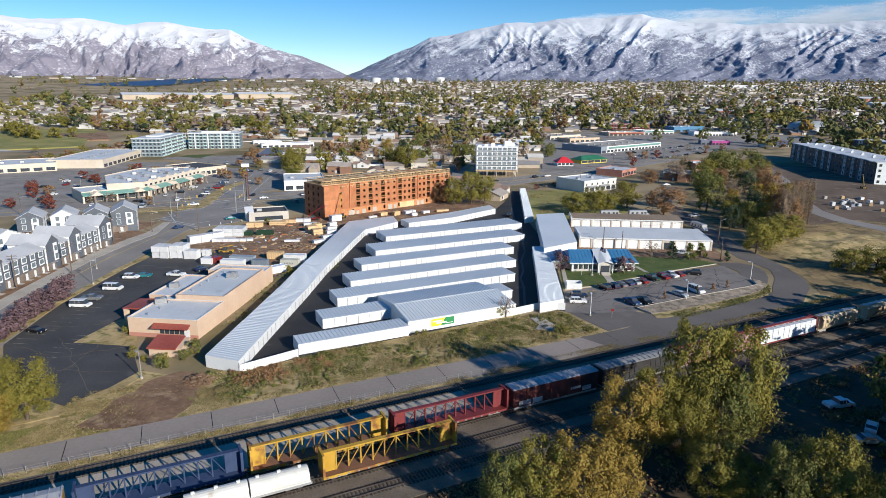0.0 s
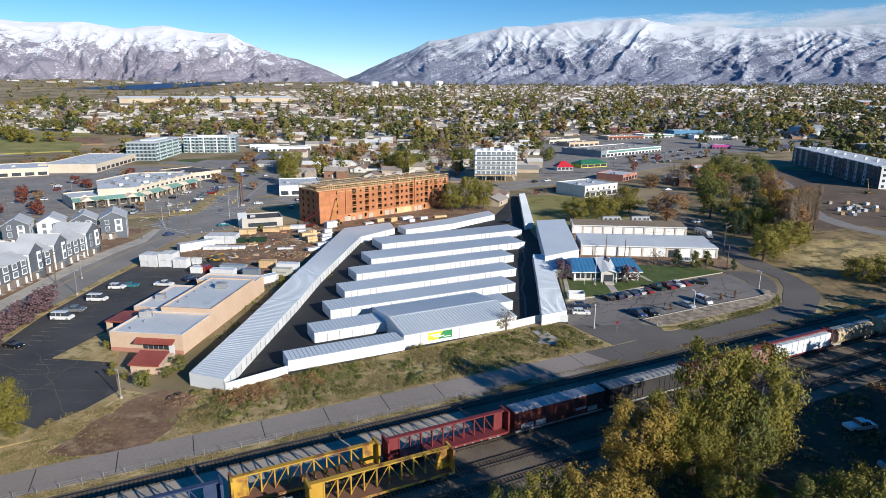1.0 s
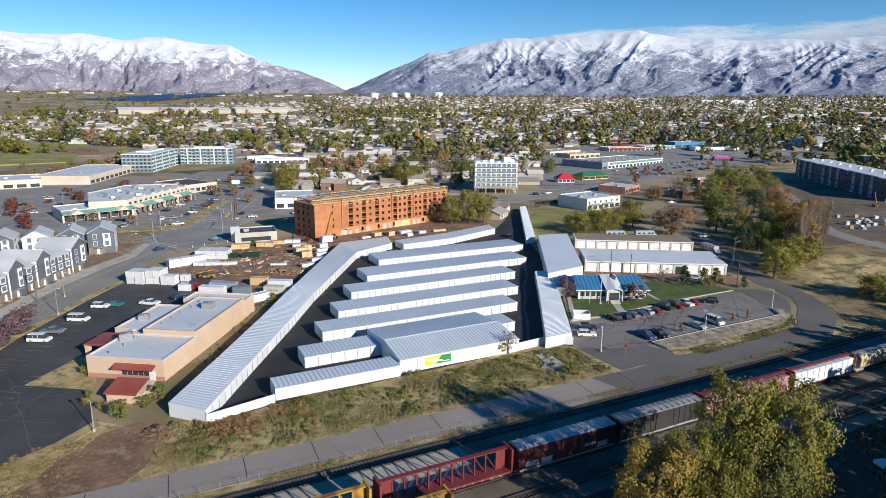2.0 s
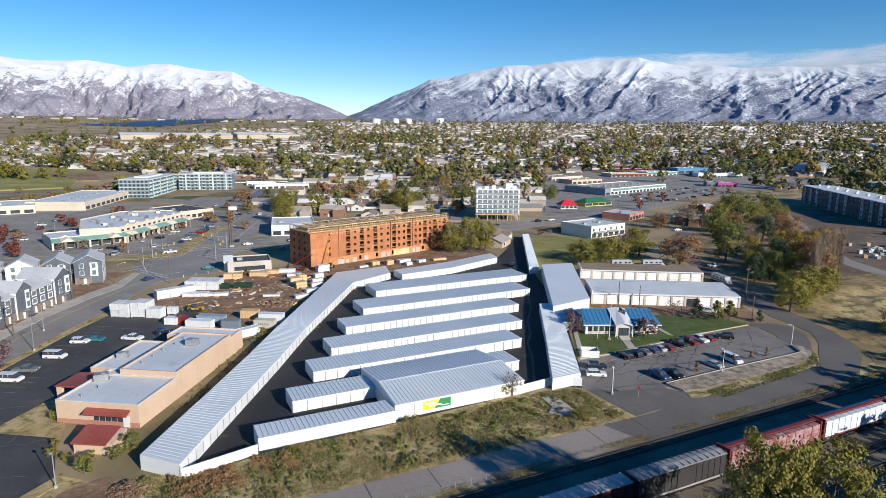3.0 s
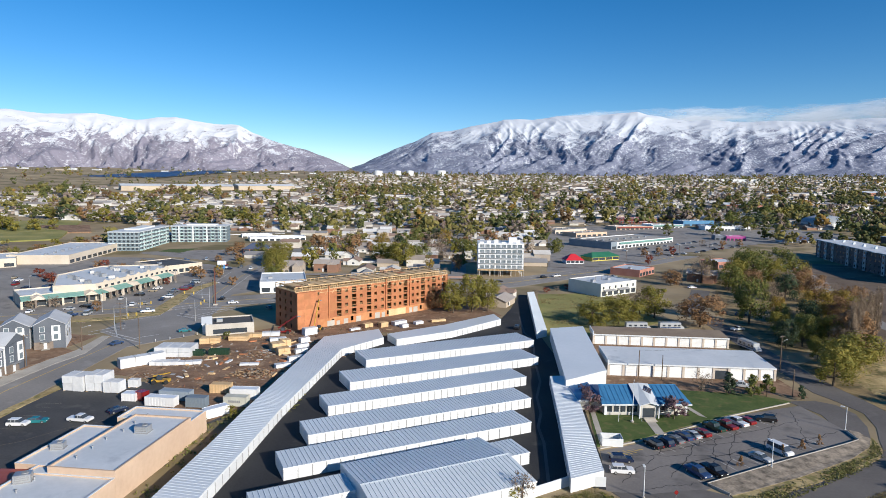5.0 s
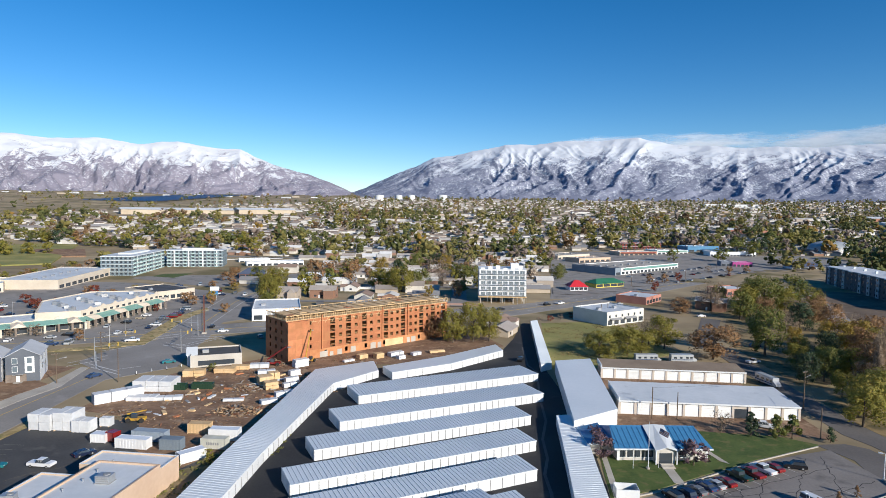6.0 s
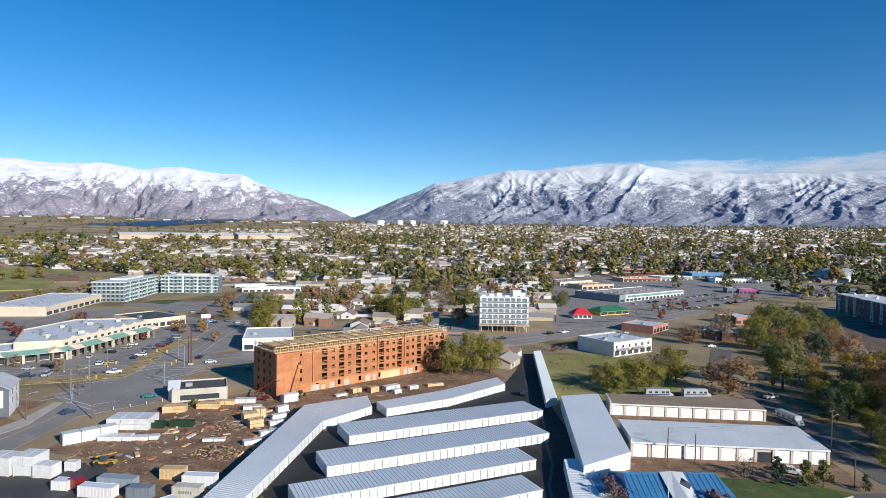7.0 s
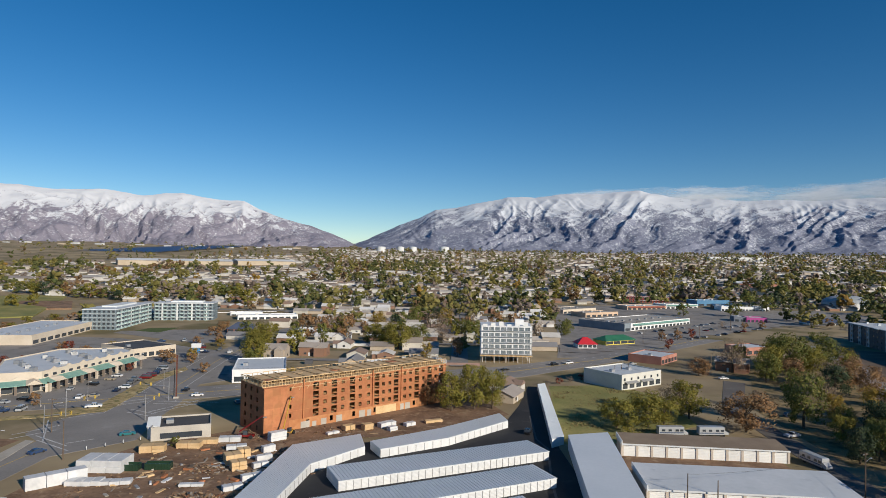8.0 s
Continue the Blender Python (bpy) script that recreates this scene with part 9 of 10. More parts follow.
def car_meshes(shape, paint):
    key = (shape, paint)
    if key in CAR_CACHE:
        return CAR_CACHE[key]
    L, w, h, sill, bon, c0, c1, r0, r1, boot = SHAPES[shape]
    side = [(0.0, sill + 0.12), (0.12, sill), (L - 0.15, sill), (L, sill + 0.2), (L - 0.05, bon - 0.22), (L - 0.3, bon - 0.08), (c1, bon), (c0, boot), (0.06, boot - 0.05), (0.0, boot - 0.3)]
    g = Geo()
    n = len(side)
    e = 0.07
    g.add([(x, -w, z) for x, z in side] + [(x, w, z) for x, z in side], [tuple(range(n)), tuple(range(2 * n - 1, n - 1, -1))] + [(i, n + i, n + (i + 1) % n, (i + 1) % n) for i in range(n)])
    if shape == "pickup":
        g.box(0.12, 2.0, -w + 0.1, w - 0.1, boot - 0.02, boot + 0.004)
    cab = Geo()
    i = 0.16
    z0 = max(bon, boot) - 0.06
    cab.add([(c0, -w + 0.05, z0), (c1, -w + 0.05, z0), (c1, w - 0.05, z0), (c0, w - 0.05, z0), (r0, -w + i, h - 0.08), (r1, -w + i, h - 0.08), (r1, w - i, h - 0.08), (r0, w - i, h - 0.08)],
            [(0, 1, 5, 4), (1, 2, 6, 5), (2, 3, 7, 6), (3, 0, 4, 7), (4, 5, 6, 7)])
    roof = Geo().soft(r0 - 0.05, r1 + 0.03, -w + i - 0.02, w - i + 0.02, h - 0.078, h, 0.05)
    for x in (c0 * 0.4 + c1 * 0.6, c0 * 0.68 + c1 * 0.32):
        roof.box(x, x + 0.07, -w + 0.07, -w + 0.11, z0, h - 0.09)
    out = (plain_mesh("body", g, PAINT[paint]), plain_mesh("cabin_glass", cab, M_glass), plain_mesh("roof", roof, PAINT[paint]),
           plain_mesh("wheel", Geo().tube((0, -0.11, 0), (0, 0.11, 0), 0.34, n=14), M_tyre), plain_mesh("hub", Geo().tube((0, -0.125, 0), (0, 0.125, 0), 0.19, n=10), M_steel),
           plain_mesh("headlight", Geo().box(0, 0.03, -0.2, 0.2, 0, 0.14), shade("lamp_glass", (0.6, 0.6, 0.6), (0.7, 0.7, 0.7), 0.2)), plain_mesh("tail_light", Geo().box(-0.03, 0, -0.16, 0.16, 0, 0.2), shade("tail_glass", (0.3, 0.01, 0.01), (0.35, 0.02, 0.02), 0.3)))
    CAR_CACHE[key] = out
    return out


CAR_WORDS = {"car": "saloon car", "suv": "sport utility vehicle", "van": "passenger van", "pickup": "pickup truck"}


def vehicle(x, y, turn, shape="car", paint="silver", where="parked in the car park", z=None, group="parked cars", near=False):
    b, c, r, wh, hub, hl, tl = car_meshes(shape, paint)
    L, w, h, sill, bon = SHAPES[shape][:5]
    z = 0.07 if z is None else z
    m = pose(x, y, z, 0, 0, turn) @ pose(-L / 2, 0, 0)
    t = thing("car" if shape == "car" else shape, m, f"{paint} {CAR_WORDS[shape]} {where}", {"car": "car", "suv": "car", "van": "van", "pickup": "pickup truck"}[shape], group)
    part("body", b, None, t)
    part("cabin_glass", c, None, t)
    part("roof", r, None, t)
    for wx in (0.95, L - 1.0):
        for s in (-1, 1):
            q = part("wheel", wh, None, t, m=pose(wx, s * (w - 0.1), 0.34))
            if near:
                part("hub", hub, None, q)
    for s in (-1, 1) if near else ():
        part("headlight", hl, None, t, m=pose(L - 0.06, s * (w - 0.25), bon - 0.34))
        part("tail_light", tl, None, t, m=pose(0.0, s * (w - 0.2), bon - 0.4))
    return t


# office car park
for x, y, shape, paint in ((20.9, 198.6, "suv", "black"), (23.6, 200.2, "suv", "navy"), (26.2, 202.4, "car", "grey"), (28.6, 204.6, "car", "blue"), (30.7, 206.0, "car", "silver"), (33.2, 207.6, "car", "red"),
                           (37.0, 211.4, "pickup", "green"), (40.2, 213.4, "pickup", "red"), (43.4, 216.0, "pickup", "white"), (46.0, 217.6, "car", "red"), (51.2, 219.6, "suv", "black")):
    vehicle(x, y, 122 if x < 50 else 172, shape, paint, "parked along the office lawn", near=True)
vehicle(12.9, 189.4, 8, "suv", "navy", near=True)
vehicle(12.4, 184.2, 6, "suv", "white", near=True)
vehicle(27.4, 186.2, -58, "pickup", "blue", "parked by the gravel bank", near=True)
vehicle(30.8, 187.6, -58, "pickup", "black", "parked by the gravel bank", near=True)
vehicle(42.4, 196.0, -50, "car", "silver", "parked by the gravel bank", near=True)
vehicle(47.8, 200.4, -58, "van", "white", "parked by the gravel bank", near=True)
vehicle(53.0, 246.5, -20, "pickup", "white", "before the open garage door")
# tan building's car park
for x, y, turn, shape, paint in ((-125.4, 182.4, 12, "suv", "white"), (-122.6, 184.8, 20, "car", "teal"), (-123.4, 171.2, 8, "van", "white"), (-123.2, 161.8, 15, "pickup", "grey"), (-122.0, 156.2, 8, "van", "white"), (-113.2, 187.4, 2, "pickup", "white"), (-108.6, 194.6, 60, "car", "navy"), (-119.4, 138.0, -8, "car", "black")):
    vehicle(x, y, turn, shape, paint, "parked in the cracked car park", near=True)
# streets and the plaza
for x, y, turn, shape, paint in ((-152.6, 252.0, 75, "car", "blue"), (-140, 274, 38, "car", "teal"), (-176, 303, 35, "pickup", "white"), (-150.0, 330.0, 35, "car", "white"), (-124.0, 330, 40, "pickup", "black"), (-128, 322, 130, "car", "grey"), (-118, 336, 40, "suv", "silver"), (-112, 342, 40, "car", "white"), (-134, 345, 125, "car", "navy"), (-30, 424, 40, "car", "black"), (4, 455, 45, "pickup", "white"), (-4, 448, 45, "suv", "black"), (40, 462, 40, "car", "silver"), (62, 520, 55, "car", "grey"), (-10.5, 372, 90, "car", "silver"), (-14, 306, 80, "suv", "black"), (-88, 420, 70, "car", "red"), (-96, 400, 60, "car", "white"), (-160, 338, 105, "car", "black"), (-196, 440, 105, "suv", "white"), (-205, 500, 100, "car", "grey"), (-262, 540, 30, "car", "black"), (-256, 548, 30, "suv", "navy"), (-240, 520, 100, "car", "white"), (-236, 512, 100, "car", "silver"), (-248, 560, 10, "suv", "silver")):
    vehicle(x, y, turn, shape, paint, "on the town street", 0.1, "street cars")
plaza = ((-207, 327.5), (-205, 338), (-208.5, 358), (-192, 346), (-193, 357), (-196, 368), (-192, 315), (-189, 318.5), (-203, 289.5), (-197.5, 293), (-213, 300.5), (-210, 307), (-225, 292), (-195, 352), (-194, 362), (-187, 330), (-188, 336), (-206, 350), (-198, 374), (-200, 380), (-240, 420), (-262, 300), (-270, 318), (-282, 330), (-290, 352), (-276, 344), (-300, 364), (-310, 372), (-268, 350), (-288, 372), (-282, 316), (-296, 340), (-214, 440), (-206, 446), (-222, 452), (-210, 436), (-228, 462), (-290, 300), (-262, 470), (-250, 478), (-272, 462))
tones = ("silver", "black", "white", "grey", "red", "navy", "white", "tan", "blue", "silver")
for i, (x, y) in enumerate(plaza):
    vehicle(x, y, 100 + (90 if i % 3 else 10), ("car", "suv", "car", "pickup", "van")[i % 5], tones[i % 10], "in the plaza car park", 0.08, "plaza cars")
for i in range(46):
    u, v = (i % 12) * 11.0, (i // 12) * 22.0
    x, y = 92 + u * 0.66 - v * 0.75, 618 + u * 0.75 + v * 0.66 - 20
    if (i * 7) % 11 < 8:
        vehicle(x + 8, y, 49 + 90, ("car", "suv", "car", "pickup")[i % 4], tones[(i * 3) % 10], "in the shopping centre car park", 0.12 + rise(x, y), "shop cars")
# wrecks in the scrub
for x, y, turn, shape, paint in ((58.5, 132, 20, "pickup", "white"), (60.5, 124, 60, "car", "white"), (58, 119.5, 10, "car", "silver"), (66, 128, 40, "suv", "grey")):
    vehicle(x, y, turn, shape, paint, "abandoned in scrub by the tracks", 0.03, "scrub cars")
for x, y, turn, shape, paint in ((74, 322, 30, "pickup", "white"), (80, 428, 20, "car", "white"), (150, 420, 60, "pickup", "white"), (156, 424, 30, "suv", "red"), (176, 690, 20, "car", "silver"), (84, 352, 20, "suv", "navy"), (112, 336, 40, "car", "black")):
    vehicle(x, y, turn, shape, paint, "beside the back street", 0.1, "back street cars")


def motorhome(m, label):
    t = thing("motorhome", m, label, "motorhome")
    white = PAINT["silver"]
    part("body", Geo().soft(0, 8.6, -1.2, 1.2, 0.6, 3.2, 0.12), white, t)
    part("cab", Geo().prism([(8.602, -1.1), (10.0, -1.0), (10.0, 1.0), (8.602, 1.1)], 0.6, [2.2, 1.3, 1.3, 2.2]), white, t)
    for x in (1.0, 3.2, 5.6, 7.2):
        part("window", Geo().box(x, x + 1.1, -1.24, -1.202, 1.7, 2.4), M_glass, t)
    part("stripe", Geo().box(0.2, 8.4, -1.23, -1.203, 1.1, 1.4), PAINT["blue"], t)
    for x in (1.8, 8.4):
        for y in (-1.0, 1.0):
            part("wheel", Geo().tube((x, y - 0.14, 0.45), (x, y + 0.14, 0.45), 0.45, n=12), M_tyre, t)
    return t


motorhome(pose(29.0, 313.6, 0.05, 0, 0, 12), "long white motorhome parked behind the garages")
motorhome(pose(42.5, 316.4, 0.05, 0, 0, 12), "white travel trailer parked behind the garages")
motorhome(pose(67.5, 296.0, 0.05, 0, 0, -70), "white motorhome parked at the garage end")

# ---- poles, lamps, flag ----
def car_park_lamp(x, y, turn, h=6.2, colour=None):
    t = thing("street_lamp", pose(x, y, 0.06, 0, 0, turn), "white post lamp with a flat head on a round footing", "street lamp", "car park lamps")
    c = colour or M_white
    part("footing", Geo().tube((0, 0, -0.1), (0, 0, 0.5), 0.28, n=10), M_concrete, t)
    part("post", Geo().tube((0, 0, 0.5), (0, 0, h), 0.1, 0.075, 8), c, t)
    part("arm", Geo().box(0.0, 0.7, -0.05, 0.05, h - 0.05, h + 0.05), c, t)
    part("head", Geo().soft(0.5, 1.3, -0.22, 0.22, h - 0.1, h + 0.12), c, t)


for x, y, turn in ((15.1, 174.2, 90), (43.2, 191.8, 120), (67.8, 216.2, 150)):
    car_park_lamp(x, y, turn, 6.0)
car_park_lamp(-78.7, 119.8, 150, 5.8, M_trim)
for x, y in ((-143.5, 190), (-133, 175), (-196, 300), (-186, 312), (-172, 340), (-230, 330), (-250, 310), (-270, 340), (-212, 380)):
    car_park_lamp(x, y, 40, 7.5, M_steel)


def utility_pole(x, y, h=10.5, turn=0.0, arms=1, lamp=False, wood=None):
    t = thing("utility_pole", pose(x, y, rise(x, y), 0, 0, turn), "weathered wooden utility pole with a crossarm", "utility pole", "utility poles")
    part("pole", Geo().tube((0, 0, -0.3), (0, 0, h), 0.17, 0.11, 8), wood or M_wood, t)
    for k in range(arms):
        z = h - 0.5 - 0.9 * k
        part("crossarm", Geo().box(-1.2, 1.2, -0.06, 0.06, z, z + 0.14), M_wood, t)
        for i in (-1.05, -0.45, 0.45, 1.05):
            part("insulator", Geo().tube((i, 0, z + 0.14), (i, 0, z + 0.34), 0.05, n=5), M_steel, t)
    if lamp:
        part("lamp_arm", Geo().tube((0, 0, h - 2.2), (2.4, 0, h - 1.6), 0.05, n=5), M_steel, t)
        part("lamp_head", Geo().soft(2.2, 3.0, -0.16, 0.16, h - 1.75, h - 1.55), M_steel, t)


for x, y, h, arms, lamp in ((-141.2, 248.7, 11, 0, False), (-157.8, 325.7, 12, 1, True), (-165.3, 271.2, 11, 1, True), (-147.7, 184.0, 10.5, 2, False), (-152.0, 167.0, 10.5, 2, False), (-161, 222, 10.5, 1, False), (-158.8, 243, 10, 1, True),
                            (70.6, 266, 11.5, 1, True), (65, 240.5, 8.0, 0, False), (24.7, 248.0, 9.0, 0, False), (31.7, 249.3, 7.5, 0, False), (76.8, 439, 10, 1, False), (24, 402, 9, 0, False), (27.5, 405, 9, 0, False), (31, 408, 9, 0, False), (-100, 372, 10, 1, True), (-60, 408, 10, 1, False), (-238, 262, 11, 1, True), (60, 560, 10, 1, False), (110, 610, 10, 1, True), (150, 672, 10, 1, False)):
    utility_pole(x, y, h, 40, arms, lamp)


def traffic_signal(x, y, turn, arm):
    """Mast with a long arm and two yellow signal heads."""
    t = thing("traffic_signal", pose(x, y, 0.06, 0, 0, turn), "galvanised traffic signal mast with yellow signal heads", "traffic signal", "traffic signals")
    part("mast", Geo().tube((0, 0, -0.05), (0, 0, 9.0), 0.16, 0.1, 8), M_steel, t)
    part("mast_arm", Geo().tube((0, 0, 5.6), (arm, 0, 6.4), 0.11, 0.06, 7), M_steel, t)
    for f in (0.6, 0.95):
        hd = part("signal_head", Geo().soft(arm * f - 0.25, arm * f + 0.25, -0.2, 0.2, 5.3 + 0.8 * f, 6.5 + 0.8 * f), M_yellow, t)
        for k in range(3):
            part("lens", Geo().tube((arm * f, -0.2, 5.55 + 0.8 * f + 0.36 * k), (arm * f, -0.26, 5.55 + 0.8 * f + 0.36 * k), 0.13, n=8), M_black, hd)


for x, y, turn, arm in ((-146.1, 291.2, 100, 11), (-156.5, 320.3, 190, 12), (-176.5, 290.0, 20, 10), (-167.0, 270.0, 10, 9)):
    traffic_signal(x, y, turn, arm)
mon = thing("pillar", pose(-156.0, 324.5, 0.06, 0, 0, 20), "tall slender rust-red steel pillar at the crossing", "pillar")
part("shaft", Geo().box(-0.24, 0.24, -0.2, 0.2, -0.05, 17.5), shade("rust_steel", (0.1, 0.035, 0.025), (0.16, 0.06, 0.04), 0.8), mon)
part("plinth", Geo().soft(-1.0, 1.0, -0.8, 0.8, -0.05, 0.7), M_concrete, mon)
sg = thing("sign", pose(-203.6, 416.2, 0.06, 0, 0, 20), "tall white and blue pole sign of the plaza", "sign")
part("post", Geo().tube((-1.0, 0, -0.05), (-1.0, 0, 6), 0.16, n=8).tube((1.0, 0, -0.05), (1.0, 0, 6), 0.16, n=8), M_steel, sg)
part("board", Geo().soft(-2.6, 2.6, -0.3, 0.3, 6.004, 8.4), M_white, sg)
part("blue_board", Geo().soft(-1.8, 1.8, -0.3, 0.3, 3.2, 5.6), shade("sign_blue", (0.03, 0.2, 0.5), (0.05, 0.28, 0.6), 0.5), sg)


def cable(a, b, sag):
    pts = [Vector(a).lerp(Vector(b), i / 10) - Vector((0, 0, sag * 4 * (i / 10) * (1 - i / 10))) for i in range(11)]
    g = Geo()
    for p, q in zip(pts, pts[1:]):
        g.tube(tuple(p), tuple(q), 0.025, n=3)
    tagged(part("overhead_cable", g, M_black), "thin black overhead cable between poles", "cable", "cables")


for a, b in (((-141.2, 248.7, 10.6), (-165.3, 271.2, 10.4)), ((-165.3, 271.2, 10.4), (-157.8, 325.7, 11.4)), ((-147.7, 184, 10), (-152, 167, 10)), ((-147.7, 184, 10), (-161, 222, 10)), ((70.6, 266, 11), (65, 240.5, 7.8)), ((70.6, 266, 11), (24.7, 248.0, 8.8)), ((-157.8, 325.7, 11.4), (-100, 372, 9.6)), ((-100, 372, 9.6), (-60, 408, 9.6))):
    cable(a, b, 1.0)


def flagpole():
    t = thing("flagpole", pose(18.2, 212.6, 0.1), "tall white flagpole with a striped red and white flag", "flagpole")
    part("base", Geo().tube((0, 0, -0.1), (0, 0, 0.35), 0.45, n=12), M_concrete, t)
    part("pole", Geo().tube((0, 0, 0.35), (0, 0, 10.5), 0.1, 0.05, 8), M_white, t)
    part("finial", Geo().tube((0, 0, 10.5), (0, 0, 10.75), 0.1, 0.04, 8), M_steel, t)
    red, white, blue = PAINT["red"], M_white, PAINT["blue"]
    f = part("flag", Geo().box(0.06, 2.2, -0.02, 0.02, 9.0, 10.3), white, t, m=pose(0, 0, 0, 0, 14, -35))
    for k in range(4):
        part("stripe", Geo().box(0.062, 2.2, -0.026, 0.026, 9.04 + k * 0.32, 9.2 + k * 0.32), red, f)
    part("canton", Geo().box(0.06, 0.95, -0.032, 0.032, 9.62, 10.3), blue, f)


flagpole()
for x, y in ((14.9, 212.2), (20.6, 213.4)):
    p = thing("small_pole", pose(x, y, 0.1), "short white pole beside the flagpole", "pole", "short poles")
    part("pole", Geo().tube((0, 0, -0.1), (0, 0, 4.2), 0.06, 0.04, 6), M_white, p)
    part("cap", Geo().tube((0, 0, 4.2), (0, 0, 4.3), 0.08, n=6), M_steel, p)

# red stop sign at the lot's mouth
s = thing("stop_sign", pose(20.6, 173.2, 0.05, 0, 0, 20), "red octagonal stop sign on a post", "road sign")
part("post", Geo().tube((0, 0, -0.1), (0, 0, 2.2), 0.04, n=6), M_steel, s)
part("plate", Geo().tube((0, -0.06, 2.3), (0, -0.04, 2.3), 0.42, n=8), PAINT["red"], s)

# bank below the lot: gravel, low kerb wall and grass
bank = [(28.2, 181.7), (31.6, 178.2), (36.1, 181.0), (48.2, 189.2), (62.3, 200.2), (68.9, 207.3), (71.5, 212.3), (70.4, 215.7), (68.4, 216.4), (68.4, 210.6), (64.4, 207.4), (43.8, 193.0)]
ground_piece("gravel_bank", Geo().prism(bank, -0.1, [0.5, 0.2, 0.2, 0.2, 0.2, 0.2, 0.2, 0.4, 0.5, 0.5, 0.5, 0.5]), M_gravel, "pale tan gravel bank above the lane", "bank")
for a, b in (((28.2, 181.9), (43.6, 193.2)), ((43.6, 193.2), (64.3, 207.7)), ((64.3, 207.7), (68.2, 210.6)), ((68.2, 210.6), (67.9, 215.8)), ((28.2, 181.9), (31.4, 178.4))):
    wall_run("kerb", a, b, 0.58, "low pale concrete kerb along the gravel bank", 0.22, M_concrete)
for a, b in (((18.6, 201.2), (44.0, 222.0)), ((44.0, 222.0), (62.0, 234.6)), ((9.0, 195.2), (18.6, 201.2))):
    wall_run("lawn_kerb", a, b, 0.22, "pale concrete kerb along the lawn", 0.35, M_concrete)
ground_piece("lawn_path", flat([(9.2, 196.5), (10.6, 196.5), (9.6, 220), (8.4, 220)], 0.14), M_concrete, "narrow concrete path beside the lawn", "path")
ground_piece("side_path", flat([(35.5, 220.2), (37.2, 219.0), (34.6, 226.0), (33.2, 226.0)], 0.14), M_concrete, "narrow concrete path to the office", "path")
u = thing("waste_enclosure", pose(9.6, 196.6, 0.06, 0, 0, 5), "white fenced waste enclosure beside the car park", "enclosure")
for x0, x1, y0, y1 in ((0, 4.6, 0, 0.12), (0, 0.12, 0.13, 3.4), (4.48, 4.6, 0.13, 3.4), (0.13, 4.47, 3.28, 3.4)):
    part("panel", Geo().box(x0, x1, y0, y1, -0.05, 1.8), M_white, u)

# ---- the building site: stacks, containers, machines ----
M_wrapw = shade("white_sheet_wrap", (0.5, 0.52, 0.54), (0.66, 0.67, 0.68), 0.6, 0, 1.2, 0.4, 0.02, by_object=0.06)


def stack(x, y, turn, L, W, h, material, label, rows=1, tiers=1, name="material_stack"):
    t = thing(name, pose(x, y, 0.06, 0, 0, turn), label, "building material", "site stacks")
    w, d, z = L / rows, W, h / tiers
    r = random.Random(int(x * 10 + y))
    for i in range(rows):
        for k in range(tiers):
            j = r.uniform(-0.25, 0.25)
            part("pack", Geo().soft(i * w + 0.06, (i + 1) * w - 0.06, j, d + j * 0.5, 0.12 + k * z, 0.12 + (k + 1) * z - 0.06, 0.06), material, t)
    for i in range(max(2, rows)):
        part("bearer", Geo().box(0.3 + i * (L - 0.9) / max(1, max(2, rows) - 1), 0.55 + i * (L - 0.9) / max(1, max(2, rows) - 1), -0.1, d + 0.1, -0.05, 0.115), M_lumber, t)
    return t


WH = "stack of white-wrapped building panels on bearers"
LU = "stack of raw sawn lumber on bearers"
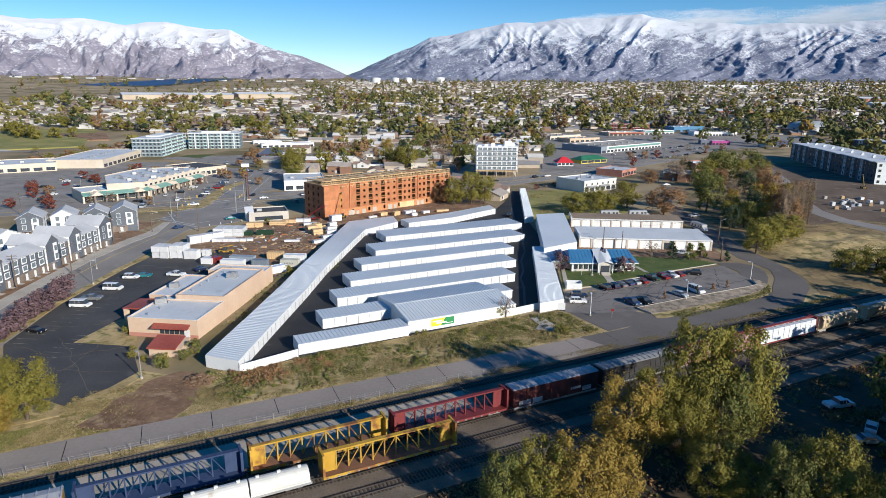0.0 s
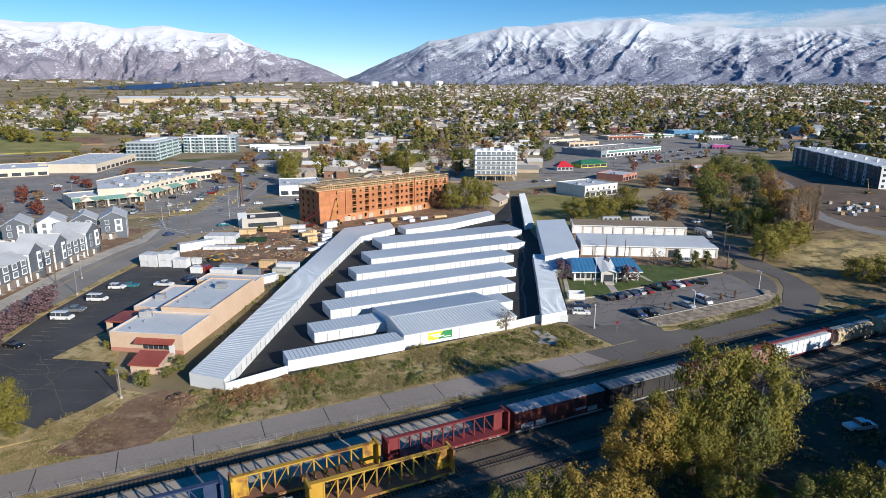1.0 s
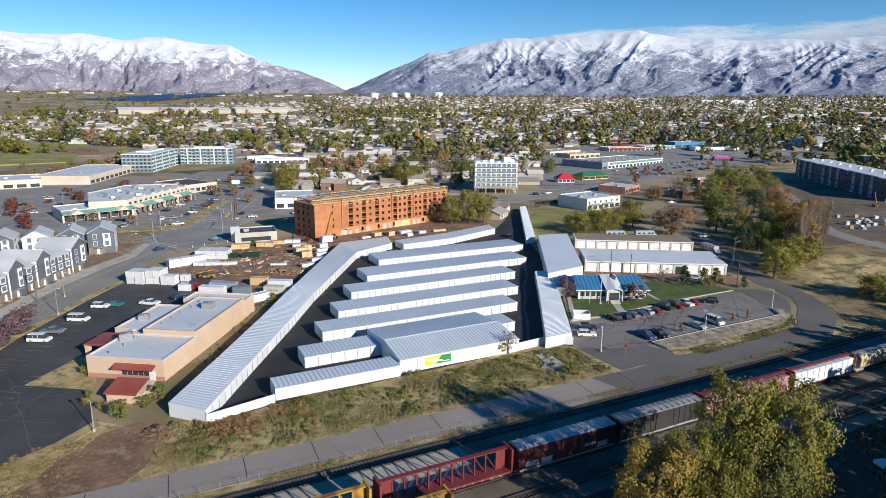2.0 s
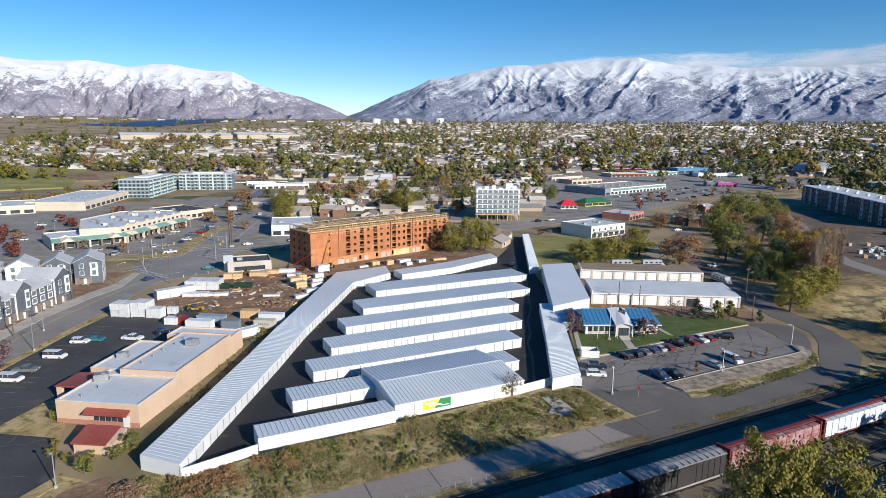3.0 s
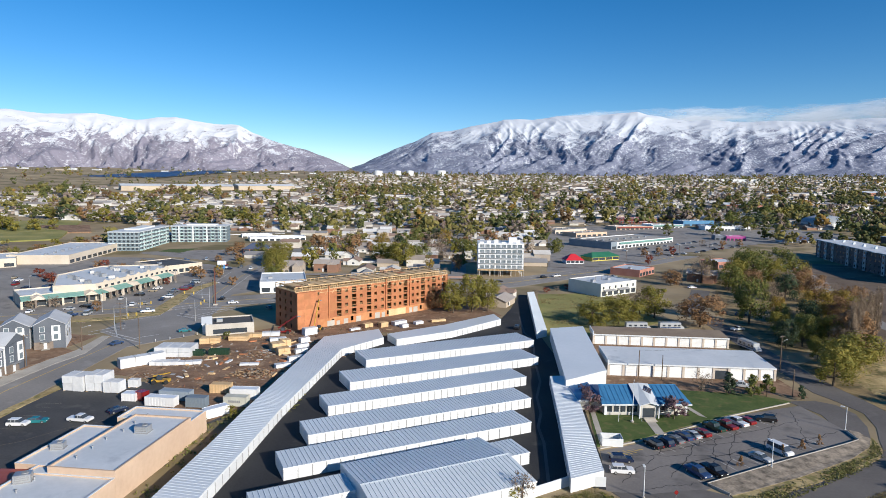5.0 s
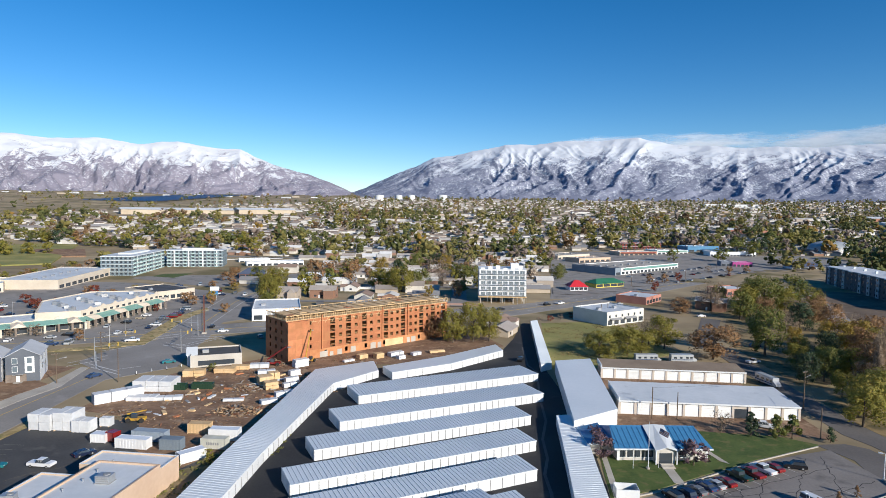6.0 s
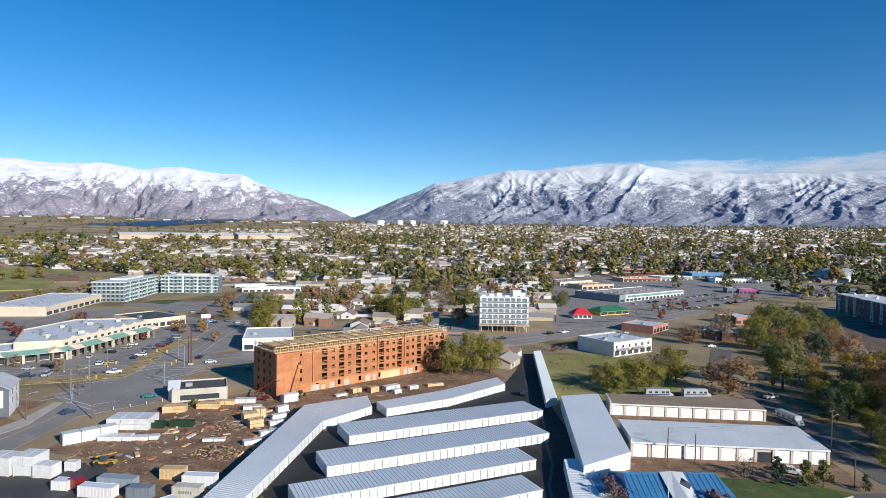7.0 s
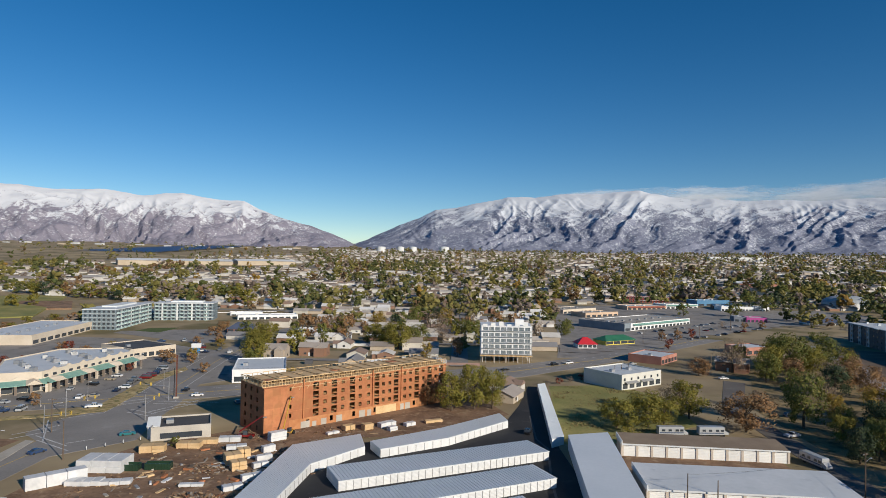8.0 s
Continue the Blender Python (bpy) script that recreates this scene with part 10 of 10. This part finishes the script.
for a in ((-134.0, 205.6, 4, 6.2, 5.0, 4.2, M_wrapw, WH, 2, 2), (-127.6, 206.4, 6, 5.2, 5.4, 4.6, M_wrapw, WH, 2, 2), (-122.2, 206.6, 3, 4.6, 3.4, 3.0, M_wrapw, WH, 2, 1), (-131.6, 226.0, 52, 13.5, 3.2, 3.0, M_wrapw, WH, 3, 1), (-130.0, 240.2, 10, 12.0, 7.0, 3.2, M_wrapw, WH, 3, 2), (-125.5, 231.0, 14, 8.5, 3.6, 1.2, M_wrapw, WH, 4, 1), (-117.5, 233.0, 22, 7.5, 2.6, 1.0, M_wrapw, WH, 3, 1),
          (-118.4, 211.4, 10, 3.0, 2.0, 2.2, M_wrapw, WH, 2, 1), (-117.0, 264.6, 12, 7.0, 3.4, 1.6, M_lumber, LU, 2, 2), (-113.5, 269.6, 18, 6.4, 2.8, 1.4, M_lumber, LU, 2, 2), (-124.5, 258.0, 20, 7.0, 3.4, 2.0, M_lumber, LU, 2, 2), (-108.0, 273.0, 20, 6.6, 2.6, 1.5, M_wrapw, WH, 2, 1), (-101.5, 266.0, 30, 6.0, 2.4, 1.2, M_wrapw, WH, 2, 1),
          (-95.0, 254.0, 40, 4.6, 4.0, 2.6, M_lumber, LU, 2, 2), (-91.0, 250.0, 40, 4.2, 3.4, 2.2, M_lumber, LU, 2, 2), (-94.6, 260.2, 38, 3.6, 3.0, 2.4, M_lumber, LU, 2, 2), (-88.0, 258.5, 45, 4.6, 1.8, 1.6, M_wrapw, WH, 2, 1), (-86.2, 253.0, 45, 4.4, 1.8, 1.4, M_wrapw, WH, 2, 1), (-90.0, 266.5, 48, 4.0, 2.0, 1.8, M_wrapw, WH, 2, 1), (-84.2, 243.0, 45, 5.6, 2.0, 1.6, M_wrapw, WH, 2, 1), (-85.6, 236.0, 42, 5.0, 2.2, 1.2, M_wrapw, WH, 2, 1),
          (-92.4, 276.8, 50, 5.4, 2.6, 2.8, M_wrapw, WH, 1, 3), (-74.0, 294.0, 52, 4.0, 2.6, 1.6, M_lumber, LU, 2, 1), (-68.0, 296.0, 50, 3.6, 2.4, 2.0, M_lumber, LU, 1, 2), (-63.5, 300.0, 50, 6.5, 2.6, 1.6, M_wrapw, WH, 3, 1), (-55.5, 304.0, 48, 4.0, 2.0, 1.2, M_wrapw, WH, 2, 1), (-50.0, 310.0, 30, 6.5, 2.0, 0.9, M_lumber, LU, 2, 1), (-78.0, 288.0, 50, 4.5, 1.6, 0.8, M_wrapw, WH, 2, 1), (-98.0, 236.5, 20, 6.0, 1.6, 0.7, M_wrapw, WH, 2, 1), (-59.5, 297.0, 50, 3.2, 2.2, 1.4, M_wrapw, WH, 1, 2)):
    stack(*a)


def container(x, y, turn, L, material, label, h=2.6, bars=False):
    t = thing("shipping_container", pose(x, y, 0.06, 0, 0, turn), label, "container", "containers")
    part("body", Geo().box(0.05, L - 0.05, 0.05, 2.4, 0.1, h - 0.05), material, t)
    for i in range(int(L / 0.8)):
        part("corrugation", Geo().box(0.2 + i * 0.8, 0.6 + i * 0.8, 0.0, 0.048, 0.2, h - 0.2), material, t)
    for px in (0.0, L - 0.12):
        for py in (0.0, 2.33):
            part("corner_post", Geo().box(px, px + 0.12, py - 0.02, py + 0.12, 0.0, h), material, t)
    part("top_rail", Geo().box(0.12, L - 0.12, -0.02, 0.06, h - 0.14, h).box(0.12, L - 0.12, 2.38, 2.45, h - 0.14, h), material, t)
    if bars:
        for i in range(6):
            part("letter_bar", Geo().box(1.4 + i * 0.55, 1.75 + i * 0.55, -0.04, -0.01, 1.1, 1.7), M_trim, t)
    return t


C_cont = shade("container_grey", (0.42, 0.42, 0.36), (0.52, 0.52, 0.46), 0.7, 0, 1.0, 0.3)
container(-85.0, 203.2, 4, 6.1, C_cont, "pale grey-green shipping container with dark lettering bars", bars=True)
container(-86.0, 208.4, 6, 7.4, PAINT["white"], "white shipping container with a blue end", 2.9)
container(-93.6, 211.5, 8, 5.6, M_lumber, "tan wooden site shed box", 2.6)
container(-104.8, 199.6, 2, 8.0, PAINT["white"], "white site cabin with a blue-grey roof", 2.5)
container(-104.0, 204.4, 2, 8.6, shade("blue_grey_cabin", (0.22, 0.27, 0.33), (0.3, 0.35, 0.4), 0.6), "blue-grey site cabin on the dirt", 2.6)
container(-94.0, 200.6, 4, 5.2, shade("slate_cabin", (0.14, 0.18, 0.22), (0.2, 0.24, 0.28), 0.6), "slate site cabin with a white window", 2.7)
container(-84.2, 193.8, 55, 6.0, PAINT["white"], "white box trailer behind the tan building", 2.4)
container(-112.8, 201.4, 5, 3.8, PAINT["white"], "small white cargo trailer", 2.2)
container(-107.4, 202.4, 80, 2.4, PAINT["red"], "small red storage box", 2.4)


def dumpster(x, y, turn):
    t = thing("skip", pose(x, y, 0.06, 0, 0, turn), "dark green open-topped waste skip", "skip", "skips")
    g = PAINT["green"]
    part("floor", Geo().box(0, 6.6, 0, 2.4, 0.1, 0.25), g, t)
    for x0, x1, y0, y1 in ((0, 6.6, 0, 0.12), (0, 6.6, 2.28, 2.4), (0, 0.12, 0.13, 2.27), (6.48, 6.6, 0.13, 2.27)):
        part("side", Geo().box(x0, x1, y0, y1, 0.254, 1.8), g, t)
    for i in range(8):
        part("rib", Geo().box(0.3 + i * 0.8, 0.42 + i * 0.8, -0.1, -0.004, 0.2, 1.75), g, t)


dumpster(-121.6, 243.4, 12)
dumpster(-114.0, 246.0, 14)


def telehandler(x, y, turn, colour, label, reach=8.0, lift=30):
    t = thing("telehandler", pose(x, y, 0.06, 0, 0, turn), label, "site machine", "site machines")
    part("chassis", Geo().soft(0, 5.0, -0.8, 0.8, 0.6, 1.3), colour, t)
    part("cab", Geo().soft(1.6, 3.0, -0.95, -0.05, 1.304, 2.5), M_glass, t)
    a = Vector((0.2, 0.4, 2.0))
    b = a + Vector((math.cos(radians(lift)) * reach, 0, math.sin(radians(lift)) * reach))
    part("boom", Geo().tube(tuple(a), tuple(b), 0.25, 0.16, 6), colour, t)
    part("fork", Geo().box(b.x, b.x + 1.2, -0.1, 0.9, b.z - 0.6, b.z - 0.45), M_trim, t)
    for px in (0.8, 4.2):
        for s in (-1, 1):
            part("wheel", Geo().tube((px, s * 0.8, 0.62), (px, s * 1.2, 0.62), 0.62, n=14), M_tyre, t)


telehandler(-114.0, 216.0, 15, C_yellow, "tan rough-terrain forklift parked in the dirt", 5.0, 12)
telehandler(-104.5, 279.0, 10, PAINT["red"], "red boom lift by the new building", 9.0, 35)
telehandler(-91.2, 283.4, 80, C_yellow, "yellow boom lift raised against the wall", 11.0, 68)
telehandler(201.0, 437.0, 80, C_yellow, "yellow digger on the apartment site", 9.0, 50)

# loose debris on the dirt
r8 = random.Random(8)
for i in range(80):
    x, y = -122 + 46 * r8.random(), 222 + 46 * r8.random()
    L = 0.8 + 2.6 * r8.random()
    d = part("debris", Geo().soft(0, L, 0, 0.4 + 0.8 * r8.random(), 0, 0.15 + 0.35 * r8.random(), 0.04), (M_lumber, M_wood, M_concrete, M_osb, M_lumber, M_trim, M_wrapw)[i % 7])
    d.matrix_basis = pose(x, y, 0.05, 0, 0, 360 * r8.random())
    tagged(d, "loose scrap of timber or sheet on the dirt", "debris", "site debris")
for i in range(30):
    x, y = 152 + 34 * r8.random(), 352 + 44 * r8.random()
    d = part("pallet_load", Geo().soft(0, 2.4, 0, 1.6, 0, 1.0 + r8.random(), 0.06), (M_wrapw, M_wrapw, M_concrete, M_lumber)[i % 4])
    d.matrix_basis = pose(x, y, 0.05, 0, 0, 60 + 50 * r8.random())
    tagged(d, "wrapped pallet load on the apartment site", "pallet", "pallet loads")



# ---- rubble, offcuts and clods too many to count: stuff ----
M_scrap = pick("site_scrap", ((0.26, 0.17, 0.1), (0.2, 0.12, 0.07), (0.36, 0.33, 0.29), (0.15, 0.1, 0.07), (0.24, 0.1, 0.055), (0.38, 0.27, 0.16)), 0.85, "i")
M_clod = pick("earth_clods", ((0.14, 0.08, 0.05), (0.22, 0.14, 0.085), (0.28, 0.19, 0.12), (0.18, 0.11, 0.07)), 0.95, "i")


def rubble(name, n, place, size, material, label, category, seed, long=1.0):
    """Many small tilted blocks."""
    r = np.random.default_rng(seed)
    box = np.array([(-1, -1, -1), (1, -1, -1), (1, 1, -1), (-1, 1, -1), (-1, -1, 1), (1, -1, 1), (1, 1, 1), (-1, 1, 1)], float)
    faces = np.array([(0, 3, 2, 1), (4, 5, 6, 7), (0, 1, 5, 4), (1, 2, 6, 5), (2, 3, 7, 6), (3, 0, 4, 7)])
    vs, fs = [], []
    for i in range(n):
        x, y, z = place(r)
        d = size * (0.4 + r.random(3)) * np.array([1 + long * 2.5 * r.random() ** 2, 0.7, 0.45])
        rot = np.array((Matrix.Rotation(r.random() * 6.3, 3, "Z") @ Matrix.Rotation(r.normal() * 0.35, 3, "X") @ Matrix.Rotation(r.normal() * 0.25, 3, "Y")))
        vs.append((box * d * (0.8 + 0.4 * r.random((8, 1)))) @ rot.T + np.array([x, y, z]))
        fs.append(faces + 8 * i)
    tagged(part(name, from_arrays(name, np.concatenate(vs), np.concatenate(fs)), material), label, category, kind="stuff")


def heap(cx, cy, rx, ry, top):
    def place(r):
        a, q = r.random() * 6.28, math.sqrt(r.random())
        return cx + rx * q * math.cos(a), cy + ry * q * math.sin(a), 0.08 + top * (1 - q * q) * r.random()
    return place


def anywhere(r):
    while True:
        x, y = -126 + 62 * r.random(), 214 + 90 * r.random()
        if r.random() < 0.35 + noise.noise(Vector((x / 9, y / 9, 3.0))) and x > -128 + (y - 214) * 0.3 and x < -70 + (y - 250) * 0.45:
            return x, y, 0.1


rubble("rubble_heap", 260, heap(-90, 230, 7, 5, 1.2), 0.24, M_scrap, "heap of broken concrete and timber on the site", "rubble", 81)
rubble("rubble_heap", 90, heap(-98, 250, 6, 4, 0.5), 0.22, M_scrap, "low heap of offcuts and rubble on the site", "rubble", 82)
rubble("site_scrap", 420, anywhere, 0.22, M_scrap, "timber offcuts and scrap strewn over the dirt", "debris", 83, 2.0)
rubble("site_clods", 800, anywhere, 0.2, M_clod, "clods and ruts of churned earth", "earth", 84, 0.4)
rubble("earth_heap", 360, heap(-66.5, 121, 3.2, 2.8, 1.2), 0.22, M_clod, "heap of dug brown earth at the wall's corner", "earth", 85, 0.4)
rubble("bank_clods", 260, heap(-70, 112, 7.5, 11, 0.06), 0.09, M_clod, "loose clods on the dug bank", "earth", 86, 0.4)
